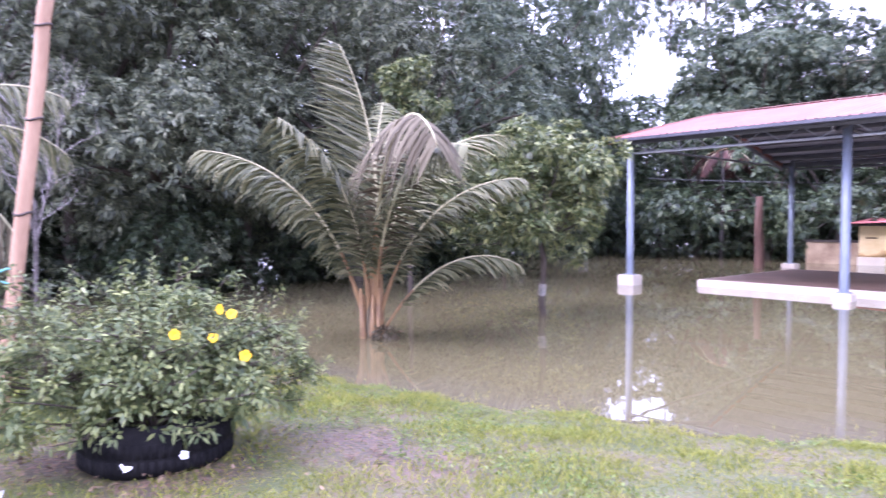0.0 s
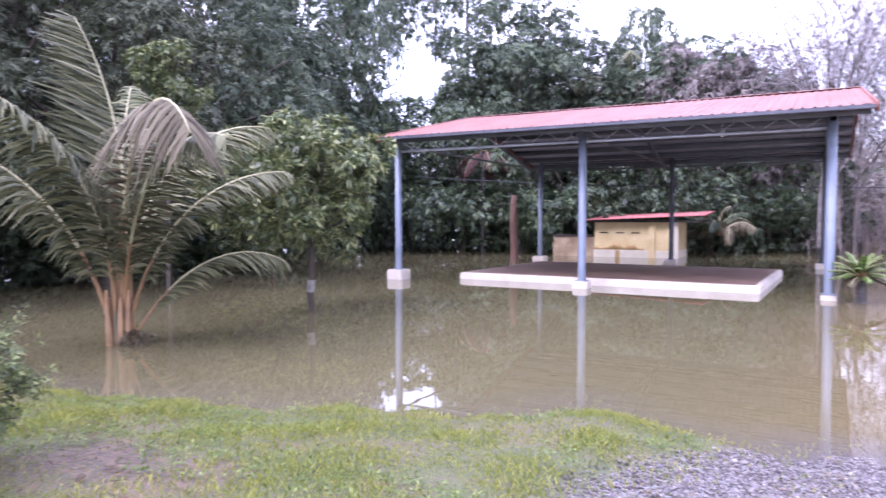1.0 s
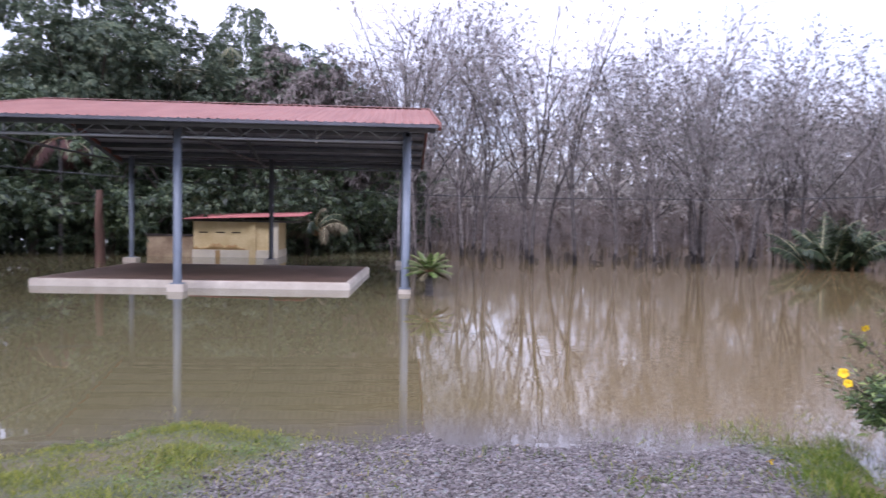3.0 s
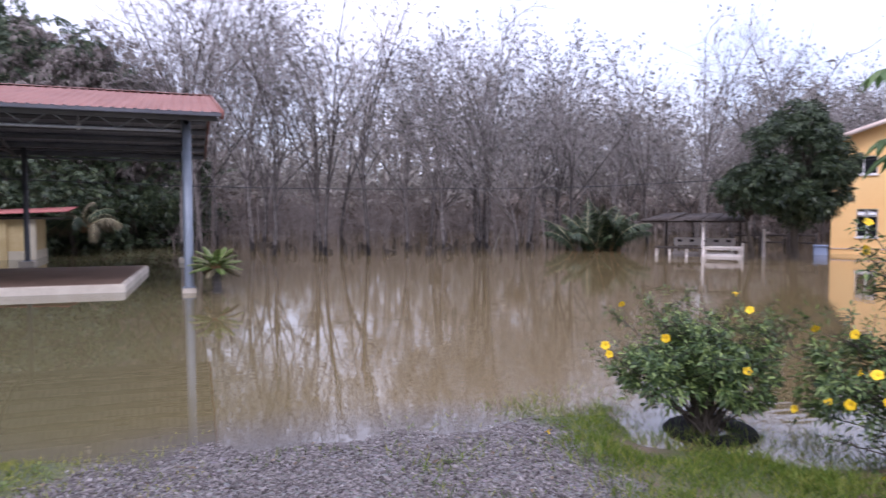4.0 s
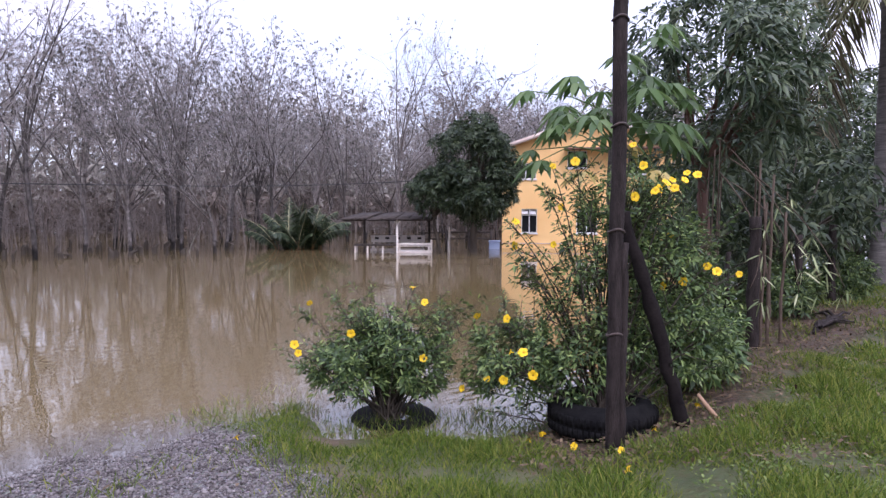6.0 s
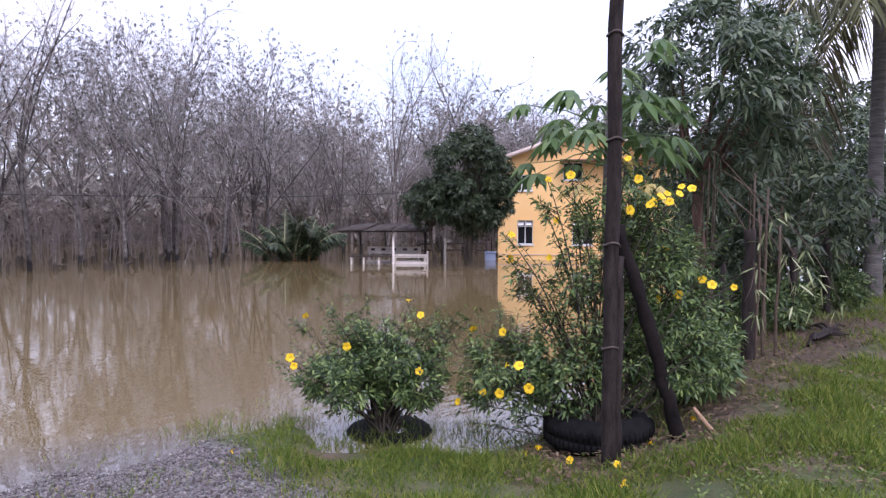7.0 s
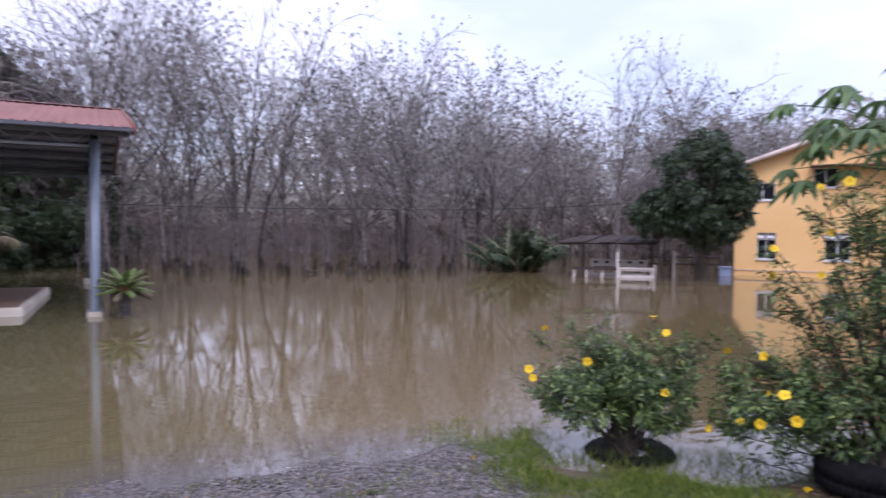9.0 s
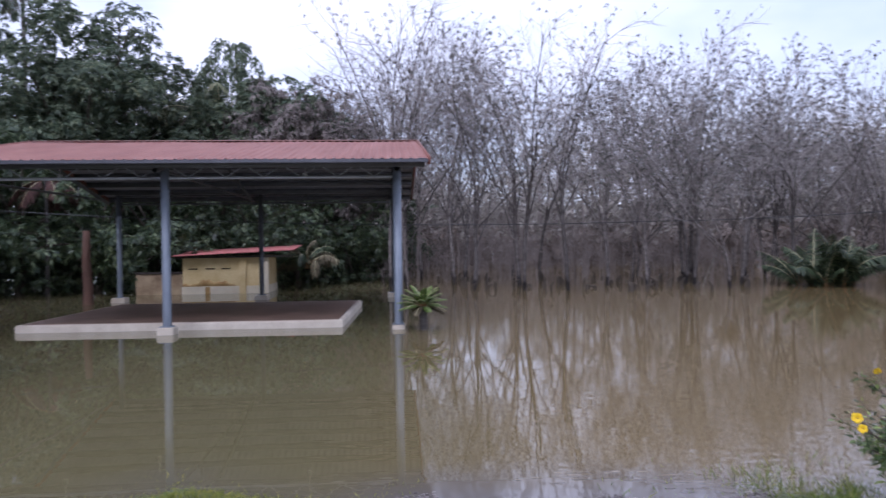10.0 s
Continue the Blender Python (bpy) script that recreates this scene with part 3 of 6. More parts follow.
build_ground()
g = Geo()
ring = np.concatenate([[3.0, 4.0], np.arange(4.6, 9.0, 0.12), np.geomspace(9.0, 1000, 34)])
wa = np.radians(np.arange(0, 360, 1.5))
WX, WR = np.meshgrid(wa, ring, indexing="ij")
ii, jj = np.meshgrid(np.arange(len(wa)), np.arange(len(ring) - 1), indexing="ij")
ii, jj = ii.ravel(), jj.ravel()
nr = len(ring)
wx, wy = (WR * np.sin(WX)).ravel(), (WR * np.cos(WX)).ravel()
g.add(np.stack([wx, wy, wx * 0], -1), np.stack([ii * nr + jj, ii * nr + jj + 1, ((ii + 1) % len(wa)) * nr + jj + 1, ((ii + 1) % len(wa)) * nr + jj], 1))
me = g.mesh("water", M_WATER)
at = me.attributes.new("shallow", "FLOAT", "POINT")
at.data.foreach_set("value", np.clip(1 + ground_z(wx, wy) / 0.16, 0, 1) ** 1.3 * (0.35 + 0.6 * gravel_weight(wx, wy)) * (np.abs(wx) < 9))
setting("water", me, "still brown muddy floodwater with pale sky reflections", "floodwater")


# ---------------------------------------------------------------- open-sided pavilion
COL_X, FRONT_Y, BACK_Y = (-10.38, -5.1, 0.17), 16.28, 26.0
EAVE_Y, BACK_EAVE_Y = 15.3, 26.9
EAVE_Z, RIDGE_Y, RIDGE_Z = 3.86, 21.0, 5.08
BACK_X = (-9.8, -4.73, 0.15)
ROOF_X = (-10.4, 0.86)


def roof_sheet(y0, z0, y1, z1, x0, x1, pitch, depth, mat, name):
    """One slope of ribbed metal sheet, ribs running down the slope, lapped every metre along them."""
    n = int((x1 - x0) / pitch)
    xs, zs = [], []
    for k in range(n):
        for f, h in ((0, 0), (0.55, 0), (0.65, 1), (0.9, 1)):
            xs.append(x0 + (k + f) * pitch)
            zs.append(h * depth)
    xs.append(x1)
    zs.append(0)
    xs, zs = np.array(xs), np.array(zs)
    s = np.linspace(0, 1, 9)
    X, S = np.meshgrid(xs, s, indexing="ij")
    Y = y0 + (y1 - y0) * S
    Z = z0 + (z1 - z0) * S + zs[:, None] + 0.006 * np.sin(X * 1.7) * S
    m, k = X.shape
    i, j = np.meshgrid(np.arange(m - 1), np.arange(k - 1), indexing="ij")
    i, j = i.ravel(), j.ravel()
    g = Geo()
    g.add(np.stack([X, Y, Z], -1).reshape(-1, 3), np.stack([i * k + j, (i + 1) * k + j, (i + 1) * k + j + 1, i * k + j + 1], 1))
    return g.mesh(name, mat)


def slope_z(y):
    return EAVE_Z + (RIDGE_Z - EAVE_Z) * (1 - abs(y - RIDGE_Y) / (RIDGE_Y - EAVE_Y))


pav = thing("pavilion", "open-sided pavilion with faded red metal roof on blue-grey steel columns", "pavilion", pose(-4.8, 21.4, 0))
PO = (4.8, -21.4, 0)
stub_sizes = {0: (0.245, 0.27), 1: (0.19, 0.17), 2: (0.15, 0.11)}
for row, y in ((0, FRONT_Y), (1, BACK_Y)):
    for k, x in enumerate(BACK_X if row else COL_X):
        if row == 0:
            half, top = stub_sizes[k]
        else:
            half, top = 0.24, 0.17
        g = Geo()
        zt = slope_z(y) - 0.12
        r = 0.098 if row == 0 else 0.085
        tube(g, [(x, y, top - 0.02), (x, y, zt)], [r, r], 16)
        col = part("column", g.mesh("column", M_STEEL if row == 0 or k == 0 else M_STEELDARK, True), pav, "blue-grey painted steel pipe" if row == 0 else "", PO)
        part("footing", soft_box((x - half, y - half, -0.75), (x + half, y + half, top), M_WHITEWASH, "footing", 0.025), col, "whitewashed concrete footing block")
        part("base_plate", soft_box((x - 0.14, y - 0.14, top), (x + 0.14, y + 0.14, top + 0.02), M_STEEL, "base_plate", 0.004), col)
for y0, y1, tag in ((EAVE_Y, RIDGE_Y, "front"), (BACK_EAVE_Y, RIDGE_Y, "back")):
    part("roof_sheet", roof_sheet(y0, slope_z(y0), y1, RIDGE_Z, ROOF_X[0], ROOF_X[1], 0.21, 0.02, M_ROOFRED, "roof_sheet"), pav, "faded red ribbed metal sheet", PO)
    part("roof_lining", roof_sheet(y0 + (0.02 if tag == "front" else -0.02), slope_z(y0) - 0.03, y1, RIDGE_Z - 0.03, ROOF_X[0] + 0.02, ROOF_X[1] - 0.02, 0.21, 0.012, M_ROOFUNDER, "roof_lining"), pav, "grey underside of the metal sheet", PO)
    for q in range(6):
        gg = Geo()
        y = np.linspace(y0 + (0.35 if tag == "front" else -0.35), y1, 7)[q]
        zt = slope_z(y) - 0.045
        box(gg, (ROOF_X[0] + 0.06, y - 0.04, zt - 0.17), (ROOF_X[1] - 0.06, y + 0.04, zt))
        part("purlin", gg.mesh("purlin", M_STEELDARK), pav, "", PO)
    # fascia board along the eave
    yy = y0 - 0.03 if tag == "front" else y0 + 0.03
    part("fascia", soft_box((ROOF_X[0], yy - 0.03, slope_z(y0) - 0.085), (ROOF_X[1], yy + 0.03, slope_z(y0) - 0.005), M_GUTTER, "fascia", 0.01), pav, "grey eave fascia", PO)
for x in (ROOF_X[0] - 0.02, ROOF_X[1] + 0.02):
    g = Geo()
    for y0 in (EAVE_Y, BACK_EAVE_Y):
        a, b = np.array((x, y0, slope_z(y0) + 0.03)), np.array((x, RIDGE_Y, RIDGE_Z + 0.03))
        v = []
        for q in (a, b):
            for dx, dz in ((-0.03, -0.16), (0.03, -0.16), (0.03, 0.015), (-0.03, 0.015)):
                v.append((q[0] + dx, q[1], q[2] + dz))
        g.add(v, [(0, 1, 5, 4), (1, 2, 6, 5), (2, 3, 7, 6), (3, 0, 4, 7), (0, 3, 2, 1), (4, 5, 6, 7)])
    part("rake_board", g.mesh("rake_board", M_ROOFRED), pav, "", PO)
g = Geo()
for k in range(2):
    sgn = (-1, 1)[k]
    g.add([(ROOF_X[0], RIDGE_Y, RIDGE_Z + 0.05), (ROOF_X[1], RIDGE_Y, RIDGE_Z + 0.05), (ROOF_X[1], RIDGE_Y + sgn * 0.22, RIDGE_Z + 0.0), (ROOF_X[0], RIDGE_Y + sgn * 0.22, RIDGE_Z + 0.0)], [(0, 1, 2, 3)])
part("ridge_cap", g.mesh("ridge_cap", M_ROOFRED), pav, "", PO)
# eave trusses: bottom chord, top chord, zigzag web
for y in (FRONT_Y, BACK_Y):
    cols = COL_X if y == FRONT_Y else BACK_X
    for k in range(2):
        xa, xb = cols[k] + 0.1, cols[k + 1] - 0.1
        g = Geo()
        tube(g, [(xa, y, 3.56), (xb, y, 3.56)], [0.035, 0.035], 8)
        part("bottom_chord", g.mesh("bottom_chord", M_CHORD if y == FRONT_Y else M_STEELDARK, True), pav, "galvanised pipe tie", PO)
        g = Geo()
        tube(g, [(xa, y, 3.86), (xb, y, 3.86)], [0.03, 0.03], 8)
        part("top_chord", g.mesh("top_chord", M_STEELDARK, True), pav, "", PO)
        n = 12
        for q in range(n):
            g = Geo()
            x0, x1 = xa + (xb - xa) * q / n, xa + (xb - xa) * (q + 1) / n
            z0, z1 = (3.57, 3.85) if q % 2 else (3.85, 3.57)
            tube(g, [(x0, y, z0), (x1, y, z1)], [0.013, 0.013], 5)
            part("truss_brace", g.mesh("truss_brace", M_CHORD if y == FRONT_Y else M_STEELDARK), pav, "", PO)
# rafters at each column line
for x in COL_X:
    g = Geo()
    for y0 in (15.6, 26.6):
        tube(g, [(x, y0, slope_z(y0) - 0.26), (x, RIDGE_Y, RIDGE_Z - 0.26)], [0.06, 0.06], 6)
    tube(g, [(x, FRONT_Y, 3.72), (x, BACK_Y, 3.72)], [0.035, 0.035], 6)
    for y in (18.9, 24.1):
        tube(g, [(x, y, 3.72), (x, y, slope_z(y) - 0.28)], [0.025, 0.025], 5)
    part("rafter", g.mesh("rafter", M_STEELDARK), pav, "", PO)
for x, y in ((-8.0, 17.6), (-2.1, 17.6), (-7.0, 21.4)):
    g = Geo()
    tube(g, [(x, y, slope_z(y) - 0.2), (x, y, slope_z(y) - 0.55), (x, y, slope_z(y) - 0.56), (x, y, slope_z(y) - 0.66), (x, y, slope_z(y) - 0.72)], [0.008, 0.008, 0.045, 0.06, 0.01], 8)
    part("hanging_bulb", g.mesh("hanging_bulb", M_WHITEPL, True), pav, "unlit white bulb", PO)

slab = thing("concrete_platform", "raised concrete platform with whitewashed edges and wet muddy top", "platform", pose(-5.03, 16.98, 0, 0, 0, -2.4))
part("plinth", soft_box((-3.87, 0.0, -0.75), (3.87, 5.7, 0.18), M_WHITEWASH, "plinth", 0.03), slab)
part("floor_surface", soft_box((-3.76, 0.11, 0.16), (3.76, 5.59, 0.192), M_SLABTOP, "floor_surface", 0.01), slab, "brown wet mud film")

# ---------------------------------------------------------------- small cream shed and low wall
shed = thing("utility_shed", "small cream plastered shed with rust stains and red metal roof", "shed", pose(-6.9, 30.4, 0))
HO = (6.9, -30.4, 0)
part("wall", soft_box((-8.63, 29.6, -0.8), (-5.15, 32.0, 1.58), M_SHEDWALL, "wall", 0.02), shed, "", HO)
part("plinth", soft_box((-8.66, 29.55, -0.8), (-5.12, 32.05, 0.32), M_SHEDBASE, "plinth", 0.02), shed, "paler plinth band", HO)
g = Geo()
for q in range(60):
    xa, xb = -8.62 + q * 2.32 / 60, -8.62 + (q + 1) * 2.32 / 60
    ha, hb = [0.46 + 0.10 * math.sin(x * 2.3) + 0.05 * math.sin(x * 7.1) + 0.03 * math.sin(x * 19.0) for x in (xa, xb)]
    v = [(xa, 29.585, 0.322), (xb, 29.585, 0.322), (xb, 29.585, hb), (xa, 29.585, ha), (xa, 29.605, 0.322), (xb, 29.605, 0.322), (xb, 29.605, hb), (xa, 29.605, ha)]
    g.add(v, [(0, 1, 2, 3), (3, 2, 6, 7), (0, 4, 5, 1)])
part("stain", g.mesh("stain", M_SHEDSTAIN), shed, "ragged rusty brown water stain", HO)
part("corner_pier", soft_box((-6.3, 29.5, -0.8), (-6.02, 29.62, 1.56), M_SHEDWALL, "corner_pier", 0.015), shed, "", HO)
part("corner_pier", soft_box((-5.3, 29.5, -0.8), (-5.08, 29.62, 1.60), M_SHEDBASE, "corner_pier", 0.015), shed, "", HO)
for x in (-8.2, -7.5, -6.85):
    part("vent_slot", soft_box((x - 0.18, 29.575, 1.03), (x + 0.18, 29.63, 1.075), M_LOG, "vent_slot", 0.004), shed, "dark ventilation slot", HO)
part("drain_hole", soft_box((-7.7, 29.54, 0.0), (-7.5, 29.6, 0.3), M_SHEDSTAIN, "drain_hole", 0.004), shed, "", HO)
g = Geo()
xs = np.linspace(-9.0, -4.0, 61)
v = []
for thick in (0.0, 0.03):
    for y, rise in ((29.2, 0.0), (30.8, 0.10), (32.4, 0.2)):
        v += [(x, y, 1.60 + 0.04 * (x + 9) + rise + 0.022 * (i % 2) - thick) for i, x in enumerate(xs)]
f = []
for i in range(60):
    for q in range(2):
        a = q * 61 + i
        f += [(a, a + 1, a + 62, a + 61), (a + 183, a + 244, a + 245, a + 184)]
    f += [(i, i + 183, i + 184, i + 1), (i + 122, i + 123, i + 306, i + 305)]
f += [(0, 61, 244, 183), (61, 122, 305, 244), (60, 243, 304, 121), (121, 304, 365, 182)]
g.add(v, f)
part("roof", g.mesh("roof", M_SHEDROOF), shed, "faded red metal sheet roof", HO)
part("beam", soft_box((-8.9, 29.35, 1.51), (-4.1, 29.45, 1.59), M_DARKWOOD, "beam", 0.01), shed, "", HO)
low = thing("low_wall", "low brown stained block wall beside the shed", "wall", pose(-9.6, 29.8, 0))
part("block_wall", soft_box((-0.95, -0.15, -0.8), (0.95, 0.15, 0.86), M_BROWNWALL, "block_wall", 0.02), low)
part("coping", soft_box((-0.98, -0.19, 0.86), (0.98, 0.19, 0.94), M_DARKWOOD, "coping", 0.01), low)

# ---------------------------------------------------------------- two-storey orange house
HC, HAZ = Vector((25.43, 21.19, 0)), 54.0
HM = Matrix.Translation(HC) @ Matrix.Rotation(radians(-HAZ), 4, "Z")
house = thing("house", "two-storey orange painted house with white windows standing in floodwater", "house", HM)
HW, HD, HEAVE, HAPEX = 8.3, 9.0, 4.78, 6.15
wins = [(0.92, 0.74, 0.74, 1.88, True), (0.62, 0.98, 3.3, 4.04, False), (3.05, 0.9, 3.8, 4.6, False), (3.5, 0.95, 0.74, 1.88, True), (5.8, 0.95, 0.74, 1.88, True), (5.8, 0.95, 3.5, 4.4, False)]


def wall_with_holes(w, z0, eave, apex, holes, t, mat, name):
    """A gable wall with thickness and openings through it, in local x and z."""
    xs = sorted({0.0, w, w / 2, *[h[0] for h in holes], *[h[0] + h[1] for h in holes]})
    zs = sorted({z0, eave, *[h[2] for h in holes], *[h[3] for h in holes]})
    g = Geo()

    def solid(x, z):
        return not any(h[0] < x < h[0] + h[1] and h[2] < z < h[3] for h in holes)

    for a, b in zip(xs[:-1], xs[1:]):
        for c, d in zip(zs[:-1], zs[1:]):
            if not solid((a + b) / 2, (c + d) / 2):
                continue
            for y in (0.0, t):
                g.add([(a, y, c), (b, y, c), (b, y, d), (a, y, d)], [(0, 1, 2, 3)])
        top = lambda x: eave + (apex - eave) * (1 - abs(x - w / 2) / (w / 2))  # noqa: E731
        for y in (0.0, t):
            g.add([(a, y, eave), (b, y, eave), (b, y, top(b)), (a, y, top(a))], [(0, 1, 2, 3)])
    for x, ww, c, d, *_ in holes:
        for q in ([(x, 0, c), (x + ww, 0, c), (x + ww, t, c), (x, t, c)], [(x, 0, d), (x + ww, 0, d), (x + ww, t, d), (x, t, d)], [(x, 0, c), (x, 0, d), (x, t, d), (x, t, c)], [(x + ww, 0, c), (x + ww, 0, d), (x + ww, t, d), (x + ww, t, c)]):
            g.add(q, [(0, 1, 2, 3)])
    g.add([(0, 0, z0), (0, t, z0), (0, t, eave), (0, 0, eave)], [(0, 1, 2, 3)])
    g.add([(w, 0, z0), (w, t, z0), (w, t, eave), (w, 0, eave)], [(0, 1, 2, 3)])
    return g.mesh(name, mat)


part("wall", wall_with_holes(HW, -0.8, HEAVE, HAPEX, wins, 0.2, M_HOUSE, "wall"), house, "orange painted gable wall")
part("wall", soft_box((0.0, 0.2, -0.8), (0.2, HD, HEAVE), M_HOUSE, "wall", 0.01), house)
part("wall", soft_box((HW - 0.2, 0.2, -0.8), (HW, HD, HEAVE), M_HOUSE, "wall", 0.01), house)
part("wall", wall_with_holes(HW, -0.8, HEAVE, HAPEX, [], 0.2, M_HOUSE, "wall"), house, "", (0, HD, 0))
part("floor_slab", soft_box((0.2, 0.2, 2.6), (HW - 0.2, HD, 2.78), M_DARKWOOD, "floor_slab", 0.01), house)
part("string_course", soft_box((0.0, -0.03, 0.22), (HW, 0.0, 0.26), M_FASCIA, "string_course", 0.005), house)
for x, w, c, d, vent in wins:
    win = part("window", soft_box((x, 0.10, c), (x + w, 0.115, d), M_GLASS, "window", 0.003, 1), house, "dark glass in white frame")
    fr = 0.035
    for lo, hi in (((x, 0.04, c), (x + fr, 0.12, d)), ((x + w - fr, 0.04, c), (x + w, 0.12, d)), ((x + fr, 0.04, c), (x + w - fr, 0.12, c + fr)), ((x + fr, 0.04, d - fr), (x + w - fr, 0.12, d)), ((x + w / 2 - 0.025, 0.05, c + fr), (x + w / 2 + 0.025, 0.11, d - fr))):
        part("frame", soft_box(lo, hi, M_TRIM, "frame", 0.008, 1), win)
    if vent:
        part("transom", soft_box((x + fr, 0.05, d - 0.32), (x + w - fr, 0.11, d - 0.26), M_TRIM, "transom", 0.006, 1), win)
        for q in range(2):
            g = Geo()
            x0 = x + fr + q * (w / 2)
            g.add([(x0, 0.06, d - 0.06), (x0 + w / 2 - 0.1, 0.06, d - 0.06), (x0 + w / 2 - 0.1, -0.14, d - 0.24), (x0, -0.14, d - 0.24), (x0, 0.075, d - 0.05), (x0 + w / 2 - 0.1, 0.075, d - 0.05), (x0 + w / 2 - 0.1, -0.125, d - 0.23), (x0, -0.125, d - 0.23)], [(0, 1, 2, 3), (4, 5, 6, 7), (0, 1, 5, 4), (2, 3, 7, 6), (0, 3, 7, 4), (1, 2, 6, 5)])
            part("vent_pane", g.mesh("vent_pane", M_TRIM), win, "tilted open top pane")
    part("sill", soft_box((x - 0.05, -0.07, c - 0.07), (x + w + 0.05, 0.05, c), M_TRIM, "sill", 0.01), win)
rise = (HAPEX - HEAVE) / (HW / 2)
for sgn in (-1, 1):
    g = Geo()
    xe = HW / 2 + sgn * (HW / 2 + 0.55)
    ze = HEAVE - 0.55 * rise
    for q in range(12):
        s0, s1 = q / 12, (q + 1) / 12
        xa, xb = xe + (HW / 2 - xe) * s0, xe + (HW / 2 - xe) * s1
        za, zb = ze + (HAPEX + 0.05 - ze) * s0, ze + (HAPEX + 0.05 - ze) * s1
        v = [(xa, -0.5, za + 0.05), (xb, -0.5, zb + 0.02), (xb, HD + 0.6, zb + 0.02), (xa, HD + 0.6, za + 0.05)]
        v += [(p[0], p[1], p[2] - 0.07) for p in v]
        g.add(v, [(0, 1, 2, 3), (4, 7, 6, 5), (0, 4, 5, 1), (2, 6, 7, 3), (1, 5, 6, 2), (3, 7, 4, 0)])
    part("roof", g.mesh("roof", M_HROOF), house, "brown tiled roof slope")
    g = Geo()
    v = []
    for x, z in ((xe, ze), (HW / 2, HAPEX + 0.05)):
        v += [(x, -0.55, z - 0.16), (x, -0.5, z - 0.16), (x, -0.5, z + 0.03), (x, -0.55, z + 0.03)]
    g.add(v, [(0, 1, 5, 4), (1, 2, 6, 5), (2, 3, 7, 6), (3, 0, 4, 7), (0, 3, 2, 1), (4, 5, 6, 7)])
    part("barge_board", g.mesh("barge_board", M_FASCIA), house, "pale pink barge board")
part("awning", soft_box((2.9, -0.9, 4.62), (7.4, 0.02, 4.68), M_HROOF, "awning", 0.01), house)
g = Geo()
tube(g, [(0.2, -0.05, 3.75), (1.2, -0.06, 3.86), (2.6, -0.05, 4.1)], [0.012] * 3, 5)
part("wall_cable", g.mesh("wall_cable", M_CABLE), house)

# blue crate, posts and rail beside the house
crate = thing("blue_container", "blue plastic container half submerged beside the orange house", "container", pose(24.6, 20.95, 0, 0, 0, -50))
part("body", soft_box((-0.25, -0.2, -0.7), (0.25, 0.2, 0.36), M_BLUE, "body", 0.05), crate)
part("rim", soft_box((-0.28, -0.23, 0.33), (0.28, 0.23, 0.40), M_BLUE, "rim", 0.02), crate)


def round_post(name, label, category, x, y, z0, z1, r, mat, lean=(0, 0), bands=0, group="", seed=1, knots=True):
    rg = rngs(seed)
    ob = thing(name, label, category, pose(x, y, 0), group)
    zz = np.linspace(z0, z1, 14)
    s = (zz - max(z0, 0)) / max(z1, 0.1)
    pts = np.stack([lean[0] * s + rg.normal(0, 0.006, 14), lean[1] * s + rg.normal(0, 0.006, 14), zz], 1)
    g = Geo()
    tube(g, pts, r * (1.06 - 0.16 * np.linspace(0, 1, 14)) * (1 + rg.normal(0, 0.035, 14)), 14)
    part("shaft", g.mesh("shaft", mat, True), ob)
    for q in range(bands):
        zc = z0 + (z1 - z0) * (0.18 + 0.72 * (q + 0.5) / bands)
        k = np.interp(zc, zz, np.arange(14))
        i = int(k)
        c = pts[i] + (pts[min(i + 1, 13)] - pts[i]) * (k - i)
        a = np.linspace(0, 2 * np.pi, 15)
        g = Geo()
        tube(g, np.stack([c[0] + np.cos(a) * r * 1.08, c[1] + np.sin(a) * r * 1.08, c[2] + 0.012 * np.sin(a * 2)], 1), [0.009] * 15, 5, cap=False)
        part("wire_binding", g.mesh("wire_binding", M_WIRE), ob, "rusty wire wound round the pole")
    return ob


round_post("marker_post", "thin pale wooden post standing in floodwater", "post", 21.3, 20.7, -0.75, 1.1, 0.06, M_BENCH)
g = Geo()
rail = thing("timber_rail", "dark low timber rail between posts in water behind the tree", "rail", pose(24.3, 23.2, 0))
for q in range(4):
    gg = Geo()
    box(gg, (-2.2 + q * 0.9, -0.05 + q * -0.62, -0.75), (-2.1 + q * 0.9, 0.05 + q * -0.62, 0.9))
    part("post", gg.mesh("post", M_DARKWOOD), rail)
for z in (0.45, 0.75):
    gg = Geo()
    tube(gg, [(-2.3, 0.1, z), (0, -1.45, z + 0.03), (0.65, -1.88, z)], [0.04] * 3, 6)
    part("bar", gg.mesh("bar", M_DARKWOOD), rail)

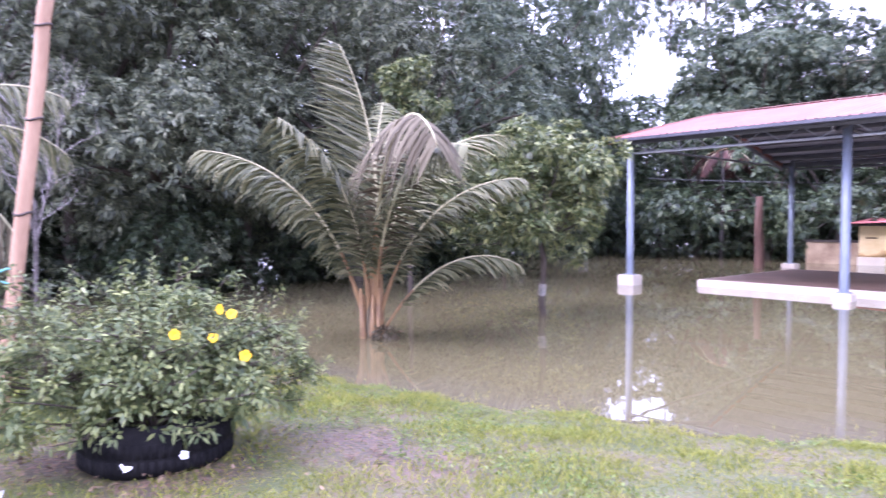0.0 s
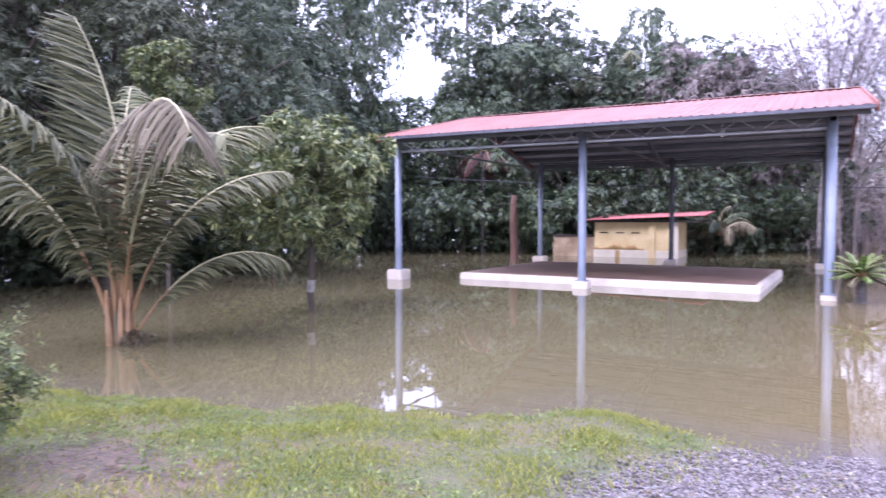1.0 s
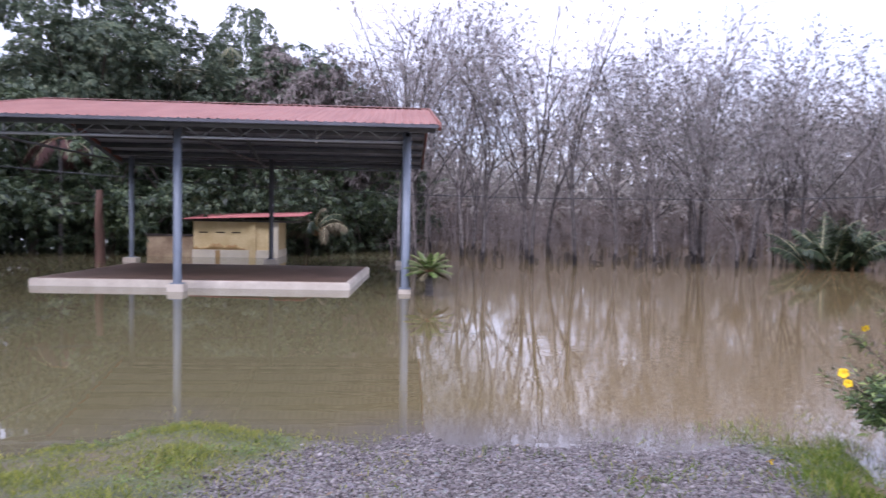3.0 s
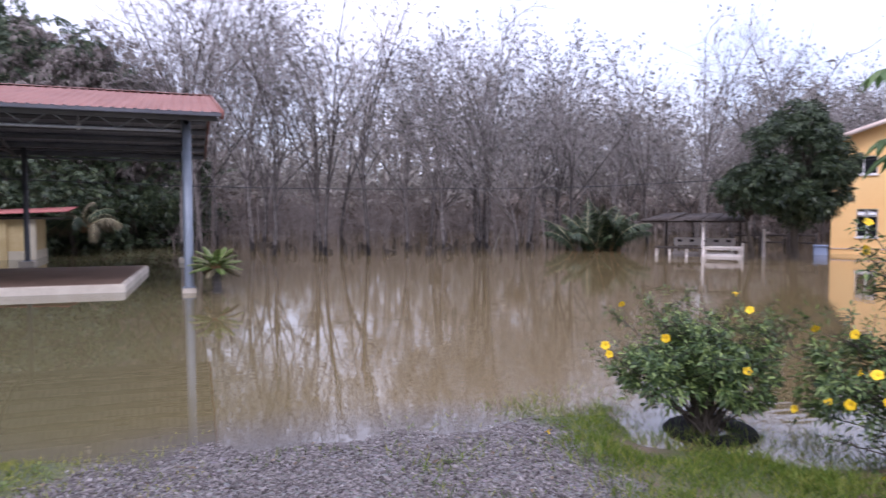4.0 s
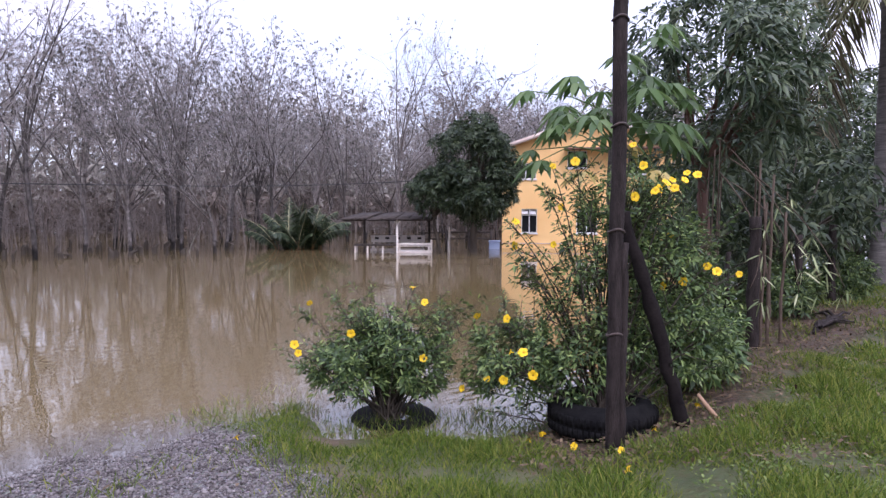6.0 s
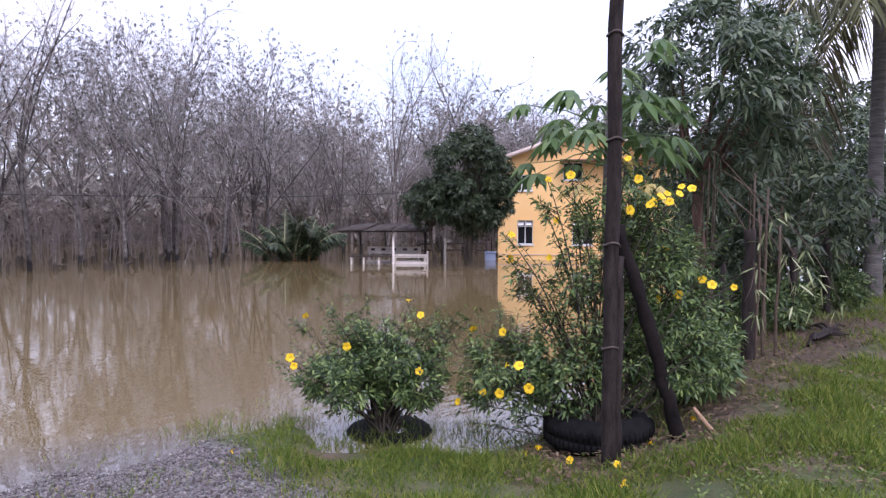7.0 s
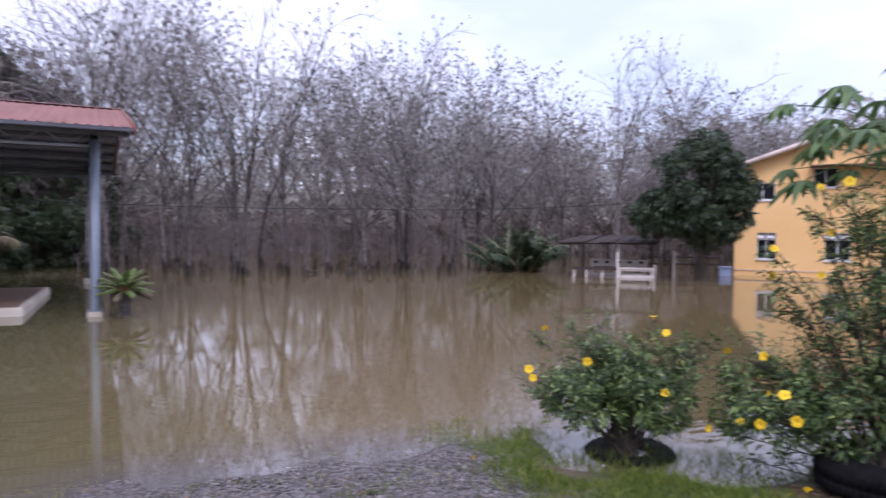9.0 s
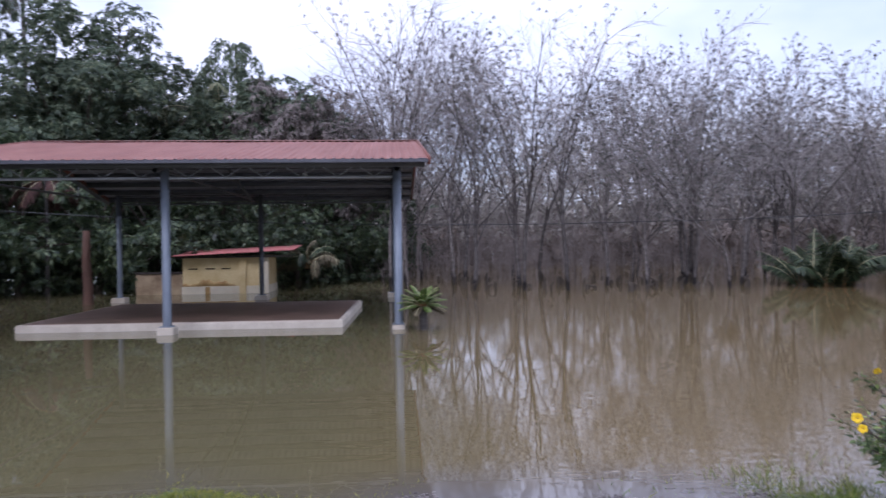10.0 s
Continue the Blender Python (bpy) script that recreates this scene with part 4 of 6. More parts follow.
# ---------------------------------------------------------------- lean-to shelter with benches
GM = Matrix.Translation((19.6, 22.7, -0.08)) @ Matrix.Rotation(radians(-45), 4, "Z")
shelter = thing("bench_shelter", "low open shelter with thin dark sheet roof on a pale post", "shelter", GM)
for k, (x, y) in enumerate(((0.43, -0.9), (-1.15, 0.9), (1.75, 0.9))):
    g = Geo()
    tube(g, [(x, y, -0.75), (x, y, 1.50 + 0.08 * (y > 0))], [0.055, 0.05], 10)
    part("post", g.mesh("post", M_BENCH if k == 0 else M_DARKWOOD, True), shelter, "pale post" if k == 0 else "")
for q in range(7):
    # the sheets fan a little: the eave reaches further out than the ridge
    e0, e1, b0, b1 = -2.05 + q * 0.585, -2.05 + (q + 1.08) * 0.585, -1.35 + q * 0.49, -1.35 + (q + 1.08) * 0.49
    g = Geo()
    dz = 0.022 * (q % 2) + 0.015 * math.sin(q * 2.1)
    v = [(e0, -1.25, 1.50 + dz), (e1, -1.25, 1.515 + dz), (b1, 1.3, 1.79 + dz), (b0, 1.3, 1.77 + dz)]
    v += [(p[0], p[1], p[2] - 0.025) for p in v]
    g.add(v, [(0, 1, 2, 3), (4, 7, 6, 5), (0, 4, 5, 1), (2, 6, 7, 3), (1, 5, 6, 2), (3, 7, 4, 0)])
    part("roof_sheet", g.mesh("roof_sheet", M_DARKWOOD), shelter)
for y in (-0.9, 0.9):
    g = Geo()
    tube(g, [(-1.9 + 0.25 * (y > 0), y, 1.455 + 0.11 * (y + 0.9)), (1.95, y, 1.47 + 0.11 * (y + 0.9))], [0.035, 0.035], 6)
    part("roof_beam", g.mesh("roof_beam", M_DARKWOOD), shelter)
for s in (-1, 1):
    g = Geo()
    tube(g, [(0.43, -0.9, 1.28), (0.43 + s * 0.14, -0.9, 1.47)], [0.025, 0.025], 6)
    part("brace", g.mesh("brace", M_BENCH), shelter)


def bench(x, y, w, label, back):
    ob = thing("bench", label, "bench", GM @ pose(x, y, 0), "benches under the shelter")
    for q in range(3):
        part("seat_plank", soft_box((-w / 2, -0.2 + q * 0.15, 0.34), (w / 2, -0.07 + q * 0.15, 0.38), M_BENCH, "seat_plank", 0.008), ob)
    for sx in (-1, 1):
        part("leg", soft_box((sx * (w / 2 - 0.1) - 0.04, -0.2, -0.72), (sx * (w / 2 - 0.1) + 0.04, -0.12, 0.34), M_BENCH, "leg", 0.008), ob)
        part("leg", soft_box((sx * (w / 2 - 0.1) - 0.04, 0.2, -0.72), (sx * (w / 2 - 0.1) + 0.04, 0.28, 0.74 if back else 0.34), M_BENCH, "leg", 0.008), ob)
    part("front_rail", soft_box((-w / 2, -0.22, 0.07), (w / 2, -0.19, 0.19), M_BENCH, "front_rail", 0.006), ob)
    if back:
        part("back_board", soft_box((-w / 2, 0.22, 0.44), (w / 2, 0.25, 0.76), M_BENCH, "back_board", 0.01), ob)
        for q in range(5):
            xx = -w / 2 + w * (q + 0.5) / 5
            part("back_cutout", soft_box((xx - 0.09, 0.212, 0.58), (xx + 0.09, 0.219, 0.68), M_DARKWOOD, "back_cutout", 0.002), ob, "dark cut-out in the back board")
    return ob


bench(0.35, 0.75, 2.4, "bleached wooden bench with cut-out back, its seat above the flood", True)
short = bench(1.13, -0.55, 1.46, "short bleached wooden bench with a high end post standing in floodwater", False)
part("apron", soft_box((-0.73, -0.235, 0.41), (0.73, -0.205, 0.50), M_BENCH, "apron", 0.006), short)
part("end_post", soft_box((0.70, -0.285, -0.72), (0.78, -0.237, 0.64), M_BENCH, "end_post", 0.008), short)
tbl = thing("low_table", "low dark plank table standing in the flood under the shelter", "table", GM @ pose(-0.5, -0.6, 0))
for q in range(4):
    part("tabletop_plank", soft_box((-0.92 + 0.03 * (q % 2), -0.4 + q * 0.2, 0.38), (0.90, -0.22 + q * 0.2, 0.44), M_DARKWOOD, "tabletop_plank", 0.008), tbl)
for sx, sy in ((-0.84, -0.3), (-0.84, 0.28), (-0.32, -0.3), (0.06, 0.28), (0.32, -0.3), (0.80, 0.28)):
    part("leg", soft_box((sx - 0.035, sy - 0.035, -0.72), (sx + 0.035, sy + 0.035, 0.38), M_BENCH, "leg", 0.008), tbl)

# overhead cable across the water
g = Geo()
ends = [Vector((-16, 26.6, 3.55)), Vector((10.6, 27.2, 2.75)), Vector((26.0, 21.0, 3.6))]
span = []
for a, b, sag in ((ends[0], ends[1], 0.35), (ends[1], ends[2], 0.25)):
    for s in np.linspace(0, 1, 24, endpoint=False):
        p = a.lerp(b, s)
        span.append((p.x, p.y, p.z - sag * 4 * s * (1 - s)))
span.append(tuple(ends[2]))
tube(g, span, [0.016] * len(span), 5)
tagged(new("overhead_cable", g.mesh("overhead_cable", M_CABLE)), "thin black cable sagging in front of the bare trees", "cable")


# ---------------------------------------------------------------- broadleaf trees
def limb_paths(rng, base, top_pts, r0):
    """Curved limbs from a base point to each top point."""
    out = []
    for t in top_pts:
        b, t = np.array(base, float), np.array(t, float)
        mid = b + (t - b) * 0.5 + np.array([0, 0, 0.12 * np.linalg.norm(t - b)]) + rng.normal(0, 0.12, 3)
        s = np.linspace(0, 1, 6)[:, None]
        pts = (1 - s) ** 2 * b + 2 * s * (1 - s) * mid + s * s * t
        out.append((pts, np.linspace(r0, r0 * 0.25, 6)))
    return out


def broadleaf(label, seed, height, radius, low, clumps, per_clump, leaf, count, mat, m, trunk_r=0.16, droop=0.45, clump_r=0.95, bark=None, k=4, group="", name="tree", amount=0.35, spread=62, fork=None, wide=0.3, band=None):
    rg = rngs(seed)
    ob = thing(name, label, "tree", m, group)
    cz, rz = (height + low) / 2, (height - low) / 2
    cen, d = crown_points(clumps, (0, 0, cz), (radius, radius, rz), rg, seed, 0.62, amount)
    fork = fork or max(low + 0.3, height * 0.3)
    g = Geo()
    zz = np.linspace(-0.8, fork, 7)
    tr = np.stack([np.cumsum(rg.normal(0, 0.05, 7)), np.cumsum(rg.normal(0, 0.05, 7)), zz], 1)
    tube(g, tr, np.linspace(trunk_r * 1.25, trunk_r * 0.8, 7), 9)
    for pts, rr in limb_paths(rg, tr[-1], cen[:: max(1, clumps // 14)], trunk_r * 0.5):
        tube(g, pts, rr, 5)
    tk = part("trunk", g.mesh("trunk", bark or M_BARK, True), ob)
    if band:
        g = Geo()
        zb = np.linspace(band[0], band[1], 5)
        tube(g, np.stack([np.interp(zb, zz, tr[:, 0]), np.interp(zb, zz, tr[:, 1]), zb], 1), np.full(5, trunk_r * 1.22), 9, cap=False)
        part("lichen_band", g.mesh("lichen_band", M_LICHEN, True), tk, "pale band round the trunk")
    lg = Geo(k)
    n = clumps * per_clump
    pick = np.repeat(np.arange(clumps), per_clump)
    q = unit(rg.normal(0, 1, (n, 3)) + np.array([0, 0, 0.35]) + 0.5 * d[pick])
    size = clump_r * rg.uniform(0.7, 1.25, clumps)[pick] * (0.55 + 0.45 * np.sqrt(rg.uniform(0, 1, n)))
    pos = cen[pick] + q * size[:, None] * np.array([1, 1, 0.75])
    ok = pos[:, 2] > 0.08
    rosettes(lg, pos[ok], q[ok] * 0.6 + np.array([0, 0, 0.25]), count, leaf, leaf * wide, rg, spread, droop)
    part("crown", lg.mesh("crown", mat), ob)
    return ob


def place(x, y, s=1.0, turn=0.0, z=0.0, sz=None):
    return Matrix.LocRotScale((x, y, z), Euler((0, 0, radians(turn))), (s, s, sz or s))


big_label = "tall dark-leaved tree with drooping leaves at the flooded forest edge"
mid_label = "dense green forest tree standing beyond the flooded yard"
NEAR = [
    broadleaf(big_label, 11, 11.5, 3.9, 0.5, 72, 62, 0.21, 8, M_JUNGLE, place(*polar(-64, 19.6)[:2], 0.93), 0.2, clump_r=1.15, group="dark forest edge"),
    broadleaf(big_label, 12, 10.5, 3.5, 0.4, 64, 62, 0.2, 8, M_JUNGLE, place(*polar(-76, 18.7)[:2], 0.93), 0.18, clump_r=1.1, group="dark forest edge"),
    broadleaf(big_label, 13, 12.5, 4.1, 1.0, 60, 32, 0.26, 8, M_JUNGLE2, place(*polar(-50, 25.5)[:2]), 0.22, clump_r=1.2, group="dark forest edge"),
]
spots = [(0, -55, 20.2, 0.93), (1, -69.5, 17.6, 0.85), (0, -83, 20, 0.98), (0, -60, 25, 1.1), (1, -67, 24, 1.1), (0, -73, 24.5, 1.05), (2, -49, 28.5, 1.05), (2, -43.8, 31.5, 1.0), (2, -71.5, 27.0, 1.0)]
for i, (v, az, r, s) in enumerate(spots):
    x, y, _ = polar(az, r)
    copy_thing(NEAR[v], place(x, y, s, 67 * i + 31, 0, s * (0.95 + 0.1 * (i % 3))))
# dark leaf colour paints the canopy's shade onto these low trees
LOW = broadleaf("low leafy understory tree hanging over the flood at the forest edge", 24, 4.6, 2.5, 0.15, 44, 34, 0.24, 8, M_EVERGREEN_AND_SHADE, place(*polar(-66, 24)[:2]), 0.1, clump_r=1.0, group="forest understory", fork=0.8)
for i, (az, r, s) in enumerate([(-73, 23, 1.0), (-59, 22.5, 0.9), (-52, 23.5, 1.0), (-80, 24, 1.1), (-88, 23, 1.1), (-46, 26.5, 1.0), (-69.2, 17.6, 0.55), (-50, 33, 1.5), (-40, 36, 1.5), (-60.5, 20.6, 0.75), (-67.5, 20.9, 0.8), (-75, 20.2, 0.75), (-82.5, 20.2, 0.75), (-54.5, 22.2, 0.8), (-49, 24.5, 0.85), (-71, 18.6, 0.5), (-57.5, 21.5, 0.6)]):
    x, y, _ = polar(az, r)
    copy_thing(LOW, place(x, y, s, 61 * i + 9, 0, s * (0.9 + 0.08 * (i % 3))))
FAR = [
    broadleaf(mid_label, 21, 16.0, 3.7, 0.5, 62, 44, 0.29, 7, M_JUNGLE2, place(*polar(-23.0, 41)[:2], sz=0.95), 0.22, clump_r=1.25, wide=0.44, group="forest beyond the pavilion"),
    broadleaf(mid_label, 22, 12.6, 3.8, 0.4, 58, 44, 0.28, 7, M_JUNGLE2, place(*polar(-9.5, 43)[:2]), 0.22, clump_r=1.25, wide=0.44, group="forest beyond the pavilion"),
    # low growth behind the pavilion, its shade painted into the leaf colour
    broadleaf("low spreading green forest tree at the water's edge", 23, 5.5, 3.2, 0.0, 38, 34, 0.23, 7, M_UNDERSHADE, place(*polar(-30, 37.5)[:2]), 0.14, clump_r=1.0, wide=0.44, group="forest beyond the pavilion"),
    broadleaf("brownish-grey withered tree behind the pavilion roof", 25, 11.2, 3.4, 2.0, 50, 22, 0.36, 6, M_DRY, place(*polar(-5.6, 41)[:2]), 0.18, clump_r=1.2, group="forest beyond the pavilion", droop=0.8),
]
spots = [(0, -59, 31, 1.0, 0.9), (0, -72, 31, 1.0, 0.9), (1, -34.6, 46, 0.66, 1.6), (1, -12.4, 46, 0.5, 1.22), (3, -4.2, 43, 1.0, 0.95), (1, -15.5, 47, 0.7, 0.98), (3, -9.6, 44, 1.0, 1.04), (1, -8.0, 47, 0.8, 0.95), (0, -47, 34, 1.05, 0.95), (0, -18.6, 42, 0.9, 0.84), (0, -24.2, 44.5, 0.9, 0.86), (1, -23.6, 47, 1.0, 0.98), (1, -6.5, 46, 0.88, 0.92), (1, -3.0, 47, 0.72, 0.8), (2, -36.8, 36, 0.9, 1.7), (2, -27, 36, 1.25, 1.2), (2, -22, 34.5, 1.1, 1.1), (2, -17.5, 35.5, 1.15, 1.1), (2, -13.0, 38, 1.2, 1.2), (2, -7.5, 37, 1.1, 1.1), (2, -3.6, 38.5, 1.0, 1.0), (0, -42, 45, 1.1, 1.1), (0, -41.0, 36, 0.95, 1.25), (2, -34.0, 41, 1.6, 1.4), (3, -8.2, 42, 1.0, 1.0), (1, -10.6, 45, 0.9, 1.0), (0, -21.3, 43, 1.0, 1.02), (0, -25.2, 42, 0.7, 0.84), (1, -17.3, 46, 0.8, 1.0), (0, -31.5, 57, 0.7, 0.66), (2, -0.9, 41, 0.8, 0.8), (0, -11.8, 52, 0.5, 1.15), (2, -10.2, 35.5, 0.8, 0.9), (2, -31, 44, 1.6, 1.6), (2, -37.5, 40, 1.5, 1.45), (2, -19, 45, 1.6, 1.5), (2, -5.5, 44, 1.5, 1.4)]
for i, (v, az, r, s, sz) in enumerate(spots):
    x, y, _ = polar(az, r)
    copy_thing(FAR[v], place(x, y, s, 53 * i + 17, 0, sz))

broadleaf("tall forest tree with a high thin hanging crown", 27, 21.0, 3.9, 14.0, 34, 30, 0.36, 7, M_JUNGLE2, place(*polar(-29.2, 52)[:2]), 0.07, 0.6, clump_r=1.3, wide=0.4, group="forest beyond the pavilion", fork=17.5)
broadleaf("small fresh-green fruit tree with slender banded trunk in the flood", 31, 3.5, 1.22, 1.3, 62, 30, 0.15, 8, M_LIME, place(-8.25, 9.74), 0.06, 0.25, clump_r=0.40, bark=M_BARK, amount=0.6, fork=1.4, band=(0.38, 0.6), wide=0.38)
broadleaf("slender sapling with a light yellow-green top at the forest edge", 33, 5.5, 0.62, 3.7, 26, 26, 0.15, 8, M_LIME, place(*polar(-50.8, 16.6)[:2]), 0.05, 0.3, clump_r=0.34, amount=0.5, fork=3.6, wide=0.38)
broadleaf("small fresh-green fruit tree spreading low over the water", 32, 3.9, 1.9, 0.45, 38, 28, 0.16, 8, M_LIME, place(-15.0, 16.6), 0.07, 0.25, clump_r=0.6, amount=0.3, fork=1.0)
broadleaf("rounded dark evergreen tree standing in water near the orange house", 41, 5.5, 1.50, 1.45, 95, 40, 0.2, 7, M_EVERGREEN_AND_SHADE, place(21.35, 19.2), 0.15, 0.4, clump_r=0.55, amount=0.2, fork=1.5)
broadleaf("low dark spreading crown of an evergreen tree over the shelter", 42, 3.35, 1.0, 1.7, 34, 34, 0.2, 7, M_EVERGREEN_AND_SHADE, place(20.42, 20.3), 0.08, 0.4, clump_r=0.48, amount=0.25, fork=1.5)
broadleaf("tall tree with long narrow drooping leaves on the grassy bank", 51, 4.65, 0.98, 2.3, 70, 18, 0.165, 8, M_BANKLEAF, place(8.9, 3.75, 1, 40), 0.085, 0.5, clump_r=0.36, wide=0.24, k=4, bark=M_REDBARK, amount=0.25, spread=55, fork=2.2)
# leaf colour is darkened to paint the shade inside the bank growth
bank_tree = broadleaf("dense dark shrubby tree on the bank beside the fence posts", 52, 3.3, 1.4, 0.3, 38, 15, 0.18, 7, M_UNDERSHADE, place(11.8, 4.2), 0.07, 0.5, clump_r=0.5, k=4, amount=0.35, group="shrubby bank trees", fork=0.9)
for i, (x, y, s) in enumerate([(14.2, 5.3, 0.9), (17.5, 5.9, 1.3), (11.6, 5.0, 0.85), (21.0, 5.6, 1.5), (20.5, 7.6, 1.3), (25.5, 6.6, 2.0), (9.9, 4.6, 0.7), (16.0, 3.9, 0.8), (28, 10, 2.0), (22.5, 4.3, 1.2), (30, 6.6, 2.0)]):
    copy_thing(bank_tree, place(x, y, s, 80 * i + 20))


# ---------------------------------------------------------------- palms
def frond_geo(stalk, leaf, base, az, e0, bend, length, leaflet=0.5, width=0.035, pairs=44, hang=0.5, rng=None, start=0.22, power=1.35, twist=0.0, fold=0.35, rib=None):
    """One feather-shaped palm leaf: a bent stalk and two rows of narrow hanging leaflets."""
    n = 22
    s = np.linspace(0, 1, n)
    ang = np.radians(e0 - bend * s ** power)
    h = np.array([math.cos(radians(az)), math.sin(radians(az)), 0.0])
    side0 = np.array([-h[1], h[0], 0.0])
    step = length / (n - 1)
    pts = np.array(base) + np.cumsum(np.concatenate([[[0, 0, 0]], (h * np.cos(ang)[:-1, None] + np.array([0, 0, 1.0]) * np.sin(ang)[:-1, None]) * step]), 0)
    pts = pts + side0 * (twist * s * s)[:, None] * length
    rad = 0.0095 * length * (1 - 0.87 * s) ** 1.3 + 0.004
    tube(stalk, pts[:8], rad[:8], 6)
    tube(rib, pts[7:], rad[7:], 6)
    q = np.linspace(start, 0.995, pairs)
    q = np.repeat(q, 2) + rng.normal(0, 0.004, pairs * 2)
    sgn = np.tile([1.0, -1.0], pairs)
    p = np.stack([np.interp(q, s, pts[:, i]) for i in range(3)], 1)
    tan = unit(np.stack([np.interp(q, s, np.gradient(pts[:, i])) for i in range(3)], 1))
    nor = unit(np.cross(tan, np.broadcast_to(side0, tan.shape)))
    nor = nor * np.sign(nor[:, 2:3] + 1e-6)
    prof = np.sin(np.pi * np.clip((q - start) / (1 - start) * 0.84 + 0.13, 0, 1)) ** 0.5
    ln = leaflet * prof * rng.uniform(0.8, 1.1, len(q))
    d = unit(side0 * sgn[:, None] + tan * rng.uniform(0.5, 1.2, len(q))[:, None] + nor * rng.normal(0.1, 0.14, len(q))[:, None])
    hang = hang * rng.uniform(0.7, 1.35, len(q))
    seg = []
    for u in (0.0, 0.33, 0.68, 1.0):
        c = p + d * (ln * u)[:, None]
        c -= nor * (fold * ln * u)[:, None]
        c[:, 2] -= hang * ln * u * u
        seg.append(c)
    w = unit(np.cross(d, nor)) * width
    v = np.stack([seg[0] - w * 0.25, seg[0] + w * 0.25, seg[1] - w * 0.5, seg[1] + w * 0.5, seg[2] - w * 0.4, seg[2] + w * 0.4, seg[3] - w * 0.06, seg[3] + w * 0.06], 1)
    m = len(q)
    b = (np.arange(m) * 8)[:, None]
    f = np.concatenate([b + np.array([[0, 1, 3, 2]]), b + np.array([[2, 3, 5, 4]]), b + np.array([[4, 5, 7, 6]])])
    leaf.add(v.reshape(-1, 3), f)


def palm(name, label, m, fronds, seed, trunk=None, group="", green=None, leaflet=0.55, width=0.035, pairs=40):
    rg = rngs(seed)
    ob = thing(name, label, "palm", m, group)
    if trunk:
        pts, rr = trunk
        g = Geo()
        tube(g, pts, rr, 12)
        part("trunk", g.mesh("trunk", M_PALMBARK, True), ob, "ringed grey palm trunk")
    for base, az, e0, bend, length, hang, dry, twist, *form in fronds:
        power, fold = (*form, 1.35, 0.35)[:2] if len(form) != 1 else (form[0], 0.35)
        st, lf, rb = Geo(), Geo(), Geo()
        frond_geo(st, lf, base, az, e0, bend, length, leaflet * min(1.2, max(0.62, length / 3.6)), width, pairs, hang, rg, twist=twist, rib=rb, power=power, fold=fold)
        fr = part("frond", lf.mesh("frond", M_PALMDRY if dry else (green or M_PALM)), ob, "withered brown frond" if dry else "")
        part("stalk", st.mesh("stalk", M_RACHIS, True), fr, "orange-brown leaf stalk")
        part("midrib", rb.mesh("midrib", M_MIDRIB, True), fr)
    return ob


# young coconut palm in the water: x to its right as seen from the yard, y away
YP = Matrix.Translation((-8.44, 6.03, 0)) @ Matrix.Rotation(radians(54), 4, "Z")
yp = palm("coconut_palm", "young coconut palm with arching grey-green fronds rising from floodwater", YP, [
    ((0.16, 0.0, 0.1), 180, 89, 30, 4.35, 0.1, False, 0.0, 2.8, 0.95),
    ((-0.06, 0.0, 0.1), 181, 76, 78, 3.9, 0.55, False, 0.0, 1.6),
    ((0.03, -0.03, 0.1), 278, 90, 150, 5.0, 0.75, True, 0.06, 1.8),
    ((0.06, -0.03, 0.1), 300, 87, 110, 3.9, 0.6, False, 0.03, 1.8),
    ((0.05, 0.02, 0.1), 14, 84, 96, 4.2, 0.4, False, 0.0, 1.9),
    ((0.08, 0.0, 0.1), -14, 75, 80, 3.42, 0.38, False, 0.0, 1.6),
    ((0.12, -0.03, 0.0), -6, 58, 95, 2.68, 0.3, False, 0.0, 1.8),
    ((-0.03, -0.04, 0.1), 232, 88, 74, 3.7, 0.6, False, -0.04, 1.5),
    ((0.0, 0.03, 0.1), 78, 89, 46, 3.9, 0.5, False, 0.0, 1.6),
], 61, leaflet=0.70, width=0.043, pairs=92)
rg = rngs(5)
for k in range(9):
    g = Geo()
    a = k * 0.7
    r = 0.05 + 0.03 * (k % 3)
    tube(g, [(r * math.cos(a), r * math.sin(a), -0.75), (r * 1.1 * math.cos(a), r * 1.1 * math.sin(a), 0.0), (r * 1.5 * math.cos(a), r * 1.5 * math.sin(a), 0.55 + 0.1 * (k % 3))], [0.06, 0.055, 0.02], 7)
    part("leaf_base", g.mesh("leaf_base", M_RACHIS if k % 3 else M_PALMDRY, True), yp)
g = Geo()
v, d = crown_points(60, (0.2, -0.12, 0.06), (0.15, 0.12, 0.1), rg, 3, 0.8)
lg = Geo()
rosettes(lg, v, d, 4, 0.14, 0.05, rg, 50, 0.4)
part("husk", lg.mesh("husk", M_PALMDRY), yp, "pale fibrous husk at the foot")


def crown_fronds(rg, n, z, length, e_top=75, bend=110, dry=0, x=0.0, y=0.0):
    out = []
    for k in range(n):
        az = k * 137.5 + rg.uniform(-15, 15)
        e = e_top - 85 * (k / n) + rg.uniform(-8, 8)
        out.append(((x, y, z), az, e, bend * rg.uniform(0.7, 1.1), length * rg.uniform(0.85, 1.1), rg.uniform(0.6, 1.0), k >= n - dry, rg.uniform(-0.05, 0.05)))
    return out


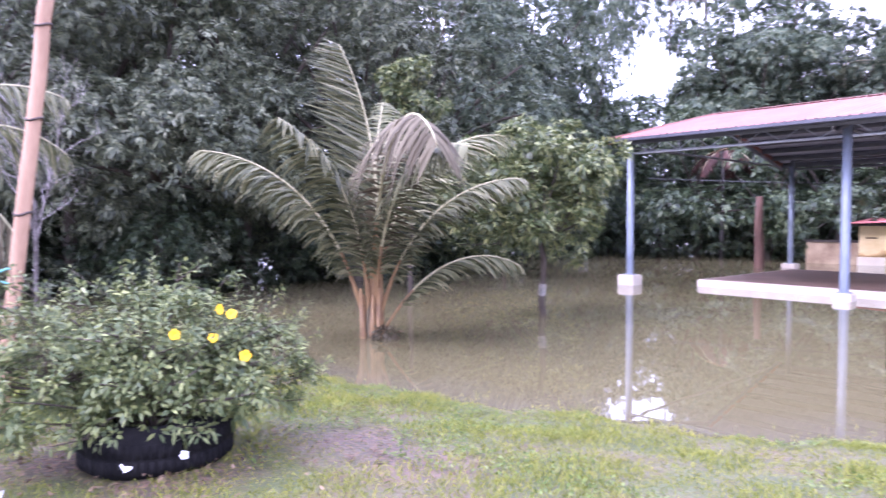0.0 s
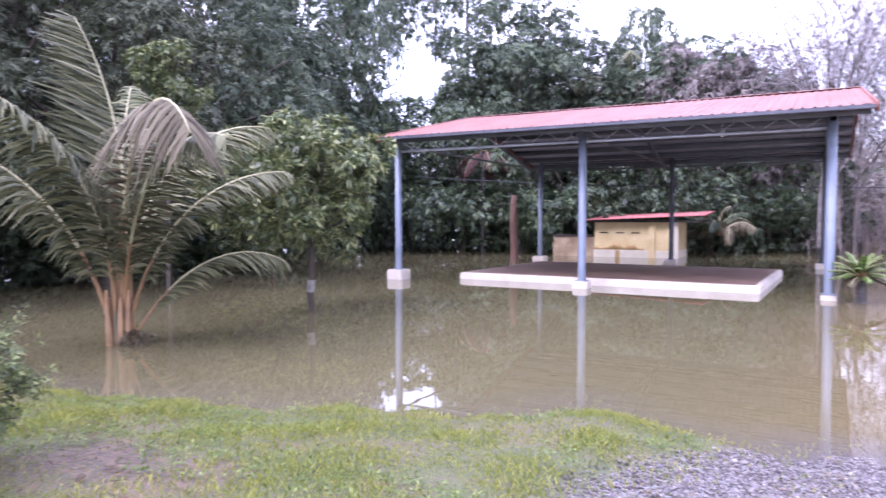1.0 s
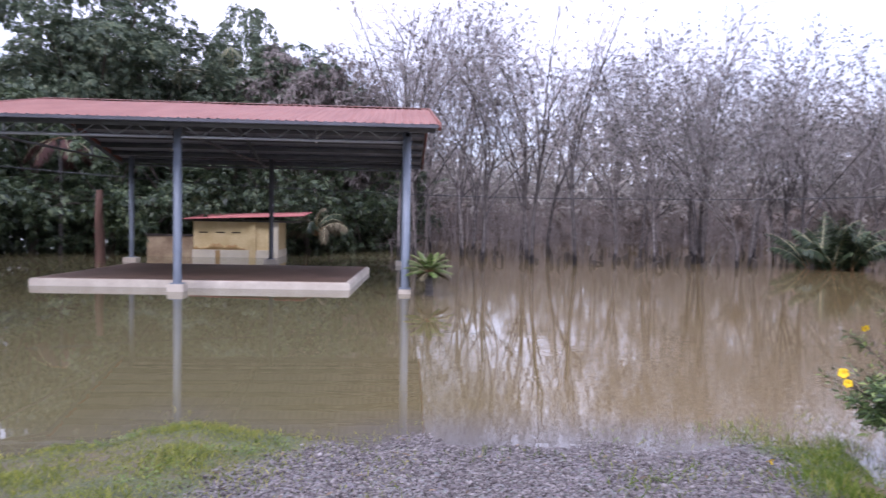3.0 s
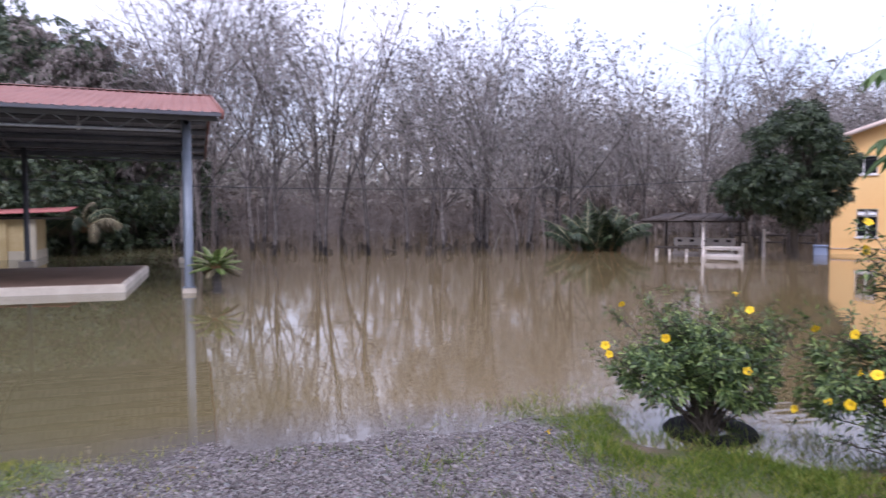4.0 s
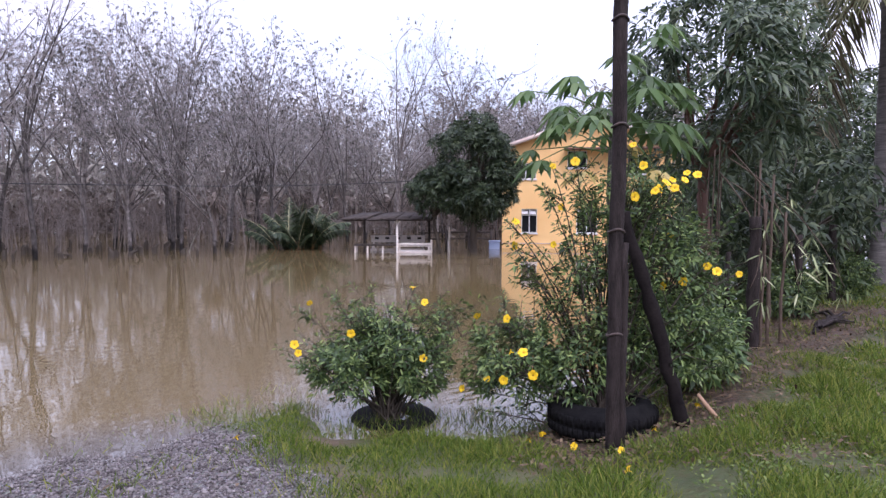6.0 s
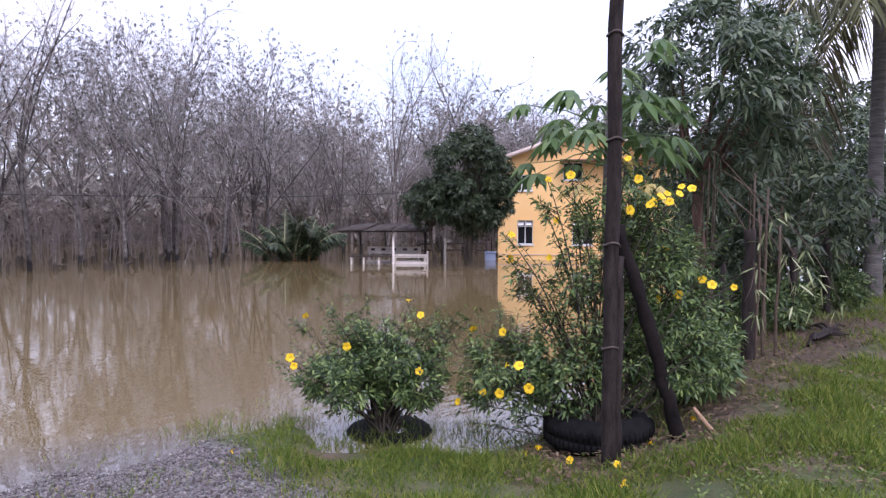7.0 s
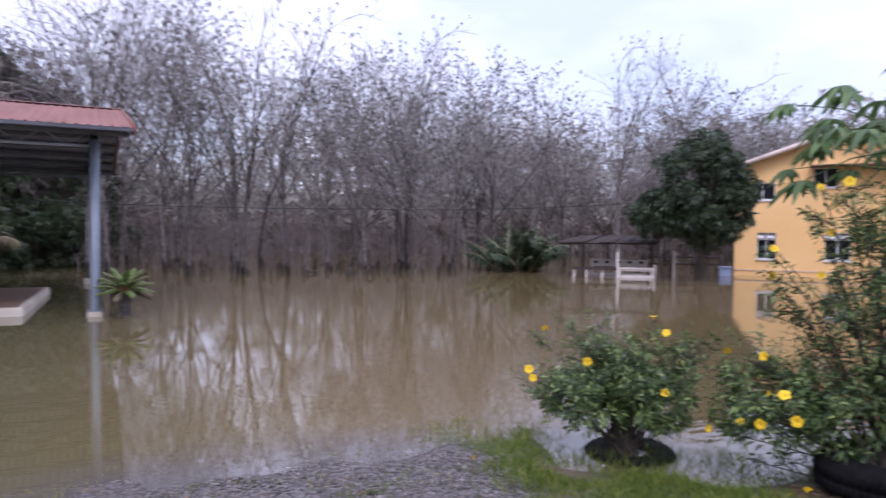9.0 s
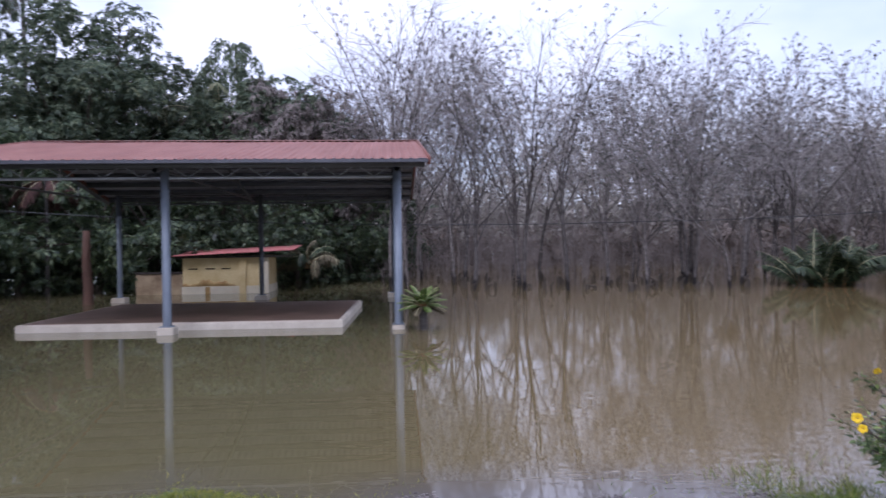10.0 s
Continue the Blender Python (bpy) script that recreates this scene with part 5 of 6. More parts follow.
palm("coconut_palm", "tall coconut palm with grey trunk and drooping fronds over the bank", place(15.0, 3.25), crown_fronds(rngs(62), 26, 6.3, 4.0, 78, 125, 3, 0.22, 0.05), 62,
     ([(-0.12, 0, -0.1), (-0.05, 0, 1.2), (0.02, 0.02, 3), (0.12, 0.03, 5), (0.22, 0.05, 6.5)], [0.21, 0.15, 0.13, 0.12, 0.14]), leaflet=0.8, width=0.04)
palm("coconut_palm", "coconut palm with hanging fronds behind the peeled pole", place(-10.2, 0.2), crown_fronds(rngs(63), 13, 2.2, 2.5, 82, 105, 3), 63,
     ([(0.1, 0, -0.3), (0.05, 0, 1.0), (0, 0, 2.3)], [0.17, 0.14, 0.13]), leaflet=0.75, width=0.035)
for az, r, h, s, lab in ((-13.3, 46, 11.6, 5.2, "tall forest palm above the pavilion roof"), (-26.6, 60, 24.5, 3.6, "slender palm rising over the forest")):
    x, y, _ = polar(az, r)
    palm("forest_palm", lab, place(x, y), crown_fronds(rngs(int(r)), 15, h - 2.5, s, 84, 95, 4), int(r),
         ([(0, 0, -0.8), (0.1, 0, h * 0.4), (0, 0, h - 2.5)], [0.2, 0.16, 0.15]), leaflet=0.9, width=0.07)
x, y, _ = polar(-25.4, 34.0)
palm("withered_palm", "slim palm with hanging reddish dead fronds behind the pavilion", place(x, y), [((0.02 * k, 0, 5.0), k * 51.0, -8 - 4 * (k % 3), 62, 1.7 + 0.15 * (k % 3), 0.7, False, 0.0) for k in range(9)], 68,
     ([(0, 0, -0.8), (0.05, 0, 2.5), (0, 0, 5.05)], [0.08, 0.07, 0.06]), green=M_REDFROND, leaflet=0.6, width=0.05)
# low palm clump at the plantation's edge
palm("palm_clump", "low clump of dark feathery palm fronds at the plantation edge", place(18.1, 27.2), [((rg.uniform(-0.8, 0.8), rg.uniform(-0.8, 0.8), -0.4), k * 137.5, rg.uniform(58, 89), rg.uniform(35, 85), rg.uniform(1.8, 3.1), 0.6, k % 17 == 3, 0.0) for k in range(60)], 65, leaflet=0.7, width=0.06, green=M_EVERGREEN_AND_SHADE)
palm("palm_clump", "dry grey-brown palm fronds hanging at the shed's side", place(-3.7, 32.5), [((rg.uniform(-0.3, 0.3), rg.uniform(-0.3, 0.3), 0.9), k * 137.5, rg.uniform(35, 80), rg.uniform(90, 130), rg.uniform(1.6, 2.4), 0.9, k % 3 > 0, 0.0) for k in range(16)], 66, leaflet=0.5, width=0.035, green=M_EVERGREEN_AND_SHADE)
# small cycad beside the end column
palm("cycad", "small cycad with a dark stub trunk standing in floodwater", place(0.72, 16.0), [((0, 0, 0.52), k * 137.5, 76 - 2.6 * k + rg.uniform(-5, 5), 48, 0.60, 0.1, k > 25, 0.0) for k in range(30)], 67,
     ([(0, 0, -0.75), (0.02, 0, 0.1), (0, 0, 0.54)], [0.11, 0.10, 0.085]), leaflet=0.2, width=0.03, pairs=26, green=M_CYCAD)


# ---------------------------------------------------------------- bare plantation trees
def grow(wood, twigs, leaf_pts, rng, p, d, length, r, level, leafy, flare=1.0):
    n = (7, 5, 4, 2)[level]
    pts, dd = [np.array(p, float)], np.array(d, float)
    for _ in range(n - 1):
        dd = unit(dd + rng.normal(0, (0.05, 0.19, 0.24, 0.28)[level], 3) + np.array([0, 0, (0.03, 0.07, 0.10, 0.06)[level]]))
        pts.append(pts[-1] + dd * length / (n - 1))
    pts = np.array(pts)
    tube(wood if level < 2 else twigs, pts, np.linspace(r, r * (0.72, 0.4, 0.4, 0.5)[level], n), (8, 5, 4, 3)[level], cap=False)
    if level == 3:
        if rng.uniform() < leafy:
            leaf_pts.append(pts[-1])
            leaf_pts.append(pts[-1] * 0.6 + pts[0] * 0.4)
        return
    kids = (rng.integers(5, 8), rng.integers(6, 9), rng.integers(7, 11))[level]
    for k in range(kids):
        s = ((0.58, 1.0), (0.2, 1.0), (0.2, 1.0))[level]
        q = s[0] + (s[1] - s[0]) * (k + rng.uniform(0.2, 1)) / kids
        i = min(int(q * (n - 1)), n - 2)
        c = pts[i] + (pts[i + 1] - pts[i]) * (q * (n - 1) - i)
        ax = unit(pts[i + 1] - pts[i])
        out = unit(np.cross(ax, unit(rng.normal(0, 1, 3))))
        a = radians((rng.uniform(14, 48) * flare, rng.uniform(25, 50), rng.uniform(25, 60))[level])
        nd = ax * math.cos(a) + out * math.sin(a)
        ln = (rng.uniform(4.8, 7.4), rng.uniform(1.5, 2.7), rng.uniform(0.7, 1.3))[level] * (1.15 - 0.35 * q)
        grow(wood, twigs, leaf_pts, rng, c, nd, ln, r * (0.4, 0.42, 0.55)[level] if level < 2 else 0.007, level + 1, leafy, flare)


def rubber_tree(seed, m, leafy, label, bole=5.2, fern=False, flare=1.0):
    rg = rngs(seed)
    ob = thing("plantation_tree", label, "tree", m, "bare plantation trees")
    wood, twigs, pts = Geo(), Geo(), []
    grow(wood, twigs, pts, rg, (0, 0, -0.8), unit(np.array([rg.normal(0, 0.04), rg.normal(0, 0.04), 1.0])), bole + 0.8, 0.088, 0, leafy, flare)
    part("trunk", wood.mesh("trunk", M_RUBBARK, True), ob)
    part("crown", twigs.mesh("crown", M_TWIG), ob, "fine bare grey-brown twigs")
    if pts:
        lg = Geo()
        pts = np.array(pts)
        rosettes(lg, pts, np.tile([0, 0, -0.3], (len(pts), 1)) + rg.normal(0, 0.4, (len(pts), 3)), 6, 0.105, 0.042, rg, 60, 0.4)
        part("foliage", lg.mesh("foliage", M_RUBLEAF), ob, "sparse small leaves")
    if fern:
        lg = Geo()
        cen, d = crown_points(46, (0, 0, bole + 0.1), (0.32, 0.32, 0.3), rg, seed, 0.4)
        rosettes(lg, cen, d + np.array([0, 0, 0.3]), 6, 0.34, 0.07, rg, 55, 0.8)
        part("fern_clump", lg.mesh("fern_clump", M_BROWNLEAF), ob, "withered brown fern in the fork")
    return ob


bare, thin, leafy_l = "bare slender plantation tree with mottled grey trunk in floodwater", "bare plantation tree with a few last leaves in floodwater", "plantation tree with thin brown-green crown in floodwater"
RUB = [rubber_tree(101, place(5.5, 28.0, 1.05), 0.15, bare, 4.6, flare=0.55), rubber_tree(102, place(9.65, 30.3), 0.45, thin, 3.3), rubber_tree(103, place(13.65, 27.0), 0.8, leafy_l, 2.0, True), rubber_tree(104, place(10.6, 27.7), 0.75, leafy_l, 2.9), rubber_tree(105, place(17.2, 28.6), 0.4, thin, 3.0, flare=0.75)]
for v, x, y, s, turn in ((4, 3.5, 28.7, 1.12, 40), (0, 7.1, 27.3, 1.02, 130), (0, 13.1, 28.7, 0.95, 250)):
    copy_thing(RUB[v], place(x, y, s, turn))
stick = thing("leaning_branch", "pale dead branch leaning against a plantation tree", "branch", pose(13.1, 28.5, 0))
g = Geo()
tube(g, [(0.0, 0.0, -0.7), (0.15, -0.35, 0.3), (0.33, -0.8, 1.15), (0.5, -1.2, 1.9)], [0.03, 0.028, 0.022, 0.014], 7)
part("shaft", g.mesh("shaft", M_LICHEN, True), stick)
sx, sy, _ = polar(-78.9, 13.0)
rubber_tree(106, place(sx, sy, 0.42), 0.0, "slim pale bare sapling behind the peeled pole", 5.0)
rg = rngs(77)
for row in range(4):
    off = row * 3.3
    for k in range(-2, 19):
        # rows run along the plantation's edge
        ex, ey = 1.2 + k * 2.35 + rg.normal(0, 0.45), 32.4 - k * 0.5 + rg.normal(0, 0.45)
        x, y = ex + off * 0.42, ey + off * 0.91
        az, r = math.degrees(math.atan2(x, y)), math.hypot(x, y)
        if not (-1.0 + row * 0.25 < az < 57) or r > 66 or r < 29.5 or (az > 31 and r < 37) or rg.uniform() < (0.3 if az < 15 and row > 1 else 0.16):
            continue
        if row == 0 and any(math.hypot(x - a, y - b) < 1.3 for a, b in ((9.65, 30.3), (13.1, 28.7), (17.2, 28.6), (18.0, 27.6))):
            continue
        v = rg.choice([0, 0, 0, 0, 1, 4, 4, 3] if az < 15 else [0, 0, 1, 1, 2, 3, 3, 4])
        s = rg.uniform(0.92, 1.18) * (1 + 0.012 * row) * (1.12 if az < 12 else 1.04 if az < 25 else 1.0 if az < 34 else 0.92)
        copy_thing(RUB[v], place(x, y, s, rg.uniform(0, 360), 0, s * rg.uniform(0.92, 1.1)))

# undergrowth between the trunks: thin stems and stumps, and the woods beyond
g = Geo()
for k in range(900):
    az, r = rg.uniform(-1, 60), rg.uniform(32, 70)
    if az > 31 and r < 38:
        continue
    x, y, _ = polar(az, r)
    h = rg.uniform(0.9, 5.2) * (0.5 + 0.5 * rg.uniform())
    lean = rg.normal(0, 0.12, 2)
    p = np.array([[x, y, -0.7], [x + lean[0] * h * 0.5, y + lean[1] * h * 0.5, h * 0.5], [x + lean[0] * h * 1.3, y + lean[1] * h * 1.3, h]])
    tube(g, p, [0.03, 0.022, 0.008], 3, cap=False)
    for q in range(11):
        c = p[1] + (p[2] - p[1]) * rg.uniform(-0.3, 1)
        e = c + rg.normal(0, 0.45, 3) + np.array([0, 0, 0.35])
        tube(g, [c, e], [0.012, 0.006], 3, cap=False)
tagged(new("undergrowth", g.mesh("undergrowth", M_THICKET)), "tangle of thin bare stems between the plantation trunks", "undergrowth", kind="stuff")
g = Geo()
for k in range(95):
    az, r = rg.uniform(4, 46), rg.uniform(27.5, 38)
    if az > 29 and r < 36:
        continue
    x, y, _ = polar(az, r)
    h = rg.uniform(0.1, 0.55)
    tube(g, [(x, y, -0.7), (x + rg.normal(0, 0.06), y, h * 0.6), (x + rg.normal(0, 0.1), y, h)], np.array([0.1, 0.08, 0.03]) * rg.uniform(0.6, 1.3), 6)
tagged(new("stumps", g.mesh("stumps", M_BARK)), "dark rotten stumps poking out of the floodwater", "stumps", kind="stuff")
g, lg, bl = Geo(), Geo(), Geo()
for k in range(260):
    az, r = rg.uniform(-4, 66), rg.uniform(56, 80)
    x, y, _ = polar(az, r)
    hgt = rg.uniform(8.5, 13.0) * (0.66 + 0.34 * min(abs(az - 6) / 5, 1))
    for q in range(16):
        c = np.array([x, y, 0]) + np.array([rg.normal(0, 1.3), rg.normal(0, 1.3), rg.uniform(0.5, hgt * 0.85)])
        e = c + np.array([rg.normal(0, 0.5), rg.normal(0, 0.5), rg.uniform(0.6, 2.4)])
        tube(g, [c, e], [0.035, 0.012], 3, cap=False)
    tube(g, [(x, y, -0.7), (x + rg.normal(0, 0.3), y, hgt * 0.8)], [0.15, 0.05], 4, cap=False)
    n = 34
    cen = np.array([x, y, 0]) + np.stack([rg.normal(0, 1.7, n), rg.normal(0, 1.7, n), 3.2 * rg.uniform(0.0, 1, n)], 1)
    rosettes(bl, cen, np.tile([0, 0, 0.4], (n, 1)) + rg.normal(0, 0.5, (n, 3)), 4, 0.7, 0.2, rg, 65, 0.3)
    n = 46
    cen = np.array([x, y, 0]) + np.stack([rg.normal(0, 1.7, n), rg.normal(0, 1.7, n), 2.2 + (hgt * 0.96 - 2.2) * rg.uniform(0.0, 1, n) ** 1.3], 1)
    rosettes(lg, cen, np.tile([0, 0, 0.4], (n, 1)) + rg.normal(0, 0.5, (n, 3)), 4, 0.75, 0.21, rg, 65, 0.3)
df = Geo()
for k in range(150):
    az, r = rg.uniform(-118, -3), rg.uniform(50, 72)
    x, y, _ = polar(az, r)
    n = 66 if az < -38 else 46
    cen = np.array([x, y, 0]) + np.stack([rg.normal(0, 2.2, n), rg.normal(0, 2.2, n), (17.0 if az < -38 else 7.5) * rg.uniform(0.0, 1, n) ** 1.2], 1)
    rosettes(df, cen, np.tile([0, 0, 0.4], (n, 1)) + rg.normal(0, 0.5, (n, 3)), 5, 0.9, 0.3, rg, 65, 0.3)
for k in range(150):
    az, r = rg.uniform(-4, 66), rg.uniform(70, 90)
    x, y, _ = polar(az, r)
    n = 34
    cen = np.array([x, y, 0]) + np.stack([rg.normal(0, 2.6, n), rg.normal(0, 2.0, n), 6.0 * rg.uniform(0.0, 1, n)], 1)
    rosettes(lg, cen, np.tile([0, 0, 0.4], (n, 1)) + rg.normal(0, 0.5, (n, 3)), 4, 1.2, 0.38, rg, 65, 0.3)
tagged(new("far_forest", df.mesh("far_forest", M_JUNGLE2)), "dark leafy mass of far forest behind the nearer trees", "woods", kind="stuff")
tagged(new("far_woods", g.mesh("far_woods", M_THICKET)), "hazy mass of bare far trees behind the plantation", "woods", kind="stuff")
tagged(new("far_foliage", lg.mesh("far_foliage", M_FARLEAF)), "olive-grey foliage of the far woods, paled as by haze", "woods", kind="stuff")
tagged(new("thicket", bl.mesh("thicket", M_BROWNLEAF)), "dark brown thicket at the foot of the far woods", "woods", kind="stuff")


# ---------------------------------------------------------------- flowering shrubs in tyres
def flower_mesh(name):
    """Five rounded petals flaring from a short trumpet."""
    g = Geo()
    for k in range(5):
        a = k * 2 * math.pi / 5
        rows = []
        for s, w, z in ((0.10, 0.09, -0.12), (0.28, 0.24, 0.02), (0.62, 0.48, 0.12), (0.88, 0.40, 0.12), (1.0, 0.16, 0.06)):
            rows.append([(s, -w, z), (s, 0, z - 0.035), (s, w, z)])
        v = []
        for row in rows:
            for x, y, z in row:
                v.append(((x * math.cos(a) - y * math.sin(a)) * 0.055, (x * math.sin(a) + y * math.cos(a)) * 0.055, z * 0.055 + 0.004 * (k % 2)))
        f = [(r * 3 + c, r * 3 + c + 1, r * 3 + c + 4, r * 3 + c + 3) for r in range(4) for c in range(2)]
        g.add(v, f)
    tube(g, [(0, 0, -0.05), (0, 0, -0.03), (0, 0, -0.004)], [0.006, 0.009, 0.012], 6, cap=False)
    return g.mesh(name, M_PETAL, True)


FLOWER = flower_mesh("flower")
gg = Geo()
tube(gg, [(0, 0, -0.01), (0, 0, 0.0)], [0.011, 0.007], 6)
THROAT = gg.mesh("flower_throat", M_THROAT)


def put_flower(parent, p, face, s, rg):
    q = Vector(face).to_track_quat("Z", "Y")
    ob = part("flower", FLOWER, parent, "open yellow trumpet flower")
    ob.matrix_basis = Matrix.LocRotScale(p, q @ Euler((0, 0, rg.uniform(0, 6))).to_quaternion(), (s, s, s))
    part("throat", THROAT, ob)
    return ob


def patchy(p, f, seed):
    """Smooth noise at points in the plane or in space, for patches and gaps."""
    return np.array([noise.noise(Vector((*(c * f for c in q), seed)[:3]) + Vector((0, 0, seed * 0.37))) for q in p])


def shrub(label, m, seed, lobes, whorls, leaf, mat, flowers, face, sprigs=16, k=6, name="flowering_shrub", base=(0, 0, 0), count=5, droop=0.25, wide=0.32, sprays=(), extra=1, gaps=None):
    """A shrub of arching stems, leaf whorls over several lobes, sprigs that stick out, and flowers."""
    rg = rngs(seed)
    ob = thing(name, label, "shrub", m)
    st, lg = Geo(), Geo(k)
    tips, twigs = [], []
    for (c, r, share) in lobes:
        n = int(whorls * share)
        p, d = crown_points(n, c, r, rg, seed, 0.45, 0.35, -0.75)
        ok = p[:, 2] > 0.06
        if gaps is not None:
            ok &= patchy(p, 5.5, seed) > gaps
        rosettes(lg, p[ok], d[ok] + np.array([0, 0, 0.45]), count, leaf, leaf * wide, rg, 58, droop)
        for t in p[ok][:: max(1, n // 5)]:
            tips.append(t)
        top, dt = crown_points(int(sprigs * share) + 1, c, np.array(r) * 1.05, rg, seed, 0.95, 0.3, 0.0)
        for t, dd in zip(top, dt):
            e = t + unit(dd + np.array([0, 0, 0.8])) * rg.uniform(0.08, 0.26)
            twigs.append((np.array(c) * np.array([1, 1, 0.8]), e))
            s = np.linspace(0, 1, 6)[:, None]
            q = t + (e - t) * s
            rosettes(lg, q, np.tile(unit(e - t), (6, 1)), 4, leaf * 0.8, leaf * 0.26, rg, 50, 0.2)
    # more arms of the same kind between the given ones
    arms = list(sprays)
    for q in range(len(sprays) * extra):
        u, w = (np.array(sprays[i]) for i in rg.integers(0, len(sprays), 2))
        f = rg.uniform(0.25, 0.75)
        arms.append((u * f + w * (1 - f)) * rg.uniform(0.82, 1.02) + rg.normal(0, 0.09, 3))
    for t in arms:
        t = np.array(t, float)
        b = np.array(base) + np.array([rg.normal(0, 0.06), rg.normal(0, 0.06), 0.0])
        mid = b + (t - b) * np.array([0.35, 0.35, 0.68]) + rg.normal(0, 0.04, 3)
        s = np.linspace(0, 1, 9)[:, None]
        q = (1 - s) ** 2 * b + 2 * s * (1 - s) * mid + s * s * t
        tube(st, q, np.linspace(0.011, 0.003, 9), 5, cap=False)
        m2 = max(8, int(np.linalg.norm(t - b) * 0.68 / 0.05))
        s = np.linspace(0.34, 1, m2)[:, None]
        q = (1 - s) ** 2 * b + 2 * s * (1 - s) * mid + s * s * t + rg.normal(0, 0.022, (m2, 3))
        d = unit(2 * (1 - s) * (mid - b) + 2 * s * (t - mid))
        rosettes(lg, q, d, 4, leaf, leaf * wide, rg, 58, 0.3)
        for f in rg.uniform(0.35, 0.9, 4):
            c = (1 - f) ** 2 * b + 2 * f * (1 - f) * mid + f * f * t
            e = c + unit(rg.normal(0, 1, 3) * np.array([1, 1, 0.5]) + np.array([0, 0, 0.5])) * rg.uniform(0.1, 0.26)
            tube(st, [c, (c + e) / 2, e], [0.005, 0.004, 0.002], 4, cap=False)
            u = np.linspace(0.3, 1, 5)[:, None]
            rosettes(lg, c + (e - c) * u, np.tile(unit(e - c), (5, 1)), 4, leaf * 0.9, leaf * wide * 0.9, rg, 55, 0.3)
    for q in flowers:
        c = min((np.array(lb[0]) for lb in lobes), key=lambda w: np.linalg.norm(w - np.array(q)))
        twigs.append((c * np.array([1, 1, 0.8]), np.array(q)))
    for b, t in twigs:
        mid = (b + t) / 2 + rg.normal(0, 0.05, 3)
        s = np.linspace(0, 1, 4)[:, None]
        tube(st, (1 - s) ** 2 * b + 2 * s * (1 - s) * mid + s * s * t, np.linspace(0.005, 0.0025, 4), 4, cap=False)
    for t in tips:
        b = np.array(base) + np.array([rg.normal(0, 0.07), rg.normal(0, 0.07), 0.0])
        mid = b + (t - b) * np.array([0.42, 0.42, 0.6]) + rg.normal(0, 0.06, 3)
        s = np.linspace(0, 1, 6)[:, None]
        tube(st, (1 - s) ** 2 * b + 2 * s * (1 - s) * mid + s * s * t, np.linspace(0.010, 0.003, 6), 4, cap=False)
    part("branchwork", st.mesh("branchwork", M_BARK), ob, "thin brown stems")
    part("foliage", lg.mesh("foliage", mat), ob)
    for p in flowers:
        put_flower(ob, p, (face[0] + rg.normal(0, 0.4), face[1] + rg.normal(0, 0.4), 0.35 + rg.normal(0, 0.35)), rg.uniform(0.48, 0.74), rg)
    return ob


def tyre(label, x, y, z, R, r, h, tilt=0.0, group="tyre planters", seed=1):
    """A worn tyre lying flat: bulging sidewall, tread blocks and an inner hollow filled with soil."""
    ob = thing("tyre", label, "tyre", pose(x, y, z, tilt, 0, 20 * seed), group)
    prof = [(r, 0.02), (r * 1.05, 0.0), (R * 0.82, -0.02), (R * 0.97, 0.05), (R, h * 0.25), (R, h * 0.75), (R * 0.97, h - 0.05), (R * 0.82, h + 0.02), (r * 1.05, h), (r, h - 0.02), (r * 1.1, h - 0.06), (R * 0.85, h * 0.5), (r * 1.1, 0.06)]
    n = 48
    ang = np.arange(n) * 2 * np.pi / n
    v = np.array([[(q * math.cos(a), q * math.sin(a), z0) for q, z0 in prof] for a in ang]).reshape(-1, 3)
    m = len(prof)
    f = [(i * m + j, ((i + 1) % n) * m + j, ((i + 1) % n) * m + (j + 1) % m, i * m + (j + 1) % m) for i in range(n) for j in range(m)]
    g = Geo()
    g.add(v, f)
    part("casing", g.mesh("casing", M_TYRE, True), ob)
    g = Geo()
    for i in range(60):
        a0, a1 = i * 2 * np.pi / 60, (i + 0.7) * 2 * np.pi / 60
        for z0, z1 in ((h * 0.2, h * 0.47), (h * 0.53, h * 0.8)):
            sh = 0.3 * 2 * np.pi / 60 if z0 > h * 0.4 else 0
            ro, ri = R + 0.005, R - 0.004
            vv = [(q * math.cos(a + sh), q * math.sin(a + sh), zz) for q in (ri, ro) for a, zz in ((a0, z0), (a1, z0), (a1, z1), (a0, z1))]
            g.add(vv, [(4, 5, 6, 7), (0, 1, 5, 4), (1, 2, 6, 5), (2, 3, 7, 6), (3, 0, 4, 7)])
    part("tread", g.mesh("tread", M_TYRE), ob)
    g = Geo()
    tube(g, [(0, 0, 0.03), (0, 0, h * 0.55), (0, 0, h * 0.62)], [R * 0.8, R * 0.8, R * 0.3], 24)
    part("soil", g.mesh("soil", M_SOIL, True), ob, "dark potting soil")
    return ob


def gz(x, y):
    return float(ground_top(np.array([x]), np.array([y]))[0])


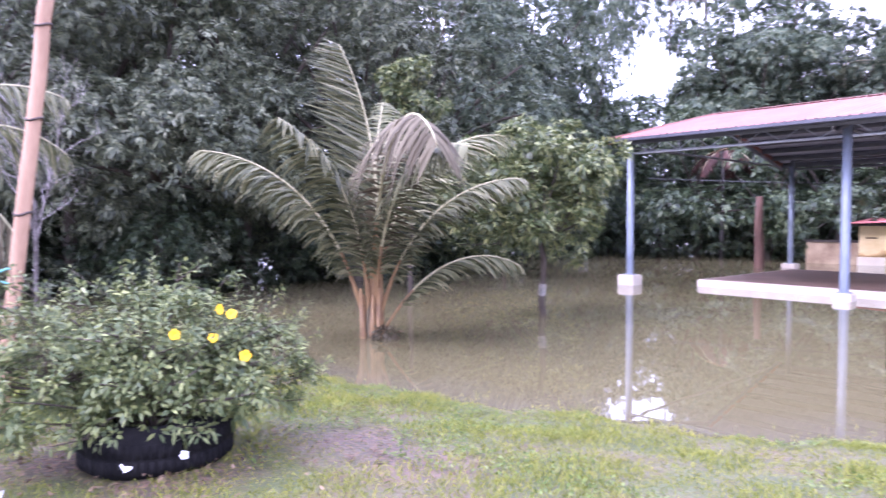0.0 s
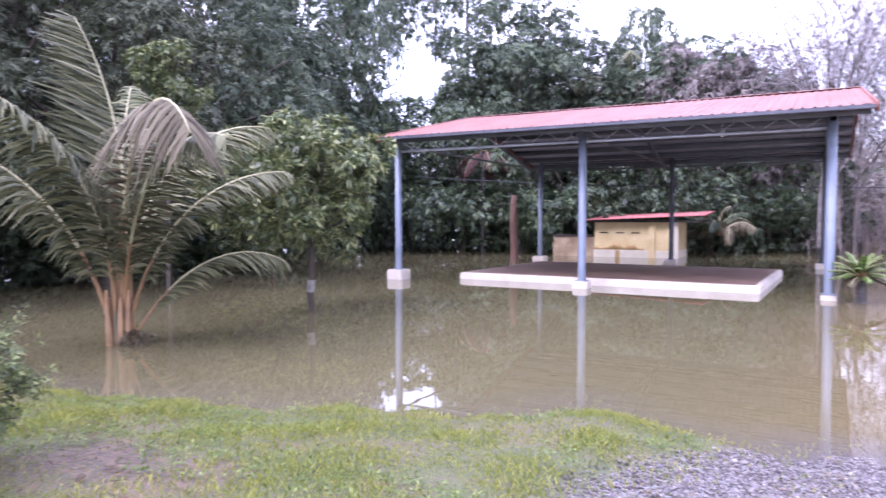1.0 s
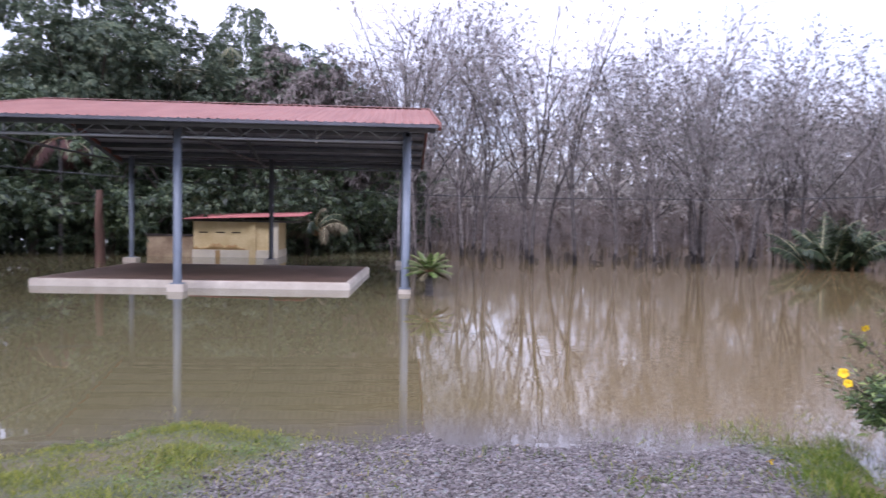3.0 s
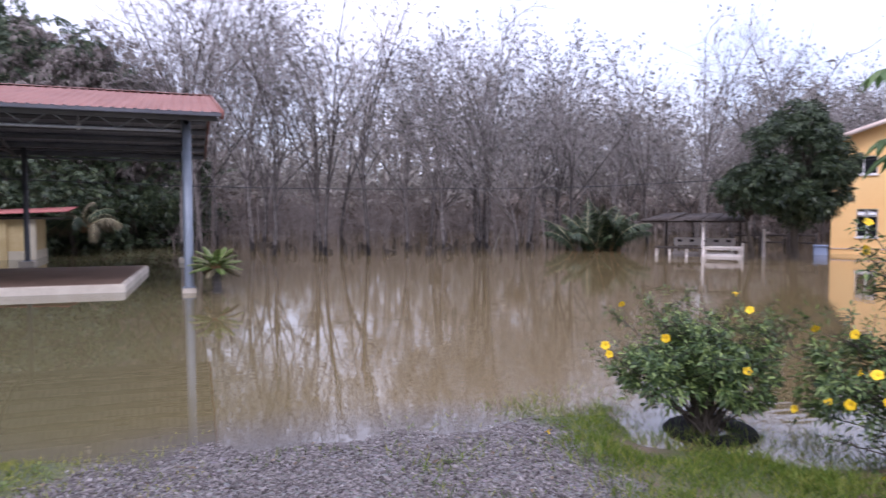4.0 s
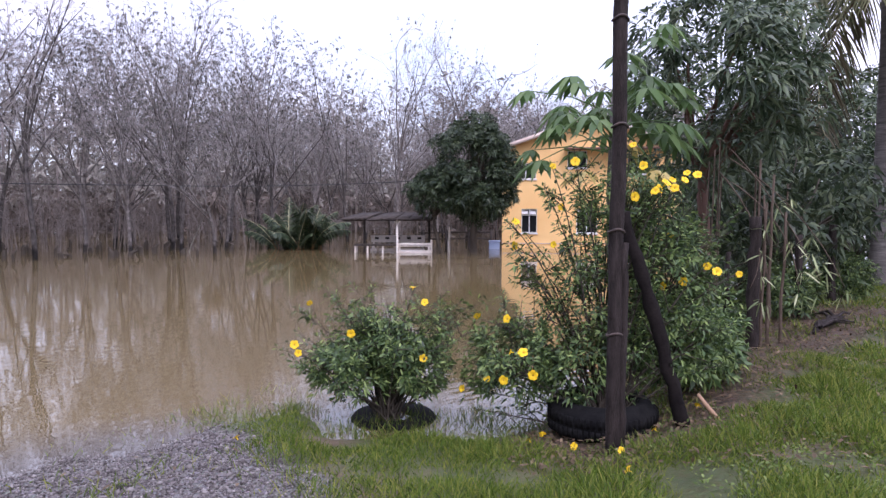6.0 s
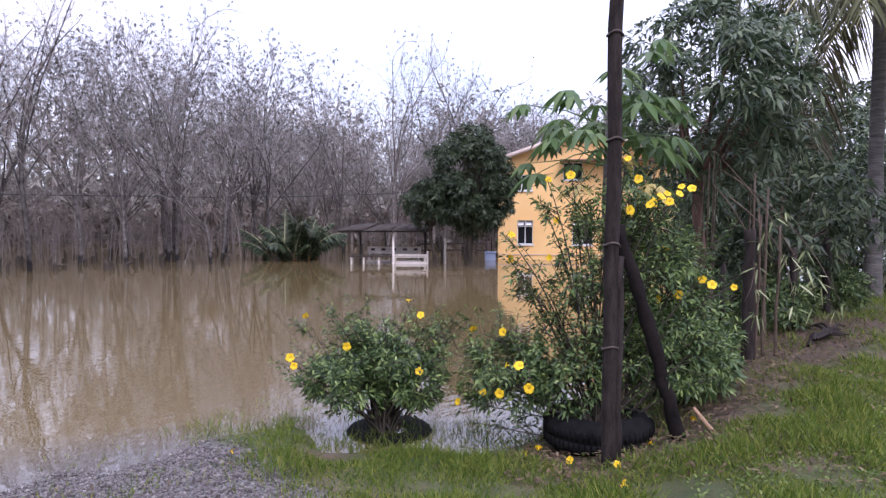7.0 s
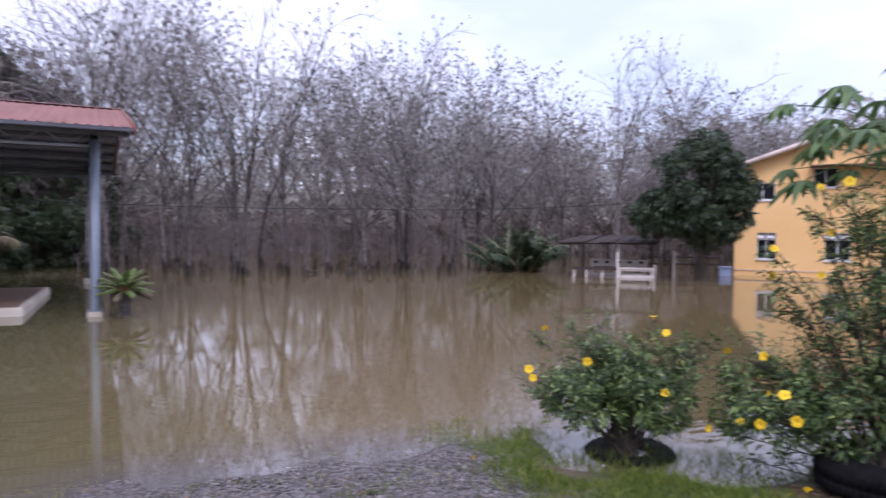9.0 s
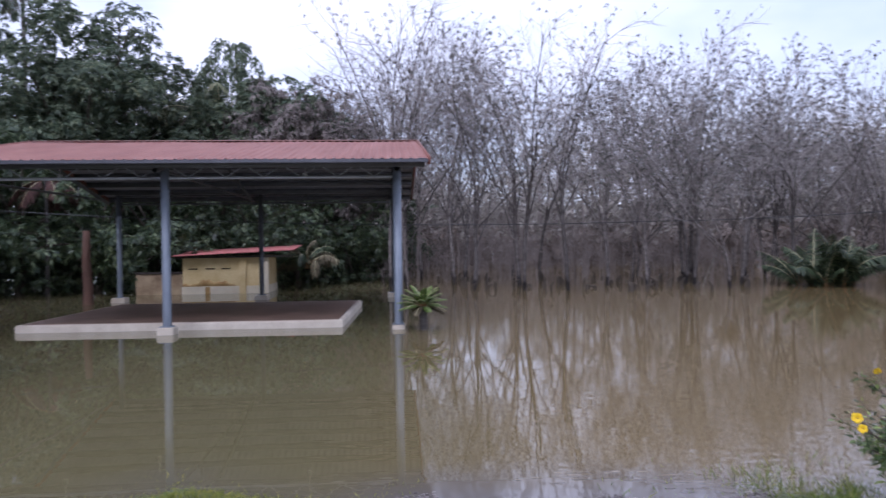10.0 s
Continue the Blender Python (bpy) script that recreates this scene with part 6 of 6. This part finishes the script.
# shrub in a big tyre at the yard's edge
tx, ty = -4.62, 1.40
tz = gz(tx, ty)
tyre("large black tyre lying flat as a planter on the grass", tx + 0.03, ty + 0.035, tz - 0.02, 0.46, 0.26, 0.30, seed=2)
SM = Matrix.Translation((tx, ty, tz + 0.15)) @ Matrix.Rotation(radians(73), 4, "Z")
shrub("bushy pale-green shrub with yellow trumpet flowers growing in a tyre", SM, 71,
      [((-0.58, 0.05, 0.42), (0.56, 0.5, 0.42), 0.32), ((0.08, 0.1, 0.52), (0.60, 0.55, 0.42), 0.36), ((0.60, 0.0, 0.36), (0.44, 0.45, 0.38), 0.24), ((0.0, -0.25, 0.3), (0.45, 0.35, 0.3), 0.08)],
      5600, 0.055, M_BUSHPALE, [(0.12, -0.45, 0.70), (0.53, -0.40, 0.53), (0.48, -0.22, 0.77), (0.40, -0.27, 0.81), (0.34, -0.42, 0.66), (-1.0, -0.1, 0.55)], (0.1, -1.0), sprigs=80, wide=0.40, k=6, gaps=0.02,
      sprays=[(-1.05, -0.1, 0.86), (-0.78, 0.0, 1.0), (-0.45, -0.1, 0.98), (-0.15, 0.1, 1.08), (0.2, 0.0, 1.1), (0.5, 0.0, 1.0), (0.85, -0.1, 0.86), (1.08, -0.1, 0.6), (1.12, -0.1, 0.32), (0.9, -0.35, 0.2), (0.55, -0.6, 0.34), (0.15, -0.66, 0.46), (-0.3, -0.66, 0.5), (-0.7, -0.55, 0.42), (-1.1, -0.4, 0.3), (0.3, -0.5, 0.12), (-0.5, -0.55, 0.16)])
# shrub in a half-drowned tyre at the waterline
ax, ay = 3.95, 4.42
tyre("black tyre half sunk at the waterline under a shrub", ax + 0.10, ay + 0.06, -0.235, 0.42, 0.15, 0.25, tilt=0, seed=3)
AM = Matrix.Translation((ax, ay, 0.02)) @ Matrix.Rotation(radians(-42), 4, "Z")
shrub("compact dark-green shrub with yellow trumpet flowers at the waterline", AM, 72,
      [((-0.32, 0.0, 0.46), (0.42, 0.40, 0.2), 0.5), ((0.2, 0.0, 0.48), (0.32, 0.38, 0.22), 0.38), ((-0.05, 0.0, 0.68), (0.26, 0.25, 0.16), 0.12)],
      2000, 0.062, M_BUSH, [(-0.66, -0.1, 1.02), (-0.30, -0.32, 0.80), (-0.78, -0.15, 0.68), (-0.74, -0.2, 0.62), (0.28, -0.35, 0.60), (0.20, -0.05, 1.14), (0.30, -0.1, 1.02)], (0.0, -1.0), sprigs=40, wide=0.31, k=6, gaps=-0.08,
      sprays=[(-0.31, 0, 1.19), (-0.56, 0.05, 1.12), (0.66, 0, 1.06), (0.48, 0.1, 1.08), (-0.74, 0, 0.92), (0.22, 0, 1.14), (0.47, -0.2, 0.72), (-0.78, -0.1, 0.48), (-0.6, -0.25, 0.34), (0.47, -0.1, 0.45), (-0.03, 0.1, 1.02), (-0.2, 0.3, 0.95), (0.3, 0.35, 0.9), (0.1, -0.4, 0.75), (-0.3, -0.4, 0.7), (0.35, -0.3, 0.38), (-0.45, 0.3, 0.8), (0.02, -0.2, 0.95), (0.80, 0.0, 1.02), (0.74, 0.1, 0.90), (0.70, -0.15, 0.78)])
# the big climbing shrub behind the pole
bx, by = 4.78, 2.84
bz = gz(bx, by)
tyre("black tyre planter standing on bare soil beside the pole", bx, by, max(bz, 0.02) - 0.02, 0.42, 0.24, 0.26, seed=4)
BM = Matrix.Translation((bx, by, 0.12)) @ Matrix.Rotation(radians(-59), 4, "Z")
shrub("tall rambling dark-green shrub with many yellow trumpet flowers", BM, 73,
      [((-0.68, 0.0, 0.45), (0.40, 0.35, 0.30), 0.24), ((-0.2, 0.0, 0.5), (0.32, 0.3, 0.3), 0.08), ((-0.18, 0.3, 1.2), (0.2, 0.3, 0.35), 0.04), ((0.55, 0.4, 0.65), (0.42, 0.4, 0.42), 0.26), ((0.5, 0.5, 1.25), (0.4, 0.4, 0.4), 0.2), ((0.1, 0.4, 1.75), (0.36, 0.35, 0.28), 0.12)],
      3600, 0.066, M_BUSH, [(-1.10, -0.1, 0.26), (-0.86, -0.3, 0.40), (-0.72, -0.38, 0.42), (-0.5, -0.38, 0.47), (-0.68, -0.3, 0.62), (-0.58, -0.35, 0.63), (-0.74, -0.1, 0.84), (-1.0, 0, 0.84), (-0.42, 0.2, 2.05), (-0.24, 0.15, 2.08), (-0.40, 0.1, 1.42), (-0.72, 0.2, 1.60), (-0.73, 0.25, 1.40), (-0.35, 0.2, 1.72), (0.2, 0.1, 2.2), (0.28, 0.1, 2.04), (0.12, 0.12, 1.86), (0.22, 0.1, 1.80), (0.40, 0.15, 1.86), (0.50, 0.15, 1.93), (0.60, 0.12, 1.98), (0.44, -0.05, 1.90), (0.50, -0.06, 1.86), (0.57, -0.05, 1.92), (0.36, -0.06, 1.84), (0.66, -0.02, 1.96), (0.78, 0.25, 1.26), (0.85, 0.25, 1.22), (1.02, 0.3, 1.2), (0.45, 0.2, 1.1), (0.6, 0.2, 1.14), (0.5, 0.25, 1.5)], (-0.1, -1.0), sprigs=60, wide=0.31, k=4, gaps=-0.1,
      sprays=[(-0.77, 0.2, 1.6), (-0.74, 0.25, 1.38), (-0.5, 0.3, 1.88), (-0.26, 0.3, 2.2), (-0.42, 0.1, 2.04), (-0.62, 0.2, 1.12), (0.57, 0.2, 1.96), (0.38, 0.2, 1.88), (0.18, 0.2, 2.18), (0.28, 0.3, 2.05), (1.07, 0.5, 1.7), (0.99, 0.3, 1.2), (0.77, 0.2, 1.28), (0.85, 0.2, 0.86), (0.9, 0.2, 0.52), (-1.09, -0.1, 0.26), (-0.98, 0, 0.82), (-1.06, -0.1, 0.5), (-0.72, -0.1, 0.8), (-0.95, -0.1, 0.1), (-0.5, 0, 0.95), (-0.4, -0.3, 0.3), (0.6, 0, 0.95), (0.3, 0.3, 1.5), (0.7, -0.3, 0.75)])
low_bush = shrub("low feathery green shrub on the bank", Matrix.Translation((5.9, 2.75, gz(5.9, 2.75))), 74, [((0, 0, 0.42), (0.5, 0.5, 0.42), 1.0)], 600, 0.10, M_BUSH, [], (0, -1), sprigs=14, name="low_shrub", k=4)
for i, (x, y, s) in enumerate([(6.7, 3.1, 0.9), (7.4, 3.6, 1.1), (8.6, 3.9, 1.2), (10.0, 3.3, 0.9), (12.4, 3.2, 0.9), (-6.6, 0.3, 0.8), (-6.2, 2.4, 0.5)]):
    copy_thing(low_bush, place(x, y, s, 70 * i, gz(x, y)))

# ---------------------------------------------------------------- poles, posts, papaya, bank clutter
px, py = 4.22, 2.41
round_post("utility_pole", "tall weathered dark wooden pole bound with wire at the bank", "pole", px, py, gz(px, py) - 0.4, 4.6, 0.049, M_DARKPOLE, (0.02, 0.0), 5, seed=11)
round_post("prop_pole", "thinner dark pole strapped beside the tall one", "pole", px + 0.032, py - 0.046, gz(px, py) - 0.3, 1.6, 0.028, M_DARKPOLE, (0.0, 0.0), 0, seed=12)
log = thing("leaning_log", "blackened log leaning into the shrub beside the pole", "log", pose(0, 0, 0))
g = Geo()
lg_s = np.linspace(0, 1, 16)
lg_r = rngs(19)
tube(g, np.stack([4.80 - 0.07 * lg_s + 0.035 * np.sin(lg_s * 4.0) + lg_r.normal(0, 0.009, 16), 2.14 + 0.52 * lg_s + lg_r.normal(0, 0.009, 16), 0.10 + 1.7 * lg_s], 1), (0.058 - 0.014 * lg_s) * (1 + lg_r.normal(0, 0.12, 16)), 10)
part("shaft", g.mesh("shaft", M_LOG, True), log)
g = Geo()
tube(g, [(4.98, 2.02, gz(4.98, 2.02)), (4.88, 2.12, 0.5)], [0.02, 0.012], 8)
part("broken_stick", g.mesh("broken_stick", M_POLE, True), log, "pale broken stick")
for i, (x, y, h, r) in enumerate([(7.68, 2.80, 1.75, 0.065), (9.9, 3.05, 1.5, 0.05), (11.9, 3.2, 1.6, 0.06), (14.0, 3.55, 1.5, 0.06), (8.7, 3.5, 1.3, 0.03)]):
    round_post("fence_post", "weathered wooden fence post on the leafy bank", "post", x, y, gz(x, y) - 0.4, h, r, M_DARKPOLE, (0.0, 0.0), 0, "fence posts", 20 + i)
round_post("peeled_pole", "pinkish peeled wooden pole leaning beside the shrub, bound with wire", "pole", -5.745, 0.73, 0.0, 4.6, 0.05, M_POLE, (0.12, 0.54), 5, seed=31)
rope = thing("rope_loop", "teal rope looped round the peeled pole", "rope", pose(-5.735, 0.77, 0))
for k in range(2):
    g = Geo()
    s = np.linspace(0, 1, 16)
    tube(g, np.stack([0.05 - 0.15 * s + 0.02 * np.sin(9 * s), 0.1 - 0.5 * s, 1.32 + 0.07 * k - 0.12 * s + 0.06 * np.sin(7 * s + k)], 1), [0.008] * 16, 5)
    part("strand", g.mesh("strand", M_ROPE), rope)

# papaya-like plant
pap = thing("papaya_tree", "slim papaya tree with large lobed leaves, some yellowed", "tree", pose(5.75, 3.35, 0))
g = Geo()
tube(g, [(0, 0, -0.3), (0.02, 0, 1.0), (0, 0.02, 2.0), (0.0, 0, 2.85)], [0.06, 0.055, 0.05, 0.04], 10)
part("trunk", g.mesh("trunk", M_PALMBARK, True), pap)
rg = rngs(91)
for k in range(44):
    az, el = k * 137.5 + rg.uniform(-10, 10), rg.uniform(-20, 60) if k < 39 else rg.uniform(-60, -30)
    ln = rg.uniform(0.4, 0.85)
    d = np.array([math.cos(radians(az)) * math.cos(radians(el)), math.sin(radians(az)) * math.cos(radians(el)), math.sin(radians(el))])
    b = np.array([0, 0, rg.uniform(2.3, 2.85)])
    e = b + d * ln
    st = Geo()
    tube(st, [b, (b + e) / 2 + np.array([0, 0, 0.05]), e], [0.009, 0.006, 0.004], 5)
    lf = Geo(6)
    h = unit(np.array([d[0], d[1], 0.0]))
    sd = np.array([-h[1], h[0], 0])
    fan = np.radians(np.array([-120, -80, -42, 0, 42, 80, 120.0]))
    dirs = np.cos(fan)[:, None] * h + np.sin(fan)[:, None] * sd
    dirs[:, 2] -= rg.uniform(0.0, 0.35)
    leaves(lf, np.tile(e, (7, 1)), dirs, np.tile([0, 0, 1.0], (7, 1)) + rg.normal(0, 0.1, (7, 3)), rg.uniform(0.18, 0.30) * np.array([0.6, 0.8, 0.95, 1.05, 0.95, 0.8, 0.6]), 0.075, 0.6)
    leafp = part("leaf", lf.mesh("leaf", M_YELLEAF if k >= 41 else M_PAPAYA), pap, "yellowed hanging leaf" if k >= 41 else "")
    part("stalk", st.mesh("stalk", M_PAPAYA), leafp)

# drooping bamboo sprays and thin canes on the bank
for i, ends in enumerate([[((7.55, 3.25, 2.35), (7.9, 2.6, 1.55), (7.45, 2.75, 1.0)), ((7.7, 3.2, 2.6), (8.3, 2.8, 2.0), (8.05, 2.25, 1.08))], [((7.8, 3.3, 2.5), (8.7, 2.6, 1.9), (8.35, 2.1, 1.0)), ((7.75, 3.2, 2.2), (8.1, 2.5, 1.7), (7.85, 2.4, 0.95))]]):
    bb = thing("bamboo_spray", "thin drooping bamboo stems with pale narrow leaves", "bamboo", pose(0, 0, 0), "bamboo sprays")
    for b, mid, t in ends:
        s = np.linspace(0, 1, 9)[:, None]
        b, mid, t = np.array(b), np.array(mid), np.array(t)
        low = np.array([[b[0] - 0.1, b[1], gz(b[0], b[1]) - 0.1], [b[0] - 0.06, b[1], 1.2]])
        pts = np.concatenate([low, (1 - s) ** 2 * b + 2 * s * (1 - s) * mid + s * s * t])
        g = Geo()
        tube(g, pts, np.linspace(0.010, 0.004, 11), 5)
        stp = part("stem", g.mesh("stem", M_CANE), bb)
        lg = Geo(6)
        c = pts[[6, 8, 9, 10, 10]] + rg.normal(0, 0.07, (5, 3))
        rosettes(lg, c, np.tile([0, 0, -0.6], (5, 1)), 4, 0.17, 0.024, rg, 52, 0.25)
        part("foliage", lg.mesh("foliage", M_BAMBOO), stp, "pale narrow hanging leaves")
for i, (x, y, h) in enumerate([(7.80, 2.78, 1.9), (7.92, 2.72, 2.2), (8.02, 2.66, 1.8), (8.3, 3.0, 2.4), (8.75, 3.0, 2.0), (9.4, 3.4, 2.4), (10.6, 3.5, 2.2)]):
    cane = thing("thin_cane", "thin brown dead cane standing on the bank", "cane", pose(x, y, 0), "dead canes")
    g = Geo()
    zz = np.linspace(gz(x, y) - 0.1, h, 6)
    tube(g, np.stack([np.cumsum(rg.normal(0, 0.02, 6)), np.cumsum(rg.normal(0, 0.02, 6)), zz], 1), np.linspace(0.02, 0.012, 6), 6)
    part("shaft", g.mesh("shaft", M_CANE, True), cane)
deb = thing("fallen_log", "heap of rotten dark bark and broken branches on the bank", "log", pose(9.3, 2.5, gz(9.3, 2.5), 0, 0, 5))
g = Geo()
tube(g, [(-0.7, 0.02, 0.03), (-0.3, 0.05, 0.08), (0.1, 0.0, 0.07), (0.5, 0.03, 0.06), (0.9, -0.02, 0.03)], [0.02, 0.05, 0.045, 0.05, 0.015], 9)
part("shaft", g.mesh("shaft", M_DARKPOLE, True), deb)
for q in range(9):
    g = Geo()
    x0, a0 = rg.uniform(-0.6, 0.6), rg.uniform(-0.6, 0.6)
    tube(g, [(x0, 0, 0.08), (x0 + 0.3 * math.cos(a0), 0.3 * math.sin(a0), 0.12), (x0 + 0.75 * math.cos(a0), 0.75 * math.sin(a0), 0.04)], [0.022, 0.018, 0.008], 6)
    part("broken_branch", g.mesh("broken_branch", M_DARKPOLE, True), deb)

# reddish trunk and dead frond behind the pavilion
rt = thing("dead_tree", "bare reddish tree trunk standing in water behind the platform", "tree", pose(-10.6, 25.2, 0))
g = Geo()
tube(g, [(0, 0, -0.8), (0.02, 0, 0.6), (-0.03, 0, 1.6), (0, 0, 2.6)], [0.19, 0.16, 0.14, 0.11], 10)
part("trunk", g.mesh("trunk", M_REDBARK, True), rt)

# ---------------------------------------------------------------- ground cover
rg = rngs(500)


def scatter(n, az0, az1, r0, r1):
    az = np.radians(rg.uniform(az0, az1, n))
    r = np.sqrt(rg.uniform(r0 * r0, r1 * r1, n))
    return r * np.sin(az), r * np.cos(az)


def grass_blades(n, az0, az1, r0, r1, h, keep_gravel, name, mat, w=0.007, thr=-0.25, wade=0.035):
    x, y = scatter(n, az0, az1, r0, r1)
    z = ground_top(x, y)
    pn = patchy(zip(x, y), 1.7, 3.0)
    gw = gravel_weight(x, y)
    sw = soil_weight(x, y)
    ok = (z > -wade - 0.07 * rg.uniform(0, 1, n) ** 3) & (rg.uniform(0, 1, n) > 0.9 * sw) & (rg.uniform(0, 1, n) < 0.36 + np.maximum(z, 0) / 0.10) & (pn > thr + 0.1 * rg.normal(0, 1, n)) & (rg.uniform(0, 1, n) > gw * (1 - keep_gravel) - 0.0)
    tuft = np.clip(1.05 + 1.5 * pn[ok], 0.7, 2.2)
    x, y, z = x[ok], y[ok], z[ok]
    m = len(x)
    g = Geo()
    d = unit(np.stack([rg.normal(0, 0.45, m), rg.normal(0, 0.45, m), np.ones(m)], 1))
    leaves(g, np.stack([x, y, z - 0.01], 1), d, np.stack([rg.normal(0, 1, m), rg.normal(0, 1, m), np.zeros(m)], 1), h * tuft * rg.uniform(0.5, 1.4, m) + 1.2 * np.maximum(-z, 0), w, 0.25)
    return tagged(new(name, g.mesh(name, mat)), "wet yellow-green grass growing to the waterline", "grass", kind="stuff")


grass_blades(132000, -86, 2, 3.5, 8.6, 0.06, 0.10, "grass", M_GRASSDRY, 0.006, -0.55, 0.012)
grass_blades(120000, 16, 80, 3.5, 8.2, 0.10, 0.05, "grass", M_GRASS, 0.0065, -0.32, 0.075)
grass_blades(26000, 66, 84, 8, 17, 0.10, 0.0, "grass", M_GRASS, 0.012, -0.2)
grass_blades(1500, -8, 24, 3.6, 5.3, 0.05, 1.0, "grass", M_GRASS, 0.008, 0.28)
grass_blades(18000, -180, 180, 0.6, 3.5, 0.09, 0.02, "grass", M_GRASS, 0.009, -0.45)
# broad weeds among the grass
x, y = scatter(4200, -88, -8, 3.4, 7.0)
x2, y2 = scatter(1100, 58, 86, 3.4, 6.5)
x, y = np.concatenate([x, x2]), np.concatenate([y, y2])
z = ground_top(x, y)
ok = (z > 0.01) & (gravel_weight(x, y) < 0.3) & (patchy(zip(x, y), 1.1, 9.0) > -0.05)
lg = Geo(6)
c = np.stack([x[ok], y[ok], z[ok] + 0.015], 1)
rosettes(lg, c, np.tile([0, 0, 1.0], (len(c), 1)), 4, 0.032, 0.016, rg, 62, 0.2)
tagged(new("weeds", lg.mesh("weeds", M_WEED)), "small broad-leaved weeds among the grass", "weeds", kind="stuff")
# dead leaves and clippings
x, y = scatter(15000, 52, 80, 4.3, 13)
x2, y2 = scatter(900, -88, -55, 3.6, 6.5)
x3, y3 = scatter(60, -14, 32, 3.9, 5.7)
x, y = np.concatenate([x, x2, x3]), np.concatenate([y, y2, y3])
z = ground_top(x, y)
ok = (z > 0.0) & (rg.uniform(0, 1, len(x)) < 0.22 + soil_weight(x, y) + (gravel_weight(x, y) > 0.5))
lg = Geo(6)
m = int(ok.sum())
leaves(lg, np.stack([x[ok], y[ok], z[ok] + 0.035], 1), unit(np.stack([rg.normal(0, 1, m), rg.normal(0, 1, m), rg.normal(0, 0.15, m)], 1)), np.tile([0, 0, 1.0], (m, 1)), rg.uniform(0.035, 0.085, m), 0.024, 0.1)
tagged(new("leaf_litter", lg.mesh("leaf_litter", M_LITTER)), "brown fallen leaves on the grassy bank", "leaf litter", kind="stuff")


# gravel
def stones(n, az0, az1, r0, r1, size):
    x, y = scatter(n, az0, az1, r0, r1)
    z = ground_top(x, y)
    ok = (gravel_weight(x, y) > rg.uniform(0.25, 0.75, n)) & (z > -0.045)
    x, y, z = x[ok], y[ok], z[ok]
    m = len(x)
    base = np.array([(1, 0, 0), (0.3, 0.9, 0.05), (-0.8, 0.55, 0), (-0.75, -0.6, 0.05), (0.35, -0.9, 0), (0.1, 0.05, 0.75), (0.0, 0.0, -0.6)])
    v = base[None] * (1 + rg.normal(0, 0.22, (m, 7, 3)))
    s = size * rg.lognormal(0, 0.35, m)
    a = rg.uniform(0, 6.28, m)
    ca, sa = np.cos(a)[:, None], np.sin(a)[:, None]
    vx, vy = v[..., 0] * ca - v[..., 1] * sa, v[..., 0] * sa + v[..., 1] * ca
    v = np.stack([vx, vy, v[..., 2]], -1) * s[:, None, None] + np.stack([x, y, z + 0.004], 1)[:, None]
    f = np.array([(0, 1, 5), (1, 2, 5), (2, 3, 5), (3, 4, 5), (4, 0, 5), (1, 0, 6), (2, 1, 6), (3, 2, 6), (4, 3, 6), (0, 4, 6)])
    g = Geo(3)
    g.add(v.reshape(-1, 3), (np.arange(m)[:, None, None] * 7 + f[None]).reshape(-1, 3))
    return g


g = stones(46000, -26, 42, 3.6, 6.3, 0.0078)
g2 = stones(1200, -26, 42, 3.6, 5.9, 0.014)
v2, f2 = g2.arrays()
g.add(v2, f2)
# coarser cover round where one stands
v2, f2 = stones(34000, -180, 180, 0.1, 3.7, 0.0105).arrays()
g.add(v2, f2)
tagged(new("gravel", g.mesh("gravel", M_GRAVEL)), "loose grey crushed gravel running into the water", "gravel", kind="stuff")

# fallen flowers and scraps
for i, (az, r) in enumerate([(53.5, 5.15), (57.2, 4.95), (61.0, 4.65), (61.6, 4.3), (54.6, 5.3), (63.4, 5.2), (29.6, 5.35), (66.5, 5.6)]):
    x, y, _ = polar(az, r)
    fl = thing("fallen_flower", "fallen yellow flower lying on the grass", "flower", pose(x, y, gz(x, y) + 0.045, rg.uniform(-60, 60), rg.uniform(-60, 60), rg.uniform(0, 360)) @ Matrix.Scale(0.52, 4), "fallen flowers")
    part("blossom", FLOWER, fl)
for i, (az, r, zz) in enumerate([(-75.4, 4.15, 0.42), (-84.5, 4.3, 0.18), (-83.3, 4.4, 0.2), (-71.2, 4.2, 0.44)]):
    x, y, _ = polar(az, r)
    g = Geo()
    q = rg.normal(0, 0.01, (9, 3))
    gx, gy = np.meshgrid([-0.03, 0, 0.03], [-0.02, 0, 0.02])
    vv = np.stack([gx.ravel(), gy.ravel(), np.zeros(9)], 1) + q
    vv2 = vv + np.array([0, 0, 0.012])
    ff = [(0, 1, 4, 3), (1, 2, 5, 4), (3, 4, 7, 6), (4, 5, 8, 7)]
    g.add(np.concatenate([vv, vv2]), ff + [tuple(k + 9 for k in fq) for fq in ff] + [(0, 1, 10, 9), (1, 2, 11, 10), (2, 5, 14, 11), (5, 8, 17, 14), (8, 7, 16, 17), (7, 6, 15, 16), (6, 3, 12, 15), (3, 0, 9, 12)])
    scrap = thing("plastic_scrap", "crumpled white plastic scrap lying by the tyre", "litter", pose(x, y, max(zz, gz(x, y) + 0.03), rg.uniform(20, 70), 0, rg.uniform(0, 360)), "plastic scraps")
    part("sheet", g.mesh("sheet", M_WHITEPL), scrap)
